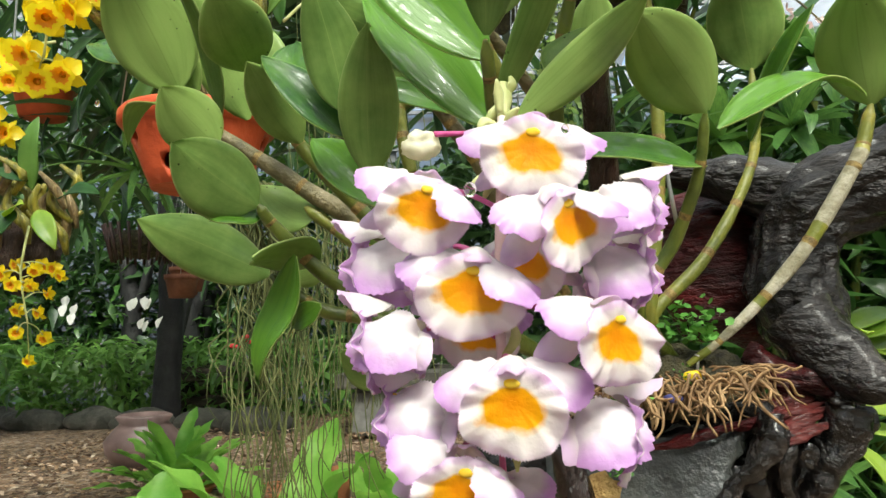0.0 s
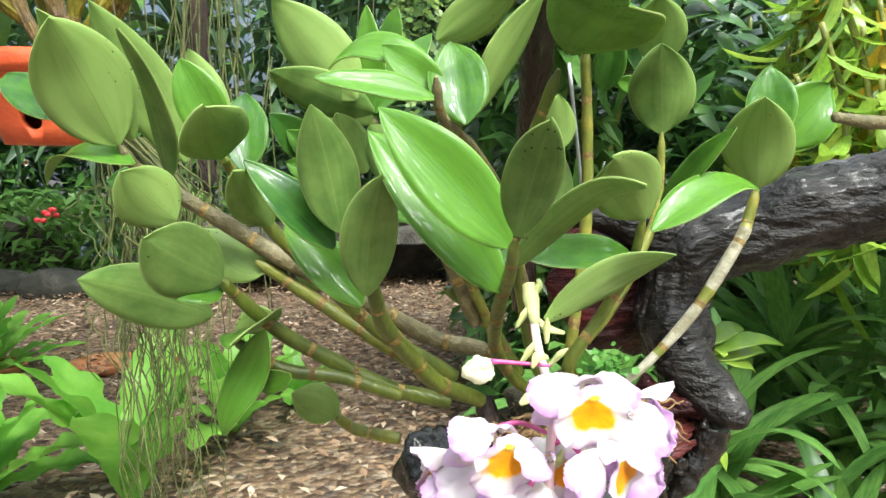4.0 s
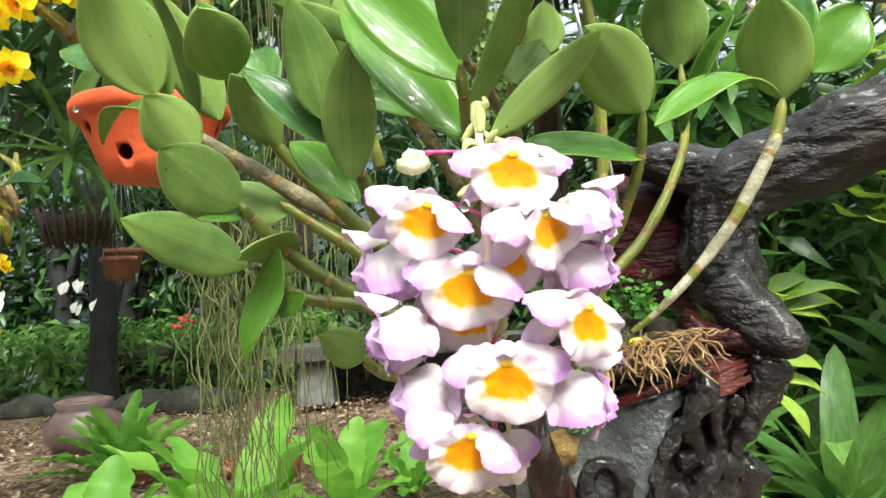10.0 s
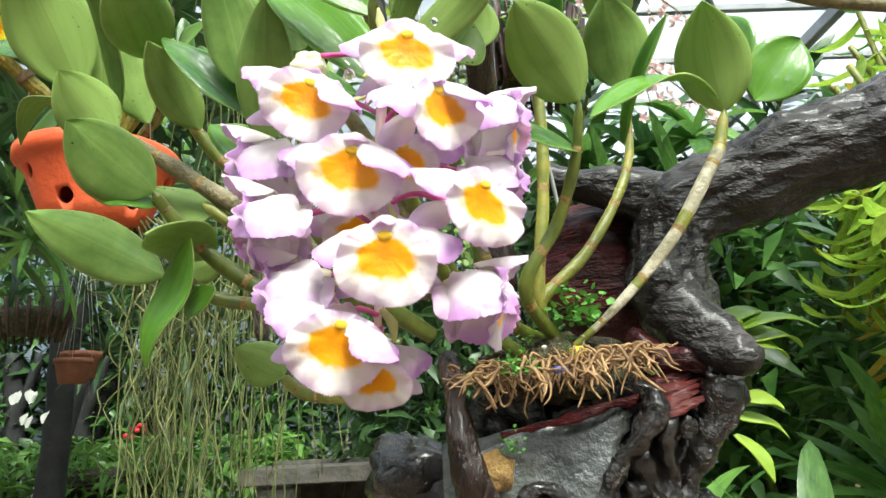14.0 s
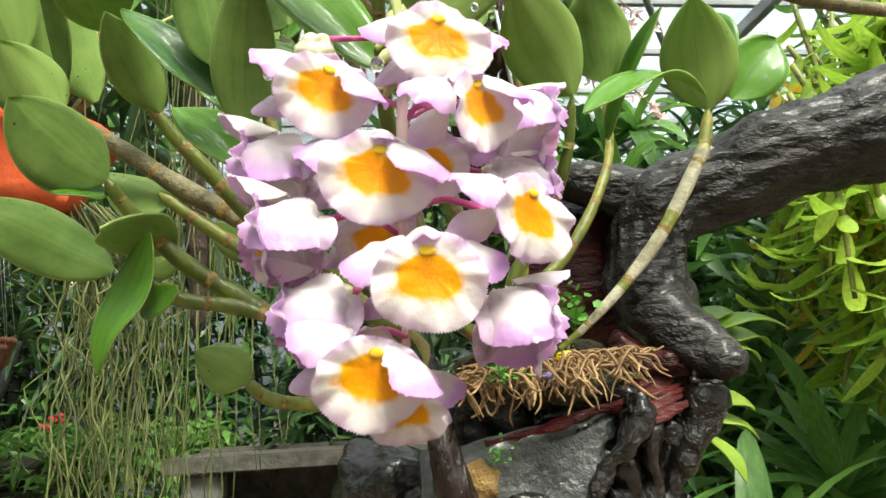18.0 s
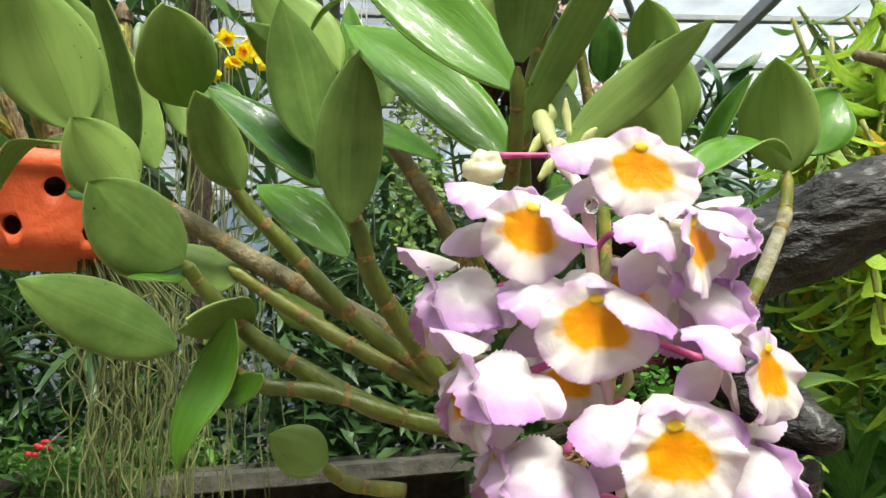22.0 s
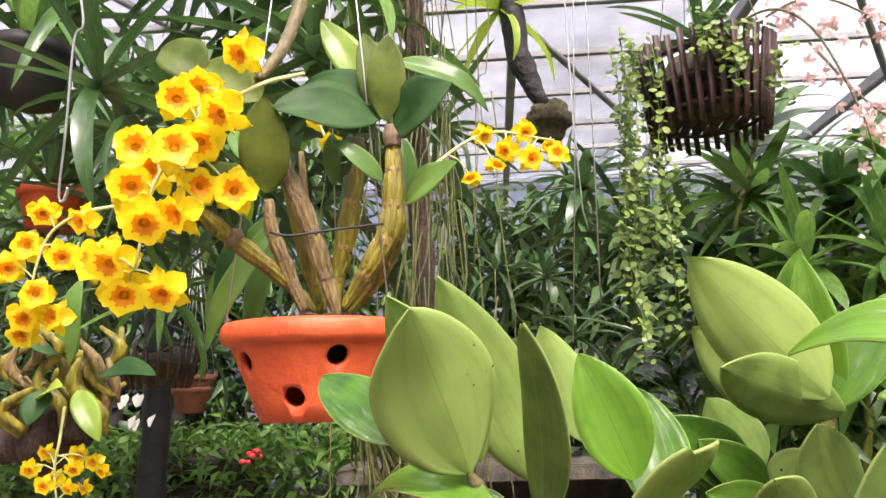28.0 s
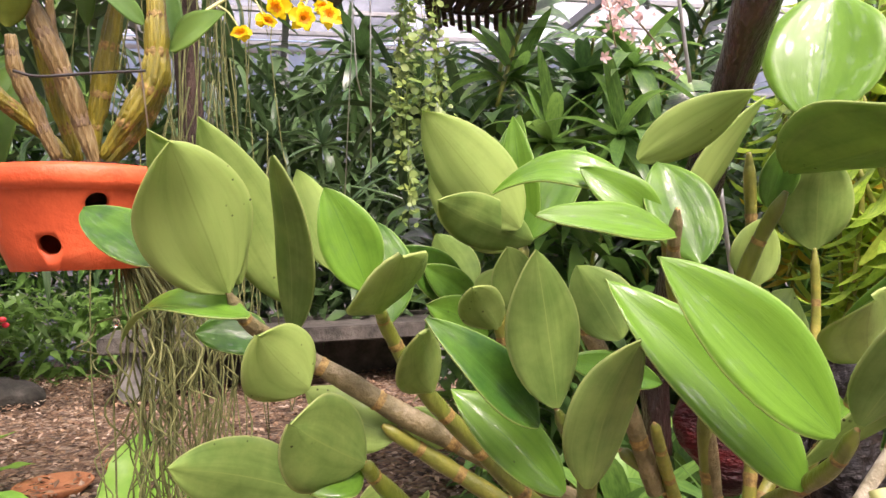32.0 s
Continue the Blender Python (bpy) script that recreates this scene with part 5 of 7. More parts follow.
weed((0.1193, 0.4367, 0.6231), 130, 0.018, 1)
weed((0.0757, 0.4063, 0.5949), 70, 0.011, 2)
weed((0.1081, 0.409, 0.6035), 24, 0.006, 5)
weed((0.0876, 0.4283, 0.6121), 24, 0.006, 6)
weed((0.0736, 0.4204, 0.5543), 45, 0.008, 3)
weed((0.0335, 0.4534, 0.5755), 26, 0.009, 4)
clump = thing("fibre_clump", (0.0633, 0.4248, 0.5437), "orange-brown fibre clump on the grey wood face", "fibre")
part("fibre", blob("fibre", (0.0635, 0.4267, 0.5442), (0.011, 0.006, 0.011), FIBRE, rough=0.003, freq=150), clump)
rod = thing("metal_rod", (0.1043, 0.4675, 0.7841), "thin grey metal support rod among the canes", "rod")
part("rod", tube("rod", ((0.1004, 0.4651, 0.8366), (0.1105, 0.4693, 0.7693), (0.1218, 0.4733, 0.6942)), (0.0014, 0.0014, 0.0014), STEEL, 8, 4), rod)

pin = thing("metal_pin", (0.118, 0.437, 0.6), "small grey metal pin pushed into the root mat", "pin")
part("shank", tube("shank", ((0.1205, 0.4345, 0.6165), (0.1195, 0.435, 0.6065), (0.118, 0.436, 0.594)), (0.0009, 0.0009, 0.0009), STEEL, 8, 3), pin)
part("head", tube("head", ((0.1206, 0.4344, 0.617), (0.1204, 0.4345, 0.6162)), (0.002, 0.002), STEEL, 10, 2), pin)

# ---- greenhouse shell ----
def sheet_material(name, dim, pale):
    m, ns, ln, b = material(name, 0.4)
    n1 = node(ns, "ShaderNodeTexNoise", Scale=1.7, Detail=6.0, Roughness=0.65)
    ln.new(coords(ns), n1.inputs["Vector"])
    r = ramp(ns, [(0.3, dim), (0.7, pale)])
    ln.new(n1.outputs["Fac"], r.inputs[0])
    tl, tp, mx = ns.new("ShaderNodeBsdfTranslucent"), ns.new("ShaderNodeBsdfTransparent"), ns.new("ShaderNodeMixShader")
    mx.inputs[0].default_value = 0.55
    ln.new(r.outputs[0], tl.inputs[0]), ln.new(r.outputs[0], tp.inputs[0])
    ln.new(tl.outputs[0], mx.inputs[1]), ln.new(tp.outputs[0], mx.inputs[2])
    ln.new(mx.outputs[0], ns["Material Output"].inputs[0])
    return m


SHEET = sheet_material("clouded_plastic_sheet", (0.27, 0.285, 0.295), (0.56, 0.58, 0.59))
# Darker sheet colour for the left roof beyond y 1.8.
DARK_SHEET = sheet_material("grey_plastic_sheet", (0.13, 0.14, 0.145), (0.34, 0.355, 0.36))
ROOF_Z, BACK_Y, SIDE_X, FRONT_Y = 2.7, 6.6, 6.0, -4.0


def flat(name, corners, label, category, mat=None):
    ob = new(name, mesh_of(name, corners, [(0, 1, 2, 3)], mat or SHEET, smooth=False))
    ob.visible_shadow = False
    return tagged(ob, label, category, kind="structure")


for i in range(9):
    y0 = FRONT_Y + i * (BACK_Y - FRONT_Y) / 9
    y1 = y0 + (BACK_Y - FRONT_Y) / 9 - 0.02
    # Paler SHEET stays on the unseen part overhead to brighten leaf reflections.
    for x0, x1, mat, label in ((-SIDE_X, 0.93, DARK_SHEET if y0 > 1.8 else SHEET, "grey plastic roof sheet"), (0.95, SIDE_X, SHEET, "clouded white plastic roof sheet")):
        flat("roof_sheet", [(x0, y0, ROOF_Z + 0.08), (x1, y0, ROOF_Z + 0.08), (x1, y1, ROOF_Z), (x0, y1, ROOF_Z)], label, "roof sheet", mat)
flat("wall_north", [(-SIDE_X, BACK_Y, 0), (SIDE_X, BACK_Y, 0), (SIDE_X, BACK_Y, ROOF_Z), (-SIDE_X, BACK_Y, ROOF_Z)], "clouded white plastic greenhouse wall", "wall")
flat("wall_south", [(-SIDE_X, FRONT_Y, 0), (SIDE_X, FRONT_Y, 0), (SIDE_X, FRONT_Y, ROOF_Z), (-SIDE_X, FRONT_Y, ROOF_Z)], "clouded white plastic greenhouse wall", "wall")
flat("wall_west", [(-SIDE_X, FRONT_Y, 0), (-SIDE_X, BACK_Y, 0), (-SIDE_X, BACK_Y, ROOF_Z), (-SIDE_X, FRONT_Y, ROOF_Z)], "clouded white plastic greenhouse wall", "wall")
flat("wall_east", [(SIDE_X, FRONT_Y, 0), (SIDE_X, BACK_Y, 0), (SIDE_X, BACK_Y, ROOF_Z), (SIDE_X, FRONT_Y, ROOF_Z)], "clouded white plastic greenhouse wall", "wall")
shell = thing("greenhouse_frame", (0, 2, 0), "grey steel greenhouse frame of posts, rafters and purlins", "frame", kind="structure")
for i in range(12):
    y = 0.6 + i * 0.55
    part("purlin", box("purlin", (0, y, ROOF_Z - 0.08), (2 * SIDE_X, 0.035, 0.035), FRAME), shell)
for i in range(11):
    x = -SIDE_X + 0.5 + i * 1.1
    part("rafter", box("rafter", (x, 1.3, ROOF_Z - 0.14), (0.05, 10.4, 0.07), FRAME), shell)
    part("post", box("post", (x, BACK_Y - 0.08, ROOF_Z / 2), (0.08, 0.08, ROOF_Z), FRAME), shell)
for i in range(8):
    part("rail", box("rail", (0, BACK_Y - 0.14, 0.25 + i * 0.34), (2 * SIDE_X, 0.03, 0.03), FRAME), shell)
for i in range(6):
    part("brace", tube("brace", ((-3.5 + i * 1.5, 2.4, ROOF_Z - 0.15), (-2.3 + i * 1.5, 4.2, ROOF_Z - 0.4)), (0.018, 0.018), FRAME, 8, 2), shell)

# ---- shared strap leaves ----
BLADES = {}


def blades(mat):
    """Strap leaves one metre long, of growing droop, sharing one skin."""
    if mat.name not in BLADES:
        out = []
        for d in (0.4, 0.85, 1.35, 1.95):
            verts, faces = [], []
            nu = 9
            p, ang = Vector((0, 0, 0)), 0.0
            for i in range(nu + 1):
                u = i / nu
                w = 0.5 * (0.45 + 0.55 * math.sin(min(1, u * 1.8) * math.pi / 2)) * (1 - u ** 3) ** 0.7
                tang = Vector((0, math.sin(ang), math.cos(ang)))
                nrm = Vector((0, -math.cos(ang), math.sin(ang)))
                for v in (-1, 0, 1):
                    verts.append(p + Vector((v * w, 0, 0)) + nrm * 0.045 * abs(v) * (1 - u))
                p = p + tang / nu
                ang += d / nu * (0.5 + u)
            for i in range(nu):
                for j in range(2):
                    a = i * 3 + j
                    faces.append((a, a + 1, a + 4, a + 3))
            out.append(mesh_of("leaf", verts, faces, mat))
        BLADES[mat.name] = out
    return BLADES[mat.name]


def tuft(name, at, n, length, width, mat, label, category, spread=(5, 75), seed=0, group="", fan=None):
    """A rosette of strap leaves on one crown."""
    rnd = random.Random(seed)
    ob = thing(name, at, label, category, group)
    kinds = blades(mat)
    for i in range(n):
        f = i / max(1, n - 1)
        tilt = spread[0] + (spread[1] - spread[0]) * f + rnd.uniform(-9, 9)
        turn = i * 137.5 + rnd.uniform(-25, 25) if fan is None else fan + (180 if i % 2 else 0) + rnd.uniform(-25, 25)
        s = length * rnd.uniform(0.75, 1.1)
        m = Matrix.Translation(at) @ turned(0, 0, turn) @ turned(-tilt, 0, 0) @ turned(0, 0, rnd.uniform(-20, 20)) @ Matrix.Diagonal((width * rnd.uniform(0.8, 1.15), s, s, 1))
        placed("leaf", kinds[rnd.randrange(4)], ob, m)
    return ob


def leafy_stem(name, points, n, length, width, mat, stem_mat, r, label, category, seed=0, group="", hang=False):
    """A cane with two ranks of leaves."""
    rnd = random.Random(seed)
    ob = thing(name, points[0], label, category, group)
    part("stem", tube("stem", points, (r, r * 1.1, r * 0.7), stem_mat, 8, 6), ob)
    c = spline(points, 12)
    kinds = blades(mat)
    for i in range(n):
        f = 0.12 + 0.86 * i / max(1, n - 1)
        k = min(len(c) - 2, int(f * (len(c) - 1)))
        t = (c[k + 1] - c[k]).normalized()
        turn = (90 if i % 2 else -90) + rnd.uniform(-40, 40)
        q = Vector((0, 0, 1)).rotation_difference(t).to_matrix().to_4x4()
        s = length * rnd.uniform(0.7, 1.1)
        m = Matrix.Translation(c[k]) @ q @ turned(0, 0, turn) @ turned(-rnd.uniform(25, 65), 0, 0) @ Matrix.Diagonal((width * rnd.uniform(0.8, 1.2), s, s, 1))
        placed("leaf", kinds[rnd.randrange(4)], ob, m)
    return ob


def mass(name, low, high, n, size, mat, label, category, seed=0, aspect=0.3, kind="stuff"):
    """Foliage past counting: many bent leaves in one mesh."""
    rnd = random.Random(seed)
    verts, faces = [], []
    for i in range(n):
        p = Vector([rnd.uniform(a, b) for a, b in zip(low, high)])
        s = size * rnd.uniform(0.5, 1.3)
        e = Euler((rnd.uniform(-1.2, 0.5), rnd.uniform(-0.7, 0.7), rnd.uniform(0, 6.28))).to_matrix()
        k = len(verts)
        w = s * aspect
        for q in ((0, 0, 0), (-w * 0.5, s * 0.4, s * 0.1), (0, s * 0.42, s * 0.06), (w * 0.5, s * 0.4, s * 0.1), (0, s, -s * 0.12)):
            verts.append(p + e @ Vector(q))
        faces += [(k, k + 2, k + 1), (k, k + 3, k + 2), (k + 1, k + 2, k + 4), (k + 2, k + 3, k + 4)]
    ob = new(name, mesh_of(name, verts, faces, mat))
    return tagged(ob, label, category, kind=kind)


# ---- hanging clay pot with the yellow orchid ----
PX, PY, PZ = (-0.3191, 0.7625, 0.873)
PZ -= 0.083
pot = thing("hanging_pot", (PX, PY, PZ), "orange clay orchid pot with round holes, hung on wires", "pot")


def pot_wall():
    """A flared bowl with a thick rolled rim and round holes cut through its wall."""
    prof = [(0.053, 0.0), (0.06, 0.02), (0.067, 0.04), (0.074, 0.06), (0.081, 0.078), (0.0812, 0.0785), (0.086, 0.08), (0.0905, 0.086), (0.0905, 0.098), (0.087, 0.103), (0.08, 0.101), (0.074, 0.085), (0.062, 0.045), (0.047, 0.008), (0.0, 0.006)]
    prof = [(r * 0.93, z * 0.8) for r, z in prof]
    me = lathe("wall", prof, CLAY, (PX, PY, PZ), 72, 0.006)
    bm = bmesh.new()
    bm.from_mesh(me)
    bottom = [v for v in bm.verts if abs(v.co.z - PZ) < 1e-5]
    bmesh.ops.contextual_create(bm, geom=bottom)
    bm.to_mesh(me)
    bm.free()
    ob = part("wall", me, pot)
    return ob


wall = pot_wall()
HOLES = ((-96, 0.02), (-134, 0.05), (-64, 0.052), (-172, 0.02), (-28, 0.02), (8, 0.05))
cutter_verts, cutter_faces = [], []
for deg, dz in HOLES:
    a = radians(deg)
    d = Vector((math.cos(a), math.sin(a), -0.3)).normalized()
    c = Vector((PX + (0.049 + 0.42 * dz) * math.cos(a), PY + (0.049 + 0.42 * dz) * math.sin(a), PZ + dz))
    v, f, _ = tube_data((c - d * 0.03, c + d * 0.03), (0.0088, 0.0088), 20, 1)
    k = len(cutter_verts)
    cutter_verts += v
    cutter_faces += [tuple(i + k for i in q) for q in f]
cut = new("cutter", mesh_of("cutter", [v - Vector((PX, PY, PZ)) for v in cutter_verts], cutter_faces, CLAY))
cut.location = (PX, PY, PZ)
mod = wall.modifiers.new("holes", "BOOLEAN")
mod.operation, mod.object, mod.solver = "DIFFERENCE", cut, "EXACT"
bpy.context.view_layer.update()
pierced = bpy.data.meshes.new_from_object(wall.evaluated_get(bpy.context.evaluated_depsgraph_get()))
wall.modifiers.clear()
wall.data = pierced
bpy.data.objects.remove(cut)
part("soil", blob("soil", (PX, PY, PZ + 0.073), (0.07, 0.07, 0.017), BARK_MIX, rings=22, seg=40, rough=0.011, freq=70), pot, "mossy bark and fibre in the pot")
for k in range(3):
    a = radians(-150 + 120 * k)
    part("wire", tube("wire", ((PX + 0.08 * math.cos(a), PY + 0.08 * math.sin(a), PZ + 0.08), (PX + 0.02 * math.cos(a), PY + 0.02 * math.sin(a), PZ + 0.62)), (0.0008, 0.0008), STEEL, 6, 2), pot)
part("hanger", tube("hanger", ((PX, PY, PZ + 0.62), (PX, PY, ROOF_Z - 0.1)), (0.0012, 0.0012), STEEL, 6, 2), pot)

chip_rnd = random.Random(17)
for k in range(34):
    a, r = chip_rnd.uniform(0, 6.28), 0.066 * math.sqrt(chip_rnd.uniform(0.25, 1))
    q = (PX + r * math.cos(a), PY + r * math.sin(a), PZ + 0.081 + chip_rnd.uniform(0, 0.004))
    part("bark_chip", box("bark_chip", q, (chip_rnd.uniform(0.006, 0.016), chip_rnd.uniform(0.004, 0.008), chip_rnd.uniform(0.003, 0.006)), BARK_MIX, chip_rnd.uniform(0, 3.1)), pot)

pot_orchid = thing("yellow_orchid", (PX, PY, PZ + 0.1), "yellow dendrobium orchid with ridged canes and hanging flower sprays", "orchid")


def pot_cane(points, radii, mat, joints=4):
    """A ridged cane with swollen joints; a papery band hangs loose at each joint."""
    c = spline(points, 10)
    f = np.linspace(0, joints + 1, len(c))
    swell = 0.9 * lerp_list(radii, len(c)) * (0.93 + 0.13 * np.abs(np.sin(math.pi * f)))
    stem = part("cane", tube("cane", points, list(swell), mat, 36, 10, ridges=9, ridge=0.1, rough=0.0006, freq=140), pot_orchid)
    for k in range(1, joints + 1):
        i = min(len(c) - 3, round(k * (len(c) - 1) / (joints + 1)))
        r = float(swell[i])
        part("joint", tube("joint", (c[i - 1], c[i], c[i + 1]), (r * 1.02, r * 1.1, r * 1.01), NODE_RING if mat is PSEUDO else SHEATH, 20, 3, ridges=7, ridge=0.05), stem)


for pts, rad, mat in ((((-0.2943, 0.7509, 0.8841), (-0.269, 0.7413, 0.9196), (-0.2498, 0.7417, 0.9557), (-0.2468, 0.7418, 0.9962), (-0.2472, 0.7425, 1.0315)), (0.004, 0.009, 0.0115, 0.0095, 0.006), PSEUDO),
                      (((-0.2934, 0.7714, 0.8809), (-0.2622, 0.7666, 0.9178), (-0.246, 0.7621, 0.9534), (-0.2418, 0.7592, 0.9772)), (0.004, 0.007, 0.007, 0.003), PSEUDO),
                      (((-0.3044, 0.7712, 0.8835), (-0.3023, 0.7675, 0.9132), (-0.2967, 0.7641, 0.9405), (-0.288, 0.7591, 0.9807), (-0.2808, 0.7545, 1.0176), (-0.2786, 0.7516, 1.0411)), (0.004, 0.006, 0.0095, 0.009, 0.006, 0.003), PSEUDO),
                      (((-0.2992, 0.7518, 0.8769), (-0.3114, 0.7412, 0.9234), (-0.3245, 0.7308, 0.9674), (-0.3388, 0.7318, 1.0013), (-0.3514, 0.7329, 1.0344)), (0.005, 0.0085, 0.0088, 0.0075, 0.0048), PSEUDO_OLD),
                      (((-0.3198, 0.7816, 0.882), (-0.3322, 0.7702, 0.9347), (-0.3433, 0.758, 0.9934), (-0.3523, 0.7529, 1.0361)), (0.005, 0.008, 0.0075, 0.005), PSEUDO),
                      (((-0.3274, 0.7463, 0.8825), (-0.3423, 0.7364, 0.9229), (-0.3522, 0.7277, 0.9538), (-0.3536, 0.7246, 0.9788)), (0.005, 0.007, 0.0062, 0.0042), PSEUDO_OLD),
                      (((-0.3213, 0.7563, 0.8824), (-0.3404, 0.7434, 0.9074), (-0.3697, 0.7203, 0.9334), (-0.3944, 0.6925, 0.956), (-0.4098, 0.6699, 0.9775)), (0.004, 0.0065, 0.008, 0.0068, 0.003), PSEUDO),
                      (((-0.3229, 0.7816, 0.882), (-0.3299, 0.7754, 0.933), (-0.3333, 0.7692, 0.9837), (-0.3363, 0.7631, 1.034)), (0.003, 0.004, 0.004, 0.003), PSEUDO_OLD)):
    pot_cane(pts, rad, mat)
for a, b, r in ( ((-0.3762, 0.7115, 0.9398), (-0.3826, 0.7067, 0.9464), 0.0095), ((-0.247, 0.7411, 1.0259), (-0.2481, 0.7407, 1.0463), 0.008), ((-0.2799, 0.752, 1.022), (-0.2787, 0.7518, 1.0401), 0.006)):
    part("sheath", tube("sheath", (a, (Vector(a) + Vector(b)) / 2, b), (r, r * 1.06, r * 0.6), SHEATH, 14, 5, rough=0.0016, freq=120, ridges=5, ridge=0.08), pot_orchid, "dry brown papery sheath")
part("tie", tube("tie", ((-0.3501, 0.7153, 0.9479), (-0.3323, 0.7186, 0.9446), (-0.2936, 0.7227, 0.9493), (-0.2539, 0.724, 0.9526)), (0.0012, 0.0012, 0.0012), BLACK_PLASTIC, 6, 5), pot_orchid, "black wire tie round the canes")


def pot_leaf(base, tip, width, normal, mats, bend=0.08, droop=0.0, parent=None, name="leaf"):
    me = leaf_mesh(base, tip, width, normal, bend, 0.18, 0, droop, 0.6)
    me.materials.clear()
    for q in mats:
        me.materials.append(q)
    part(name, me, parent or pot_orchid)


DARK2, MID2, LIGHT2 = (POT_LEAF, POT_LEAF), (FOLIAGE, FOLIAGE), (FOLIAGE_LIGHT, FOLIAGE)
OLIVE2 = (OLIVE, OLIVE)
for b, t, w, q, d in (((-0.2597, 0.7351, 1.0511), (-0.3411, 0.6904, 1.0515), 0.037, DARK2, 0.05), ((-0.2596, 0.743, 1.0696), (-0.331, 0.7549, 1.1003), 0.033, DARK2, 0.05),
                      ((-0.2436, 0.7365, 1.0391), (-0.1935, 0.6973, 1.0672), 0.04, DARK2, 0.1), ((-0.2582, 0.7448, 1.0546), (-0.2721, 0.7398, 1.1371), 0.022, OLIVE2, 0.0),
                      ((-0.2528, 0.7353, 1.0495), (-0.248, 0.7258, 1.1266), 0.025, OLIVE2, 0.0), ((-0.355, 0.724, 0.9845), (-0.3505, 0.6944, 1.061), 0.032, OLIVE2, 0.0),
                      ((-0.3618, 0.7189, 1.0672), (-0.4201, 0.7241, 1.1111), 0.036, OLIVE2, 0.1), ((-0.4176, 0.7256, 1.0988), (-0.4618, 0.7318, 1.1337), 0.034, OLIVE2, 0.1),
                      ((-0.3603, 0.7242, 0.9827), (-0.3933, 0.6672, 0.9984), 0.016, OLIVE2, 0.3), ((-0.2549, 0.7272, 0.9922), (-0.2947, 0.7131, 1.028), 0.014, MID2, 0.1),
                      ((-0.2371, 0.7441, 0.9766), (-0.1886, 0.7057, 0.9984), 0.02, MID2, 0.0), ((-0.2544, 0.8478, 1.1594), (-0.155, 0.8522, 1.1161), 0.022, MID2, 0.3),
                      ((-0.372, 0.8163, 0.985), (-0.4586, 0.8351, 0.8556), 0.019, MID2, 0.1), ((-0.392, 0.8539, 0.9983), (-0.476, 0.8743, 0.8872), 0.018, MID2, 0.1), ((-0.3846, 0.8433, 0.9753), (-0.419, 0.8616, 0.8521), 0.018, MID2, 0.0), ((-0.4146, 0.8433, 0.9953), (-0.449, 0.8516, 0.8921), 0.016, DARK2, 0.0),
                      ((-0.3108, 0.7803, 1.0558), (-0.311, 0.7864, 1.0059), 0.013, MID2, 0.0), ((-0.4196, 0.8091, 1.0756), (-0.3886, 0.7844, 1.0279), 0.016, MID2, 0.1), ((-0.2757, 0.804, 1.1067), (-0.3275, 0.8044, 1.1898), 0.026, LIGHT2, 0.0),
                      ((-0.2461, 0.7899, 1.0556), (-0.2375, 0.7885, 0.9842), 0.016, MID2, 0.0), ((-0.4014, 0.7645, 1.0272), (-0.3861, 0.7712, 0.9711), 0.016, LIGHT2, 0.0)):
    pot_leaf(b, t, w * 1.3, (0.06, -0.93, 0.36), q, 0.06, d)


def yellow_mesh(seed, closed=0.0):
    """Five rounded yellow petals round a funnel lip with an orange throat, facing -y."""
    verts, faces, idx, uvs = [], [], [], []
    for k in range(5):
        a = 72 * k + 90
        m = turned(0, -(a - 90), 0) @ pose(0, 0, 0.001, 90 - 28 - 42 * closed, 0, 0)
        v, uv, f = petal_grid(0.019, 0.0145 if k in (0, 2, 3) else 0.0205, 14, 12, 0.3, 0.5, 0.25, 0.16 * math.sin(2 * k + seed), 0.0, 0.05, seed + k)
        o = len(verts)
        verts += [m @ Vector(q) for q in v]
        uvs += uv
        faces += [tuple(i + o for i in q) for q in f]
        idx += [0] * len(f)
    rings, seg, o = 9, 26, len(verts)
    for i in range(rings + 1):
        u = i / rings
        for j in range(seg):
            t = 6.2832 * j / seg
            r = (0.003 + 0.0095 * u ** 1.5) * (1 + 0.12 * u * math.sin(5 * t + seed) + 0.05 * u * math.sin(11 * t + 2 * seed))
            verts.append(Vector((r * math.cos(t), -0.009 * u * (1 - 0.35 * u) - 0.002 * u * math.sin(t), r * math.sin(t) * (1 - 0.5 * closed))))
            uvs.append((j / seg, u))
    for i in range(rings):
        for j in range(seg):
            q = (o + i * seg + j, o + i * seg + (j + 1) % seg, o + (i + 1) * seg + (j + 1) % seg, o + (i + 1) * seg + j)
            faces.append(q)
            idx.append(1 if i < 5 + (j * 7 % 3 == 0) else 0)
    faces.append(tuple(o + j for j in range(seg)))
    idx.append(1)
    return mesh_of("flower", verts, faces, [YELLOW, YELLOW_EYE], idx, uvs)


YELLOWS = [yellow_mesh(s) for s in (0.0, 3.0, 8.0)] + [yellow_mesh(5.0, 0.9)]


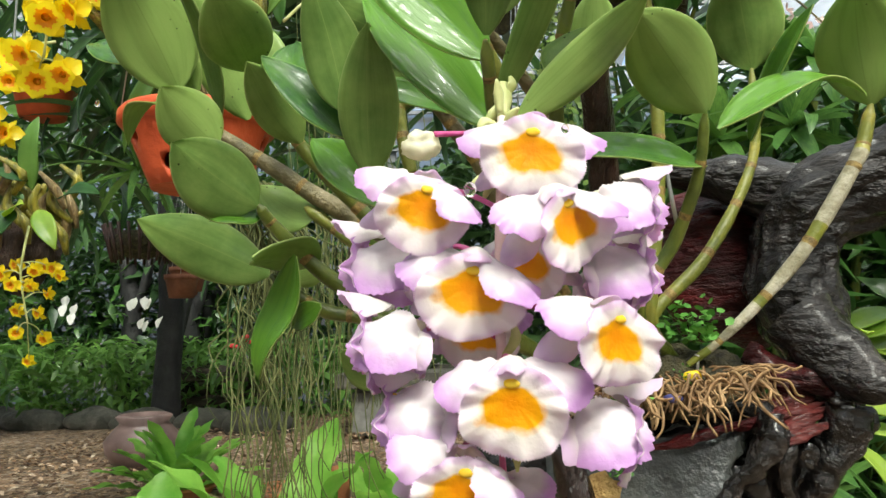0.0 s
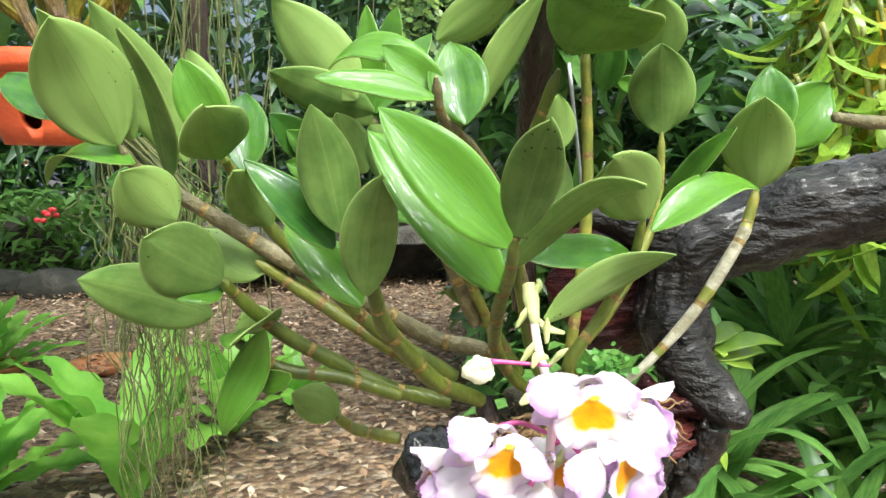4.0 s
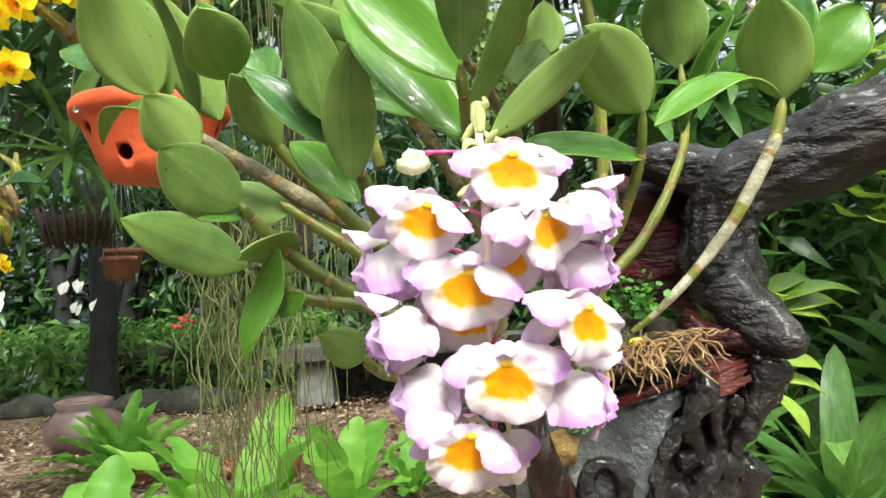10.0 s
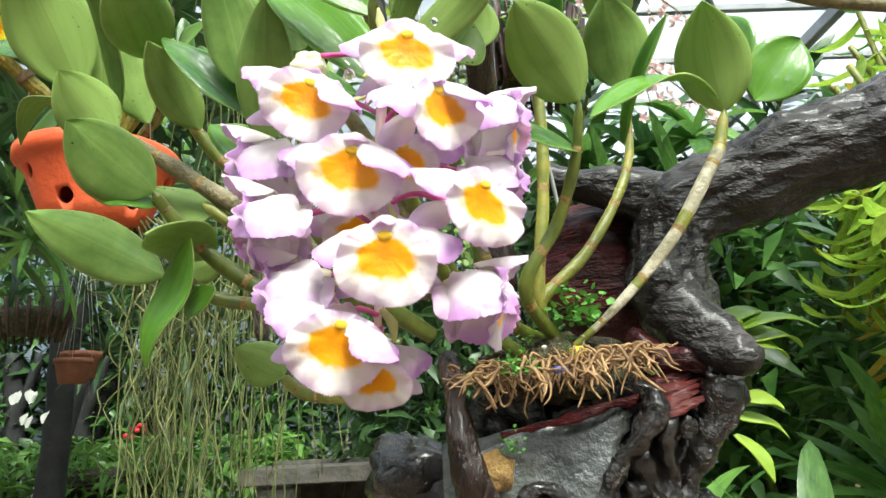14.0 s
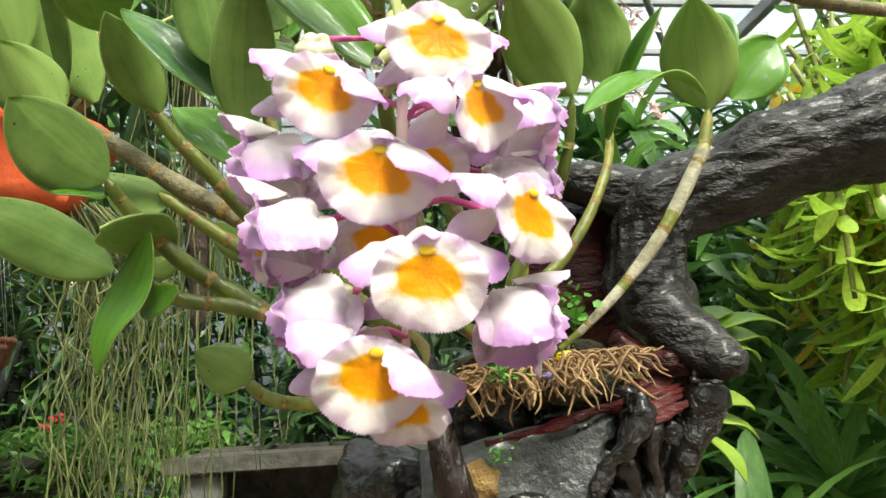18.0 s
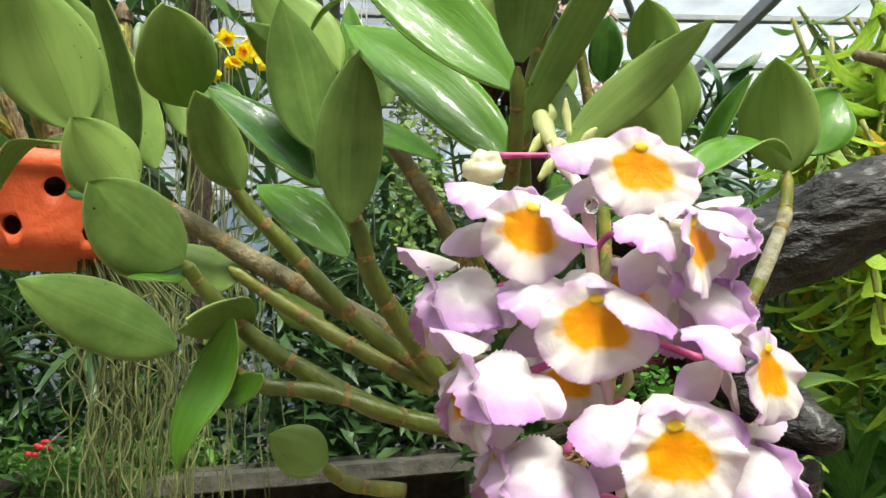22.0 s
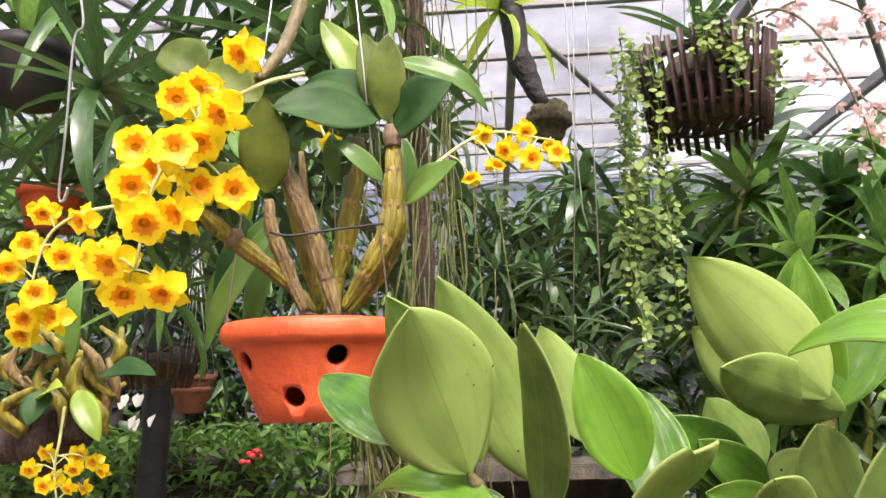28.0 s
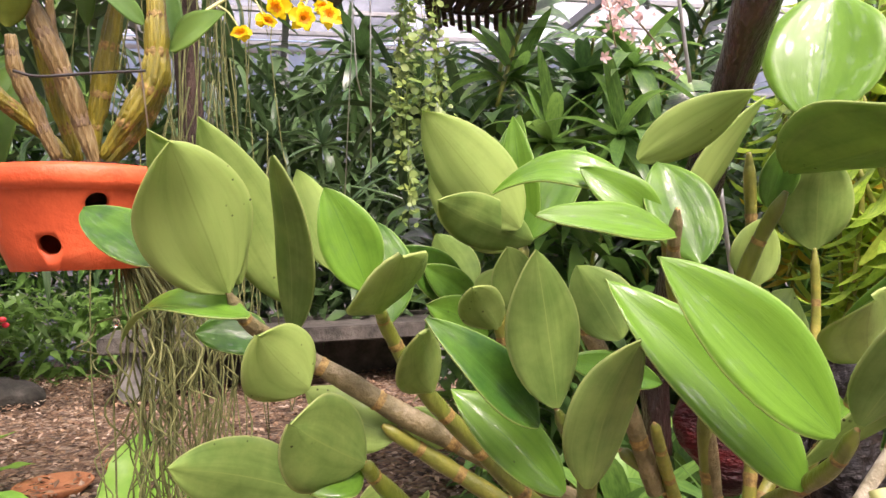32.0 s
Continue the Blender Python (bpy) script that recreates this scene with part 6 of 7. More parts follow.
def spray(parent, stem, blooms, size, seed):
    """A flower spray: a thin stem and blooms on short stalks."""
    rnd = random.Random(seed)
    part("flower_stem", tube("flower_stem", stem, (0.002, 0.0018, 0.0012), BRACT, 8, 8), parent)
    c = spline(stem, 10)
    for at, closed in blooms:
        at = Vector(at)
        m = Matrix.Translation(at) @ turned(0, 0, rnd.uniform(-35, 35)) @ turned(rnd.uniform(-5, 35), 0, 0) @ turned(0, rnd.uniform(-25, 25), 0) @ Matrix.Scale(size * rnd.uniform(0.9, 1.1), 4)
        placed("flower", YELLOWS[3 if closed else rnd.randrange(3)], parent, m, "yellow bloom with an orange eye")
        near = min(c, key=lambda q: (q - at).length)
        part("pedicel", tube("pedicel", (near, (near + at) / 2 + Vector((0, 0, 0.006)), m @ Vector((0, 0.003, 0))), (0.0009, 0.0009, 0.0009), BRACT, 6, 4), parent)


spray(pot_orchid, ((-0.3267, 0.7349, 1.0985), (-0.3552, 0.698, 1.073), (-0.3918, 0.6728, 1.0348), (-0.4287, 0.6693, 0.9836), (-0.4467, 0.678, 0.9138)),
      [(q, 0) for q in ((-0.3635, 0.6756, 1.092), (-0.4104, 0.6611, 1.0489), (-0.3694, 0.6529, 1.0309), (-0.4497, 0.6757, 1.0153), (-0.4038, 0.6467, 1.0019), (-0.3914, 0.6653, 1.0133), (-0.4491, 0.6698, 0.9808), (-0.4287, 0.6537, 0.9461), (-0.4061, 0.6626, 0.954), (-0.4672, 0.6775, 0.9197), (-0.4195, 0.6702, 0.8935), (-0.3966, 0.6794, 0.9807), (-0.3683, 0.6799, 0.9752), (-0.461, 0.6904, 0.8958), (-0.4045, 0.6889, 1.0686), (-0.4382, 0.6877, 0.9988), (-0.4899, 0.6971, 0.925))], 1.2, 1)
spray(pot_orchid, ((-0.2467, 0.8263, 1.0048), (-0.2134, 0.8415, 1.0432), (-0.1606, 0.8571, 1.0769), (-0.0964, 0.8579, 1.0654)),
      [(q, i > 4) for i, q in enumerate(((-0.1666, 0.8575, 1.0742), (-0.1224, 0.8569, 1.0754), (-0.1439, 0.8496, 1.0541), (-0.1182, 0.8507, 1.0438), (-0.0899, 0.8597, 1.0505), (-0.155, 0.8418, 1.0364), (-0.1806, 0.8436, 1.0236), (-0.0956, 0.8683, 1.0627)))], 0.8, 2)
spray(pot_orchid, ((-0.3256, 0.8232, 1.0358), (-0.3196, 0.8012, 1.0506), (-0.3287, 0.798, 1.077)), [(q, 0) for q in ((-0.3157, 0.7912, 1.0494), (-0.3339, 0.8075, 1.0826))], 0.7, 3)
pot_twig = thing("bare_twig", (-0.3418, 0.7318, 1.1249), "bare brown jointed orchid cane hanging from above", "twig")
part("twig", tube("twig", ((-0.3126, 0.7535, 1.2751), (-0.3308, 0.7449, 1.1818), (-0.3444, 0.7319, 1.125), (-0.3626, 0.7166, 1.0865)), (0.006, 0.0065, 0.006, 0.004), CANE_BROWN, 12, 8), pot_twig)

curtain = thing("hanging_roots", (PX, PY, PZ), "curtain of thin grey-green aerial roots hanging below the pot", "roots")
rnd = random.Random(11)
for i in range(72):
    a, r = rnd.uniform(0, 6.28), 0.05 * math.sqrt(rnd.random())
    pts = [(PX + 0.052 + 0.5 * r * math.cos(a), PY + 0.02 + 0.7 * r * math.sin(a), PZ + 0.008)]
    x, y = PX + r * math.cos(a) + 0.075, PY + 0.03 + r * math.sin(a)
    length = rnd.uniform(0.08, 0.5)
    for k in range(1, 15):
        x += rnd.gauss(0.0002, 0.007)
        y += rnd.gauss(0, 0.007)
        pts.append((x, y, PZ - 0.02 - length * k / 14))
    part("root", tube("root", pts, (0.0011, 0.0009, 0.0005), ROOT_GREY, 5, 2), curtain)

# ---- left hanging plants ----
hook = thing("wire_hook", (-0.6709, 0.9311, 1.1661), "long galvanised wire hook with a curled end", "hook")
part("wire", tube("wire", ((-0.6721, 0.9294, 1.3444), (-0.6644, 0.9373, 1.2796), (-0.6765, 0.94, 1.2589), (-0.6879, 0.9538, 1.1466), (-0.6972, 0.9636, 1.0669), (-0.6914, 0.9647, 1.0577), (-0.6859, 0.9627, 1.0734)), (0.0016, 0.0016, 0.0016), STEEL, 8, 8), hook)
left_orchid = thing("small_yellow_orchid", (-0.7606, 1.0935, 0.8336), "small yellow orchid on a hanging bark mount", "orchid")
part("mount", blob("mount", (-0.7926, 1.1213, 0.7734), (0.06, 0.05, 0.06), BARK, rings=18, seg=26, rough=0.02, freq=25), left_orchid)
rnd = random.Random(21)
for i in range(26):
    x, y = rnd.uniform(-10, 150), rnd.uniform(620, 760)
    p = Vector((-0.7417, 1.0649, 0.8188)) + Vector(((x - 70) * 0.0008, rnd.uniform(-0.03, 0.05), (690 - y) * 0.0008))
    part("pseudobulb", tube("pseudobulb", (p, p + Vector((rnd.uniform(-0.03, 0.03), -0.01, 0.03)), p + Vector((rnd.uniform(-0.05, 0.05), -0.01, 0.06))), (0.004, 0.008, 0.003), PSEUDO if i % 3 else PSEUDO_OLD, 8, 4), left_orchid)
for b, t, w, q, d in (((-0.7146, 1.0394, 0.861), (-0.6923, 1.0063, 0.9648), 0.035, MID2, 0.1), ((-0.67, 1.0409, 0.8459), (-0.5793, 0.9896, 0.8465), 0.035, DARK2, 0.1), ((-0.6912, 1.0234, 0.8253), (-0.6485, 1.0002, 0.7651), 0.03, LIGHT2, 0.1),
                      ((-0.7312, 1.0236, 0.8261), (-0.7396, 0.9984, 0.7865), 0.035, DARK2, 0.1), ((-0.7384, 1.0245, 0.8194), (-0.6979, 0.9924, 0.8324), 0.03, LIGHT2, 0.1), ((-0.7147, 1.0376, 0.8753), (-0.7612, 1.0162, 0.8894), 0.03, DARK2, 0.1)):
    pot_leaf(b, t, w, (0.1, -0.75, 0.65), q, 0.06, d, left_orchid)
spray(left_orchid, ((-0.7216, 1.0464, 0.8046), (-0.7098, 1.0209, 0.7646), (-0.7166, 1.0259, 0.7241), (-0.7088, 1.0341, 0.657)),
      [(q, 0) for q in ((-0.7489, 1.0255, 0.73), (-0.7177, 1.0073, 0.7121), (-0.6795, 1.0046, 0.7313), (-0.6711, 1.0342, 0.7359), (-0.6863, 1.0074, 0.7091), (-0.6596, 1.0354, 0.7248), (-0.7537, 1.0638, 0.7466), (-0.7344, 1.0575, 0.7149), (-0.7094, 1.0638, 0.7435), (-0.7018, 1.0689, 0.7015), (-0.7474, 1.0623, 0.6762), (-0.712, 1.0626, 0.6711), (-0.7114, 1.0775, 0.632), (-0.7508, 1.0666, 0.6416), (-0.7393, 1.0819, 0.5975))], 0.72, 5)
spray(left_orchid, ((-0.5787, 0.8871, 1.0257), (-0.6117, 0.8688, 1.0128), (-0.6492, 0.8723, 0.9868), (-0.6735, 0.8813, 0.9152)),
      [(q, 0) for q in ((-0.6526, 0.8687, 1.016), (-0.6085, 0.8696, 1.006), (-0.6712, 0.8731, 0.9814), (-0.619, 0.8548, 0.963), (-0.6479, 0.8597, 0.9252), (-0.6408, 0.8826, 0.9024), (-0.6678, 0.8727, 0.9022), (-0.693, 0.8762, 0.9579), (-0.6763, 0.8849, 0.8854))], 1.1, 6)


def clay_pot(name, at, r, h, mat, label):
    p = thing(name, at, label, "pot", "background pots")
    prof = [(0.0, 0.0), (r * 0.7, 0.0), (r * 0.9, h * 0.75), (r * 0.92, h * 0.78), (r, h * 0.8), (r, h), (r * 0.9, h), (r * 0.82, h * 0.6), (0, h * 0.55)]
    part("body", lathe("body", prof, mat, at, 32), p)
    return p


def hung_pot(at, r, h, mat, label):
    p = clay_pot("hanging_clay_pot", at, r, h, mat, label)
    for k in range(3):
        a = 2.1 * k
        part("wire", tube("wire", (Vector(at) + Vector((r * math.cos(a), r * math.sin(a), h)), Vector(at) + Vector((0, 0, h + 0.45))), (0.001, 0.001), STEEL, 5, 2), p)
    part("wire", tube("wire", (Vector(at) + Vector((0, 0, h + 0.45)), (at[0], at[1], ROOF_Z - 0.08)), (0.001, 0.001), STEEL, 5, 2), p)


hung_pot((-1.2811, 1.8538, 1.2432), 0.085, 0.1, CLAY, "small red clay pot hanging among the plants")
hung_pot((-1.0744, 1.4301, 1.398), 0.08, 0.12, BLACK_PLASTIC, "black plastic basket pot hanging on wires")
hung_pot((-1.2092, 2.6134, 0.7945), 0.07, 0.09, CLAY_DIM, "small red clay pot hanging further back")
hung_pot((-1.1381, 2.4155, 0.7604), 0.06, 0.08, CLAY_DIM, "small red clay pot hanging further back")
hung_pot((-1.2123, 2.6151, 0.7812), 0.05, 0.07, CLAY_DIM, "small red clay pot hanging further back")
tuft("basket_orchid", (-1.2819, 1.8442, 1.3216), 16, 0.3, 0.03, FOLIAGE_DARK, "dark strap-leaved orchid in a red pot", "orchid", seed=31)
tuft("basket_orchid", (-1.0759, 1.4149, 1.5223), 14, 0.25, 0.03, FOLIAGE, "strap-leaved orchid in a black basket", "orchid", seed=32)
for q, n, L, w, mat, s in (((-0.7846, 1.1873, 1.3038), 14, 0.3, 0.035, FOLIAGE_DARK, 41), ((-0.8949, 1.6749, 1.0315), 16, 0.26, 0.022, FOLIAGE, 42), ((-0.7222, 1.4397, 1.2944), 16, 0.36, 0.034, FOLIAGE_DARK, 43),
                           ((-1.076, 1.8538, 1.2293), 16, 0.34, 0.03, FOLIAGE_DARK, 44), ((-0.4637, 1.3235, 1.4026), 16, 0.32, 0.03, FOLIAGE_DARK, 45), ((-0.3817, 1.2143, 1.4663), 14, 0.3, 0.03, FOLIAGE, 46), ((-1.0444, 1.5036, 1.6182), 16, 0.36, 0.035, FOLIAGE_DARK, 47),
                           ((-1.5212, 2.1506, 1.3044), 16, 0.36, 0.03, FOLIAGE_DARK, 48), ((-1.0969, 1.8251, 1.4644), 14, 0.3, 0.03, FOLIAGE_DARK, 49)):
    tuft("mounted_orchid", q, n, L, w, mat, "strap-leaved orchid hanging in the shade", "orchid", (20, 120), s, "hanging orchids")
slat_basket = thing("dark_basket", (-1.0027, 1.8964, 0.8762), "dark slatted hanging basket below an orchid", "basket", "slat baskets")
c0 = Vector((-1.0022, 1.8955, 0.8835))
for k in range(22):
    a = 2 * math.pi * k / 22
    part("slat", tube("slat", (c0 + Vector((0.1 * math.cos(a), 0.1 * math.sin(a), 0.05)), c0 + Vector((0.075 * math.cos(a), 0.075 * math.sin(a), -0.05))), (0.005, 0.004), SLAT, 6, 2), slat_basket)
part("soil", blob("soil", c0, (0.085, 0.085, 0.04), MOSS_SOIL), slat_basket)

# ---- slatted basket with creeper and pink sprays ----
bc = Vector((0.2817, 1.5237, 1.378))
basket = thing("slatted_basket", bc, "hanging basket of dark wooden slats", "basket", "slat baskets")
for k in range(34):
    a = 2 * math.pi * (k + 0.3) / 34
    top_p = bc + Vector((0.134 * math.cos(a), 0.134 * math.sin(a), 0.085 + 0.005 * math.sin(k * 2.3)))
    low_p = bc + Vector((0.108 * math.cos(a), 0.108 * math.sin(a), -0.09 - 0.006 * math.sin(k * 1.7)))
    part("slat", tube("slat", (top_p, low_p), (0.0102, 0.0095), SLAT, 8, 3, squash=0.45, rough=0.001, freq=60), basket)
for dz in (-0.055, 0.0, 0.055):
    hr = 0.115 + 0.14 * dz
    pts = [bc + Vector((hr * math.cos(q * 0.5236), hr * math.sin(q * 0.5236), dz)) for q in range(13)]
    part("hoop", tube("hoop", pts, (0.004, 0.004), SLAT, 6, 3), basket)
for k in range(7):
    part("slat", box("slat", bc + Vector((-0.078 + 0.026 * k, 0, -0.05)), (0.016, 2 * math.sqrt(0.0105 - (0.078 - 0.026 * k) ** 2), 0.01), SLAT), basket)
part("soil", blob("soil", bc + Vector((0, 0, 0.01)), (0.1, 0.1, 0.07), MOSS_SOIL, rough=0.014, freq=30), basket)
for k in range(3):
    part("wire", tube("wire", (bc + Vector((0.13 * math.cos(2.1 * k), 0.13 * math.sin(2.1 * k), 0.085)), bc + Vector((0, 0, 0.7)), Vector((bc.x, bc.y, ROOF_Z - 0.1))), (0.0012, 0.0012), STEEL, 5, 2), basket)
rnd = random.Random(61)
creeper = thing("creeper", bc + Vector((-0.1, -0.1, 0)), "trailing creeper with small round leaves spilling from the basket", "creeper")
verts, faces, vines = [], [], []
for k in range(21):
    p = bc + Vector((rnd.uniform(-0.19, -0.11) if k < 17 else rnd.uniform(-0.1, 0.16), rnd.uniform(-0.17, -0.13) if k > 16 else rnd.uniform(-0.12, 0.02), rnd.uniform(0.02, 0.12)))
    length = rnd.uniform(0.3, 0.62) if k < 17 else rnd.uniform(0.06, 0.16)
    pts = [p]
    for q in range(1, 6):
        pts.append(pts[-1] + Vector((rnd.gauss(0, 0.008), rnd.gauss(0, 0.006), -length / 5)))
    vines.append(tube_data(pts, (0.001, 0.0008), 4, 2))
    for c in spline(pts, 5):
        for _ in range(2):
            s = rnd.uniform(0.0045, 0.0095)
            e = Euler((rnd.uniform(0.2, 1.4), rnd.uniform(-0.6, 0.6), rnd.uniform(-1, 1))).to_matrix()
            o = c + Vector((rnd.gauss(0, 0.012), rnd.gauss(-0.005, 0.008), rnd.gauss(0, 0.006)))
            i0 = len(verts)
            for h in range(6):
                verts.append(o + e @ Vector((s * math.cos(h * 1.047), s * math.sin(h * 1.047), 0)))
            faces.append(tuple(range(i0, i0 + 6)))
ob = part("creeper_leaf", mesh_of("creeper_leaf", verts, faces, CREEPER, smooth=False), creeper)
ob["kind"] = "stuff"
ob = part("vine", join_tubes("vine", vines, CREEPER), creeper)
ob["kind"] = "stuff"
tuft("basket_orchid", tuple(bc + Vector((0, 0, 0.1))), 14, 0.22, 0.03, FOLIAGE_DARK, "strap-leaved orchid in the slatted basket", "orchid", (20, 95), 66)

pink_v, pink_f = [], []
for k in range(5):
    m = turned(0, 72 * k, 0) @ pose(0, 0, 0, 55, 0, 0)
    v, uv, f = petal_grid(0.014, 0.007, 4, 2, 0.4, 0.6, 0.2)
    o = len(pink_v)
    pink_v += [m @ Vector(q) for q in v]
    pink_f += [tuple(i + o for i in q) for q in f]
PINK_MESH = mesh_of("flower", pink_v, pink_f, PINK_FLOWER)
pinks = thing("pink_orchid", (0.4338, 1.3648, 1.4138), "orchid sprays with small pale pink flowers", "orchid")
for stem, n, s in ((((0.2429, 1.467, 1.4155), (0.357, 1.4072, 1.4842), (0.4246, 1.3636, 1.4244), (0.4788, 1.352, 1.2685), (0.5016, 1.3627, 1.1795)), 30, 1),
                   (((0.2756, 1.4656, 1.425), (0.43, 1.4045, 1.502), (0.5503, 1.4081, 1.4639), (0.646, 1.4169, 1.3854)), 32, 2),
                   (((0.4413, 1.4144, 1.4199), (0.5017, 1.379, 1.2938), (0.5569, 1.3571, 1.2214), (0.6409, 1.3667, 1.137)), 20, 3)):
    part("flower_stem", tube("flower_stem", stem, (0.003, 0.0025, 0.0015), CANE_BROWN, 6, 6), pinks)
    c = spline(stem, 12)
    rnd = random.Random(s)
    for i in range(n):
        q = c[int(len(c) * (0.3 + 0.69 * i / n))] + Vector((rnd.gauss(0, 0.022), rnd.gauss(0, 0.02), rnd.gauss(-0.005, 0.022)))
        placed("flower", PINK_MESH, pinks, Matrix.Translation(q) @ turned(rnd.uniform(-60, 60), rnd.uniform(-60, 60), rnd.uniform(-180, 180)) @ Matrix.Scale(1.3, 4))
rhook = thing("wire_hook", (0.0622, 0.4388, 0.9389), "straight galvanised wire with a curled hook above the leaves", "hook")
part("wire", tube("wire", ((0.0642, 0.4356, 0.8833), (0.0556, 0.4303, 0.9271), (0.0481, 0.4256, 0.966), (0.046, 0.4243, 1.05)), (0.0011, 0.001, 0.0006), STEEL, 8, 8), rhook)
part("hook", tube("hook", ((0.0723, 0.4303, 0.9253), (0.0668, 0.4268, 0.9545), (0.0632, 0.4253, 0.9672), (0.0585, 0.4245, 0.9712), (0.0535, 0.4243, 0.9695), (0.0545, 0.424, 0.9665), (0.0595, 0.424, 0.9685), (0.0625, 0.424, 0.9755), (0.064, 0.424, 1.05)), (0.0011, 0.0011, 0.0009), STEEL, 8, 8), rhook)
for a, b in (((0.0371, 1.4027, 1.5439), (0.0351, 1.4742, 0.9603)), ((0.0407, 1.5908, 1.6527), (0.0027, 1.6834, 0.8998)), ((-0.0106, 1.3352, 1.2753), (0.0061, 1.3596, 1.0754))):
    w = thing("hanging_wire", a, "thin galvanised wire hanging from the roof", "wire")
    part("wire", tube("wire", ((a[0], a[1], ROOF_Z - 0.1), a, b), (0.0014, 0.0014), STEEL, 6, 2), w)

# mounts and bark further back
bark = thing("bark_pole", (-0.2797, 1.3141, 1.0556), "rough brown bark pole overgrown with thin roots", "pole")
bk = Vector((-0.2797, 1.3141, 1.0556))
part("pole", tube("pole", ((bk.x + 0.01, bk.y, 0.72), (bk.x + 0.01, bk.y, 0.85), (bk.x, bk.y, 1.1), (bk.x - 0.01, bk.y, ROOF_Z - 0.1)), (0.008, 0.017, 0.019, 0.017), BARK, 18, 12, rough=0.008, freq=30), bark)
rnd = random.Random(71)
many = []
for i in range(90):
    x, y = bk.x + rnd.gauss(0.01, 0.055), bk.y + rnd.uniform(-0.08, 0.05)
    z = rnd.uniform(0.8, 1.7)
    pts = [(x, y, z)]
    for k in range(1, 6):
        pts.append((pts[-1][0] + rnd.gauss(0, 0.012), pts[-1][1] + rnd.gauss(0, 0.008), z - rnd.uniform(0.08, 0.12) * k))
    many.append(tube_data(pts, (0.0016, 0.001), 4, 2))
ob = part("root_mat", join_tubes("root_mat", many, ROOT_GREY), bark)
ob["kind"] = "stuff"
mount = thing("orchid_mount", (0.0014, 1.8169, 1.4547), "shaggy orchid mount hanging on a dark stem", "mount")
part("mount", blob("mount", (-0.0057, 1.8178, 1.4481), (0.055, 0.05, 0.05), MOSS_SOIL, rough=0.02, freq=25), mount)
part("stem", tube("stem", ((-0.0182, 1.8136, 1.4834), (-0.0695, 1.8, 1.5976), (-0.0861, 1.7845, 1.7256), (-0.1095, 1.767, 1.8696)), (0.02, 0.03, 0.03, 0.02), POST, 12, 6, rough=0.008, freq=20), mount)
tuft("mounted_orchid", (-0.114, 1.7846, 1.727), 14, 0.24, 0.028, FOLIAGE_LIGHT, "light green orchid leaves hanging from the roof", "orchid", (30, 140), 77, "hanging orchids")

# ---- lush plants behind, right and far ----
rnd = random.Random(90)
for i in range(16):
    x = rnd.uniform(0.35, 1.25)
    y = rnd.uniform(0.95, 1.7)
    tuft("lush_plant", (x, y, rnd.uniform(0.05, 0.4)), 18, rnd.uniform(0.22, 0.34), 0.05, FOLIAGE, "glossy green strap-leaved plant in the bed", "plant", (8, 95), 200 + i, "bed plants")
for i in range(26):
    x, y, z = rnd.uniform(0.66, 1.25), rnd.uniform(0.9, 1.5), rnd.uniform(0.9, 1.22)
    x = max(x, 0.64 * y)
    d = Vector((rnd.uniform(-0.12, 0.12), rnd.uniform(-0.1, 0.05), -rnd.uniform(0.25, 0.42)))
    p = Vector((x, y, z))
    leafy_stem("pendent_orchid", (p, p + d * 0.5 + Vector((0.03, 0, 0.02)), p + d), 15, 0.13, 0.034, YELLOW_LEAF if i % 5 == 4 and x > 0.85 else FOLIAGE_LIGHT, CANE_YELLOW, 0.005, "pendent orchid cane with yellow-green leaves", "orchid", 300 + i, "pendent orchids")
for i in range(24):
    y = rnd.uniform(1.1, 1.7)
    p = Vector((y * rnd.uniform(0.68, 0.95), y, 0.62 + 0.55 * y + rnd.uniform(-0.1, 0.12)))
    d = Vector((rnd.uniform(-0.2, 0.15), rnd.uniform(-0.1, 0.05), -rnd.uniform(0.4, 0.7)))
    leafy_stem("pendent_orchid", (p, p + d * 0.5 + Vector((0.04, 0, 0.03)), p + d), 20, 0.17, 0.034, FOLIAGE if i % 2 else FOLIAGE_LIGHT, CANE_YELLOW, 0.005, "pendent orchid cane with green leaves", "orchid", 700 + i, "pendent orchids")
fresh = random.Random(41)
for i in range(30):
    y = fresh.uniform(0.82, 1.2)
    p = Vector((y * fresh.uniform(0.62, 0.95), y, fresh.uniform(0.88, 1.02)))
    d = Vector((fresh.uniform(-0.06, 0.06), fresh.uniform(-0.06, 0.04), -fresh.uniform(0.16, 0.3)))
    leafy_stem("pendent_orchid", (p, p + d * 0.5 + Vector((0.02, 0, 0.02)), p + d), 13, 0.1, 0.028, YELLOW_LEAF if i % 9 == 4 else FOLIAGE_LIGHT, CANE_YELLOW, 0.004, "pendent orchid cane with fresh yellow-green leaves", "orchid", 1300 + i, "pendent orchids")
for i in range(16):
    x, y = rnd.uniform(-1.7, -0.1), rnd.uniform(1.45, 2.3)
    tuft("hanging_orchid", (x, y, rnd.uniform(1.05, 1.75)), 16, rnd.uniform(0.25, 0.4), 0.03, FOLIAGE_DARK, "dark strap-leaved orchid hanging in the shade", "orchid", (20, 135), 800 + i, "hanging orchids")
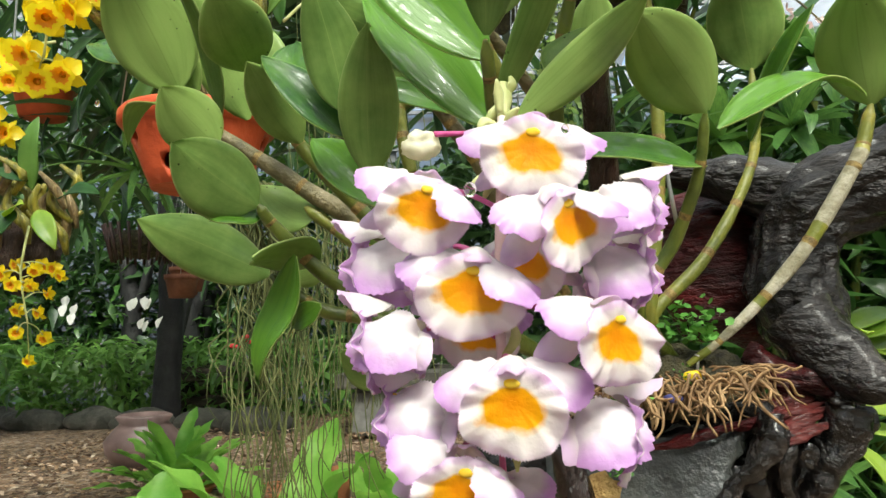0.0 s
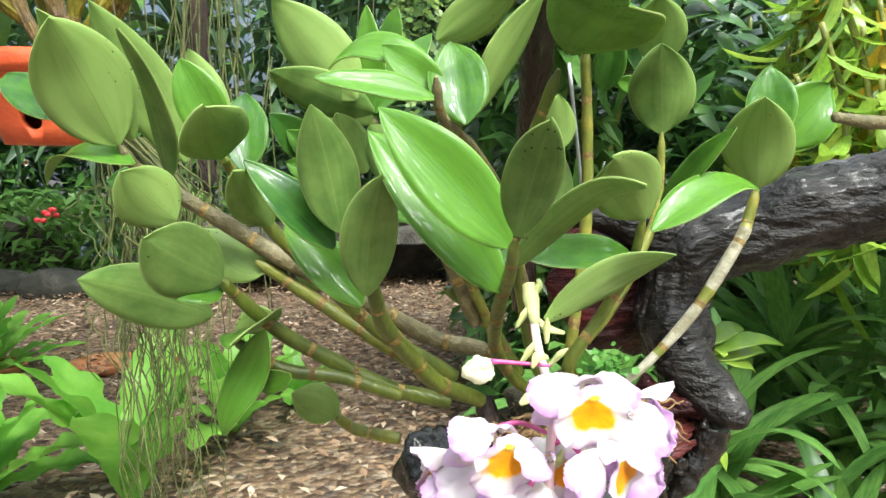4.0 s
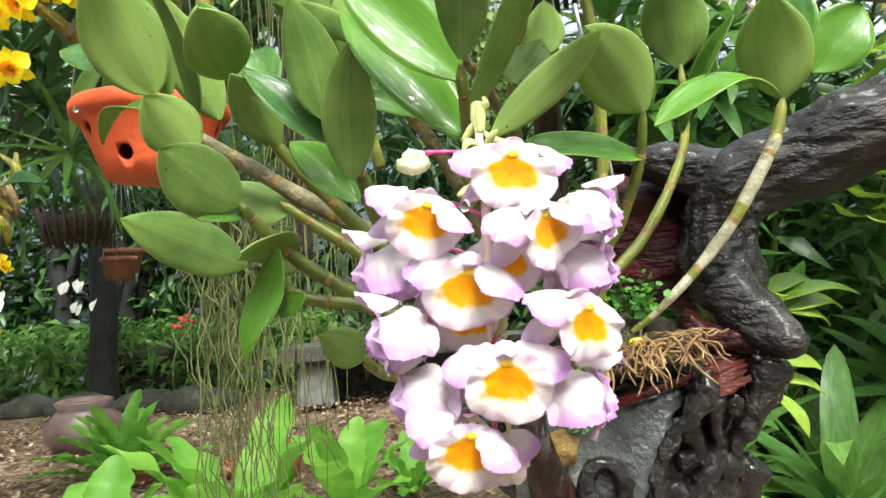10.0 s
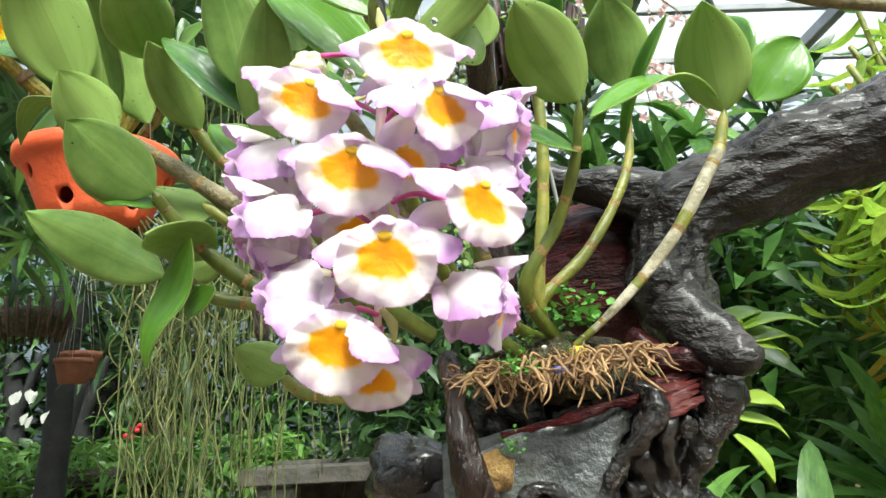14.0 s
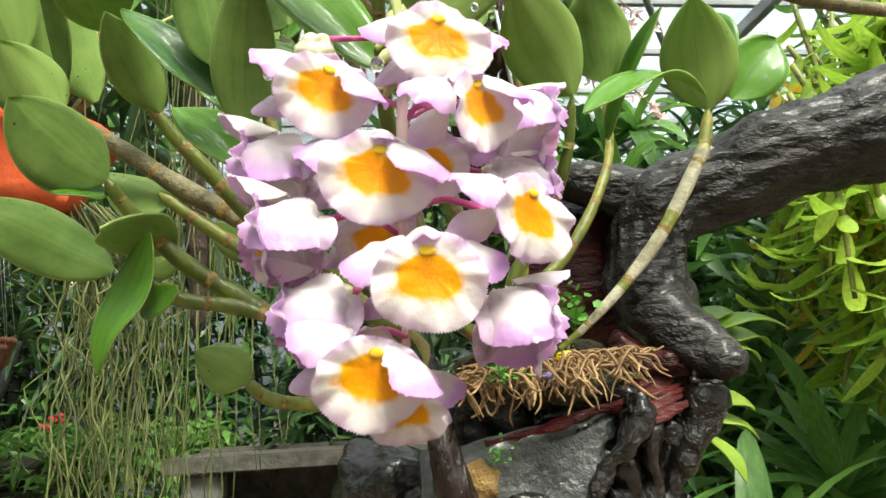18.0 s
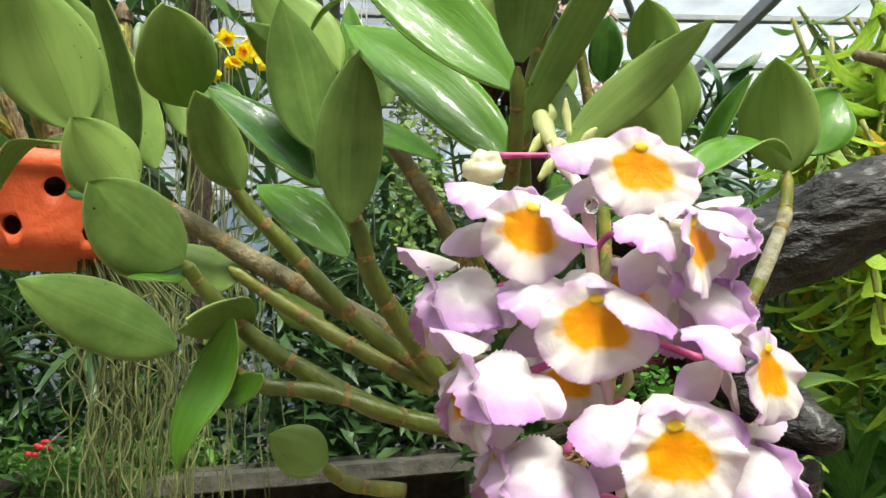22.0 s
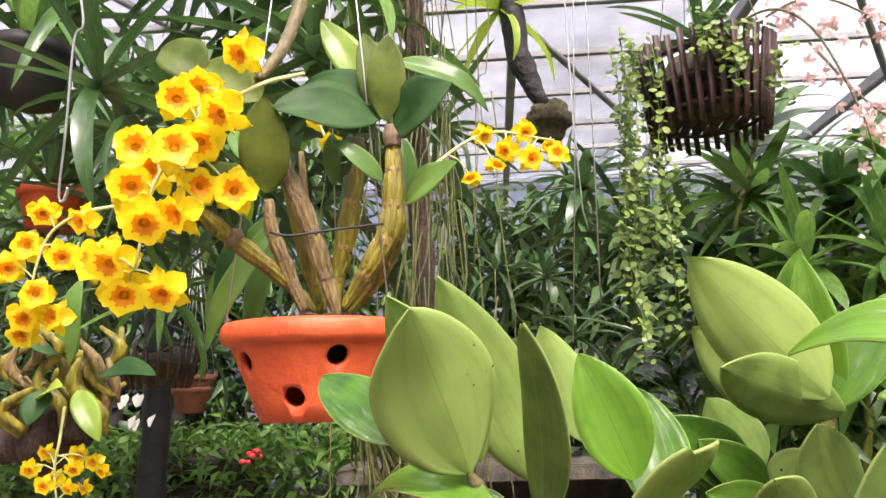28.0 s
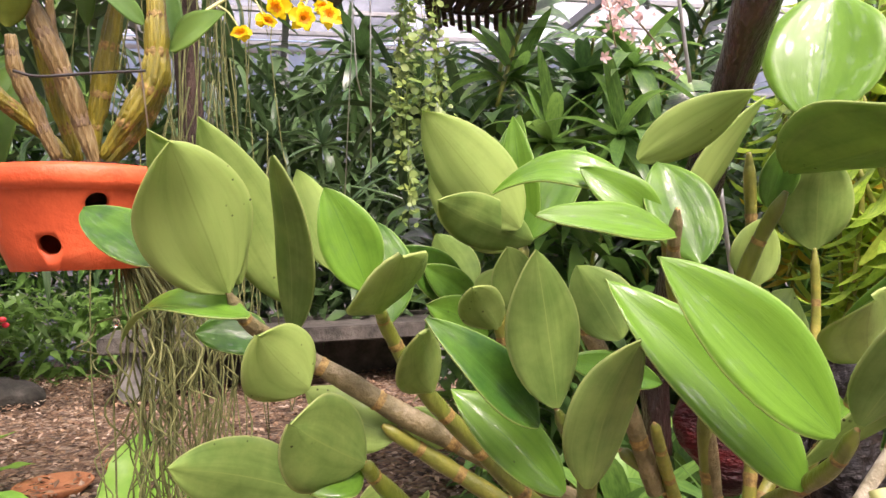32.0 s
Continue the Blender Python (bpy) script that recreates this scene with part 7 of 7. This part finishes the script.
for i in range(14):
    x, y = rnd.uniform(0.45, 2.2), rnd.uniform(1.75, 2.8)
    p = Vector((x, y, rnd.uniform(0.0, 0.3)))
    leafy_stem("tall_plant", (p, p + Vector((rnd.uniform(-0.1, 0.1), 0, 0.5)), p + Vector((rnd.uniform(-0.2, 0.2), -0.05, rnd.uniform(0.85, 1.25)))), 30, 0.24, 0.045, FOLIAGE_DARK, CANE_GREEN, 0.012, "tall leafy plant with dark glossy leaves", "plant", 400 + i, "tall plants")
for i in range(46):
    x, y = rnd.uniform(-2.6, 2.6), rnd.uniform(2.2, 4.4)
    tuft("hanging_orchid", (x, y, rnd.uniform(0.95, 2.1) if x < 0.4 else rnd.uniform(0.55, 1.4)), 14, rnd.uniform(0.25, 0.45), 0.036, (FOLIAGE_DEEP, FOLIAGE_DARK, FOLIAGE_DEEP)[i % 3], "strap-leaved orchid hanging further back", "orchid", (15, 130), 500 + i, "hanging orchids")
for i, q in enumerate(((0.4621, 1.8407, 1.2284), (0.6174, 1.7448, 1.1776), (0.6909, 1.6389, 1.215), (0.3802, 2.0538, 1.1398), (0.4833, 1.6624, 1.0374), (0.2868, 2.2437, 1.2402), (0.6094, 1.5611, 1.0333), (0.1341, 2.326, 1.4017))):
    tuft("broad_leaved_orchid", q, 20, 0.22, 0.042, FOLIAGE_DARK if i % 2 else FOLIAGE, "glossy green arching leaves of a hanging orchid", "orchid", (15, 125), 900 + i, "hanging orchids")
for i in range(34):
    p = Vector((rnd.uniform(0.3, 1.35), rnd.uniform(1.75, 2.6), rnd.uniform(0.5, 1.25)))
    lean = Vector((rnd.uniform(-0.16, 0.12), rnd.uniform(-0.15, -0.02), 0.1))
    leafy_stem("glossy_orchid", (p, p + lean * 0.6 + Vector((0, 0, 0.1)), p + lean + Vector((0, -0.05, 0.12 + 0.1 * rnd.random()))), 15, 0.19, 0.046, FOLIAGE_DARK, CANE_GREEN, 0.006, "orchid cane with glossy dark green leaves", "orchid", 1000 + i, "glossy orchids")
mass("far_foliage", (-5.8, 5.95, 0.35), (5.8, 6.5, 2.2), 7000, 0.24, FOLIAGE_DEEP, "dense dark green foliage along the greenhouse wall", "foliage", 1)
mass("far_foliage", (-5.8, 5.9, 0.0), (5.8, 6.4, 0.9), 2600, 0.17, FOLIAGE, "green bedding plants at the back of the greenhouse", "foliage", 2)
mass("side_foliage", (-4.4, 2.8, 0.2), (-3.2, 4.6, 2.0), 1500, 0.2, FOLIAGE, "dark green shrubs at the side of the greenhouse", "foliage", 3)
mass("side_foliage", (1.3, 1.6, 0.0), (3.2, 3.4, 1.25), 2200, 0.2, FOLIAGE, "dark green shrubs at the side of the greenhouse", "foliage", 4)
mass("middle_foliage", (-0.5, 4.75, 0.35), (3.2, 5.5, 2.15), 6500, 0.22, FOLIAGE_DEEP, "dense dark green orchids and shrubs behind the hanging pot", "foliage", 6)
mass("middle_foliage", (0.35, 1.7, 0.0), (1.9, 2.3, 1.15), 2600, 0.13, FOLIAGE, "green glossy shrubs behind the driftwood", "foliage", 7)
mass("bed_plants", (-4.9, 5.25, 0.0), (-0.9, 5.9, 0.6), 3200, 0.16, FOLIAGE, "green bedding plants behind the posts", "foliage", 15)
mass("left_foliage", (-5.0, 6.0, 0.3), (-0.8, 6.5, 1.9), 3000, 0.2, FOLIAGE, "dense dark foliage at the back", "foliage", 8)
mass("upper_foliage", (-0.85, 1.45, 1.25), (-0.3, 2.0, 1.7), 220, 0.17, FOLIAGE_DEEP, "dark orchid foliage hanging behind the clay pot", "foliage", 14)
mass("upper_foliage", (-3.2, 3.6, 1.5), (-1.0, 4.6, 2.5), 1300, 0.2, FOLIAGE, "dark orchid foliage hanging under the roof", "foliage", 12)
# Added dark shrubs behind and beside the view to cut horizontal light.
mass("near_shrubs", (-3.5, -3.4, 0.0), (3.5, -1.6, 2.2), 2600, 0.3, FOLIAGE_DARK, "dark unseen shrubs added behind to cut side light", "foliage", 9)
mass("near_shrubs", (-4.2, -1.6, 0.0), (-2.6, 2.8, 2.1), 2600, 0.28, FOLIAGE_DARK, "dark shrubs added along the side wall to cut side light", "foliage", 10)
mass("near_shrubs", (2.6, -1.6, 0.0), (4.2, 3.4, 2.1), 2600, 0.28, FOLIAGE_DARK, "dark shrubs added along the side wall to cut side light", "foliage", 11)
mass("side_foliage", (0.45, 1.9, 0.0), (1.6, 2.9, 0.8), 1500, 0.15, FOLIAGE, "low green shrubs behind the driftwood", "foliage", 5)

twig = thing("bare_cane", (0.2363, 0.3838, 0.8), "bare jointed brown orchid cane reaching in over the plants", "twig")
part("twig", tube("twig", ((0.2268, 0.3693, 0.7956), (0.254, 0.3744, 0.7932), (0.2954, 0.3841, 0.7936), (0.3606, 0.3934, 0.7953)), (0.003, 0.0042, 0.0038, 0.0042), CANE_BROWN, 10, 8), twig)
small = thing("seedling_orchid", (0.2345, 0.5062, 0.6239), "small leafy orchid growing behind the driftwood stub", "orchid")
for b, t, w in (((0.2305, 0.5064, 0.6221), (0.2981, 0.505, 0.6288), 0.016), ((0.2378, 0.5071, 0.6161), (0.2975, 0.5266, 0.6173), 0.022), ((0.2416, 0.5071, 0.6159), (0.2772, 0.5081, 0.6049), 0.02), ((0.227, 0.5057, 0.628), (0.2751, 0.5242, 0.6382), 0.016), ((0.2337, 0.5146, 0.5554), (0.2501, 0.4978, 0.5267), 0.012), ((0.2344, 0.5132, 0.5667), (0.2716, 0.5144, 0.554), 0.014), ((0.2305, 0.4962, 0.623), (0.2286, 0.4755, 0.6282), 0.012), ((0.239, 0.5118, 0.5779), (0.2692, 0.5121, 0.5729), 0.016)):
    pot_leaf(b, t, w, (0.1, -0.5, 0.85), (FOLIAGE_LIGHT, FOLIAGE), 0.1, 0.1, small)

# ---- things on the ground ----
clay_pot("clay_pot", (-0.661, 2.708, 0), 0.055, 0.13, CLAY_OLD, "small orange clay pot standing on the gravel")


def bird_nest_fern(at, n, length, width, seed, spread=(12, 75), mat=None, base=0.0):
    """A rosette of long undivided fronds with wavy rims."""
    rnd = random.Random(seed)
    f = thing("bird_nest_fern", at, "bright green bird's nest fern with wavy fronds", "fern", "ferns")
    for i in range(n):
        k = i / max(1, n - 1)
        verts, faces = [], []
        nu, nv = 30, 6
        ang = radians(spread[0] + (spread[1] - spread[0]) * k + rnd.uniform(-8, 8))
        s = length * rnd.uniform(0.8, 1.1)
        p = Vector((0, 0, 0))
        ph = rnd.uniform(0, 6)
        for a in range(nu + 1):
            u = a / nu
            w = width * (0.25 + 0.75 * math.sin(min(1, u * 1.5) * math.pi / 2)) * (1 - u ** 7) ** 0.8
            nrm = Vector((0, -math.cos(ang), math.sin(ang)))
            for b in range(nv + 1):
                v = 2 * b / nv - 1
                verts.append(p + Vector((v * w * (1 + 0.11 * math.sin(u * 30 + ph + v) + 0.05 * math.sin(u * 71 + 2 * ph)), 0, 0)) + nrm * (abs(v) * 0.25 * w + 0.2 * w * v * v * math.sin(u * 27 + ph + v * 2)))
            p = p + Vector((0, math.sin(ang), math.cos(ang))) * s / nu
            ang += 0.7 / nu
        for a in range(nu):
            for b in range(nv):
                q = a * (nv + 1) + b
                faces.append((q, q + 1, q + nv + 2, q + nv + 1))
        me = mesh_of("frond", verts, faces, mat or FERN)
        placed("frond", me, f, Matrix.Translation(at) @ turned(0, 0, i * 137.5 + rnd.uniform(-20, 20)))
    return f


fp = (-1.3071, 2.7527, -0.0066)
clay_pot("clay_pot", (fp[0] + 0.05, fp[1], 0.0), 0.1, max(0.06, fp[2]), CLAY_OLD, "orange clay pot holding a fern")
bird_nest_fern(fp, 30, 0.36, 0.036, 1, (6, 62))
for q, n, L, w, k, sp in (((-0.5, 1.6), 8, 0.44, 0.062, 2, (2, 24)), ((-0.8673, 1.6925), 12, 0.33, 0.06, 3, (10, 58)), ((-0.3413, 2.0538), 10, 0.38, 0.05, 4, (8, 50)), ((-0.1692, 2.3044), 10, 0.22, 0.03, 5, (10, 60))):
    bird_nest_fern((q[0], q[1], 0.01), n, L, w, k, sp)
jar_at = (-1.78, 3.378, 0)
jar = thing("glazed_jar", jar_at, "squat brown glazed jar on the gravel", "jar")
part("body", lathe("body", [(0, 0), (0.11, 0), (0.17, 0.08), (0.18, 0.14), (0.13, 0.2), (0.11, 0.22), (0.13, 0.25), (0.11, 0.26), (0.1, 0.2), (0, 0.1)], JAR, jar_at, 36), jar)
for q, h in (((-2.501, 5.005, 0), 1.9), ((-2.725, 6.219, 0), 1.7), ((-2.893, 5.77, 0), 1.8), ((-2.796, 5.934, 0), 1.25), ((-3.348, 5.983, 0), 1.3)):
    p = thing("dark_post", q, "dark rough wooden post standing in the gravel", "post", "dark posts")
    part("shaft", tube("shaft", (q, (q[0] + 0.03, q[1], h * 0.5), (q[0] - 0.02, q[1], h)), (0.1, 0.085, 0.07), POST, 14, 8, rough=0.012, freq=9), p)
    part("limb", tube("limb", ((q[0], q[1], h * 0.55), (q[0] + 0.12, q[1], h * 0.75), (q[0] + 0.2, q[1], h)), (0.05, 0.045, 0.04), POST, 10, 6, rough=0.008, freq=12), p)
prop = thing("leaning_prop", (-2.843, 5.55, 0), "thin dark pole leaning between the posts", "pole")
part("shaft", tube("shaft", ((-2.843, 5.55, 0.0), (-2.71, 5.55, 0.5), (-2.56, 5.55, 1.1)), (0.045, 0.04, 0.035), POST, 12, 6, rough=0.008, freq=12), prop)
lg = Vector((-2.321, 5.523, 0))
log = thing("weathered_log", lg, "weathered split log lying on timbers", "log")
part("log", tube("log", (lg + Vector((-0.4, 0, 0.3)), lg + Vector((0, 0.05, 0.32)), lg + Vector((0.35, 0.1, 0.31))), (0.06, 0.1, 0.09), OLD_LOG, 18, 8, squash=0.6, rough=0.025, freq=6), log)
part("timber", box("timber", lg + Vector((0.05, 0.05, 0.11)), (0.75, 0.16, 0.1), OLD_LOG, 0.05), log)
part("timber", box("timber", lg + Vector((0.0, 0.2, 0.2)), (0.7, 0.3, 0.08), OLD_LOG, -0.03), log)
bl = Vector((-0.894, 4.386, 0))
bench = thing("stone_bench", bl, "grey concrete slab bench on blocks", "bench")
part("block", box("block", bl + Vector((0, 0.12, 0.14)), (0.22, 0.24, 0.28), PALE_STONE), bench)
part("block", box("block", bl + Vector((1.7, 0.12, 0.14)), (0.22, 0.24, 0.28), PALE_STONE), bench)
part("slab", box("slab", bl + Vector((1.05, 0.2, 0.33)), (2.5, 0.5, 0.09), STONE, 0.02), bench)
part("back", box("back", bl + Vector((1.1, 0.5, 0.2)), (2.4, 0.12, 0.4), STONE, 0.02), bench)
low = thing("stone_edging", (-3.2, 4.7, 0), "low dark mossy stone edging of the planting bed", "edging")
for i in range(9):
    part("stone", blob("stone", (-5.0 + i * 0.42, 5.0 - 0.05 * i + rnd.uniform(-0.05, 0.05), 0.05), (0.23, 0.13, 0.09 + 0.03 * rnd.random()), DARK_STONE, rings=12, seg=18, rough=0.03, freq=7, seed=i * 3.1), low)
lil_m = mesh_of("flower", *[list(x) for x in (lambda g: ([Vector(q) for q in g[0]], g[2]))(petal_grid(0.07, 0.05, 6, 4, 0.3, 0.7, 0.6, -0.2))], WHITE_FLOWER)
lily = thing("peace_lily", (-1.9161, 3.6458, 0.6409), "peace lilies with white spathes in the bed", "lily")
for q in ((-1.9585, 3.6428, 0.6685), (-1.8599, 3.6415, 0.6721), (-2.0079, 3.6311, 0.7672), (-1.9246, 3.6304, 0.767), (-1.9362, 3.6443, 0.6542), (-1.9907, 3.63, 0.7747), (-1.9147, 3.6299, 0.7708), (-2.2406, 3.4296, 0.7836), (-2.1995, 3.4346, 0.7398), (-1.9539, 3.5306, 0.7615), (-1.8772, 3.5284, 0.774), (-2.1234, 3.2334, 0.7321), (-2.0823, 3.238, 0.6913)):
    placed("flower", lil_m, lily, Matrix.Translation(q) @ turned(75, 0, rnd.uniform(-30, 30)))
red = thing("red_flower", (-1.0131, 2.6353, 0.6018), "bright red flower in the shade", "flower")
for k in range(7):
    part("petal", blob("petal", Vector((-1.0131, 2.6353, 0.6018)) + Vector((0.025 * math.cos(k), rnd.uniform(-0.02, 0.02), 0.02 * math.sin(k * 1.3))), (0.012, 0.01, 0.009), RED_FLOWER, rings=6, seg=8), red)
dish = thing("clay_saucer", (-0.913, 2.841, 0), "shallow pale clay saucer on the gravel", "saucer")
part("body", lathe("body", [(0, 0.0), (0.1, 0.0), (0.13, 0.03), (0.125, 0.035), (0.1, 0.012), (0, 0.012)], CLAY_OLD, (-0.913, 2.841, 0), 32), dish)
rnd = random.Random(99)
lv, lf = [], []
for i in range(14000):
    x, y = rnd.uniform(-2.6, 1.6), 1.2 + 4.2 * rnd.random() ** 0.8
    s = rnd.uniform(0.008, 0.022)
    e = Euler((rnd.uniform(-0.5, 0.5), rnd.uniform(-0.5, 0.5), rnd.uniform(0, 6.28))).to_matrix()
    k = len(lv)
    for q in ((-s, 0, 0), (0, -s * 0.5, s * 0.2), (s, 0, 0), (0, s * 0.5, s * 0.2)):
        lv.append(Vector((x, y, 0.03)) + e @ Vector(q))
    lf.append((k, k + 1, k + 2, k + 3))


def litter_material():
    m, ns, ln, b = material("dead_leaf_litter", 0.7, 0.4)
    g = ns.new("ShaderNodeNewGeometry")
    r = ramp(ns, [(0.0, (0.07, 0.04, 0.026)), (0.4, (0.2, 0.12, 0.066)), (0.75, (0.33, 0.22, 0.13)), (1.0, (0.5, 0.41, 0.31))])
    ln.new(g.outputs["Random Per Island"], r.inputs[0]), ln.new(r.outputs[0], b.inputs["Base Color"])
    return m


tagged(new("leaf_litter", mesh_of("leaf_litter", lv, lf, litter_material(), smooth=False)), "dead brown leaves scattered over the gravel", "leaves", kind="stuff")
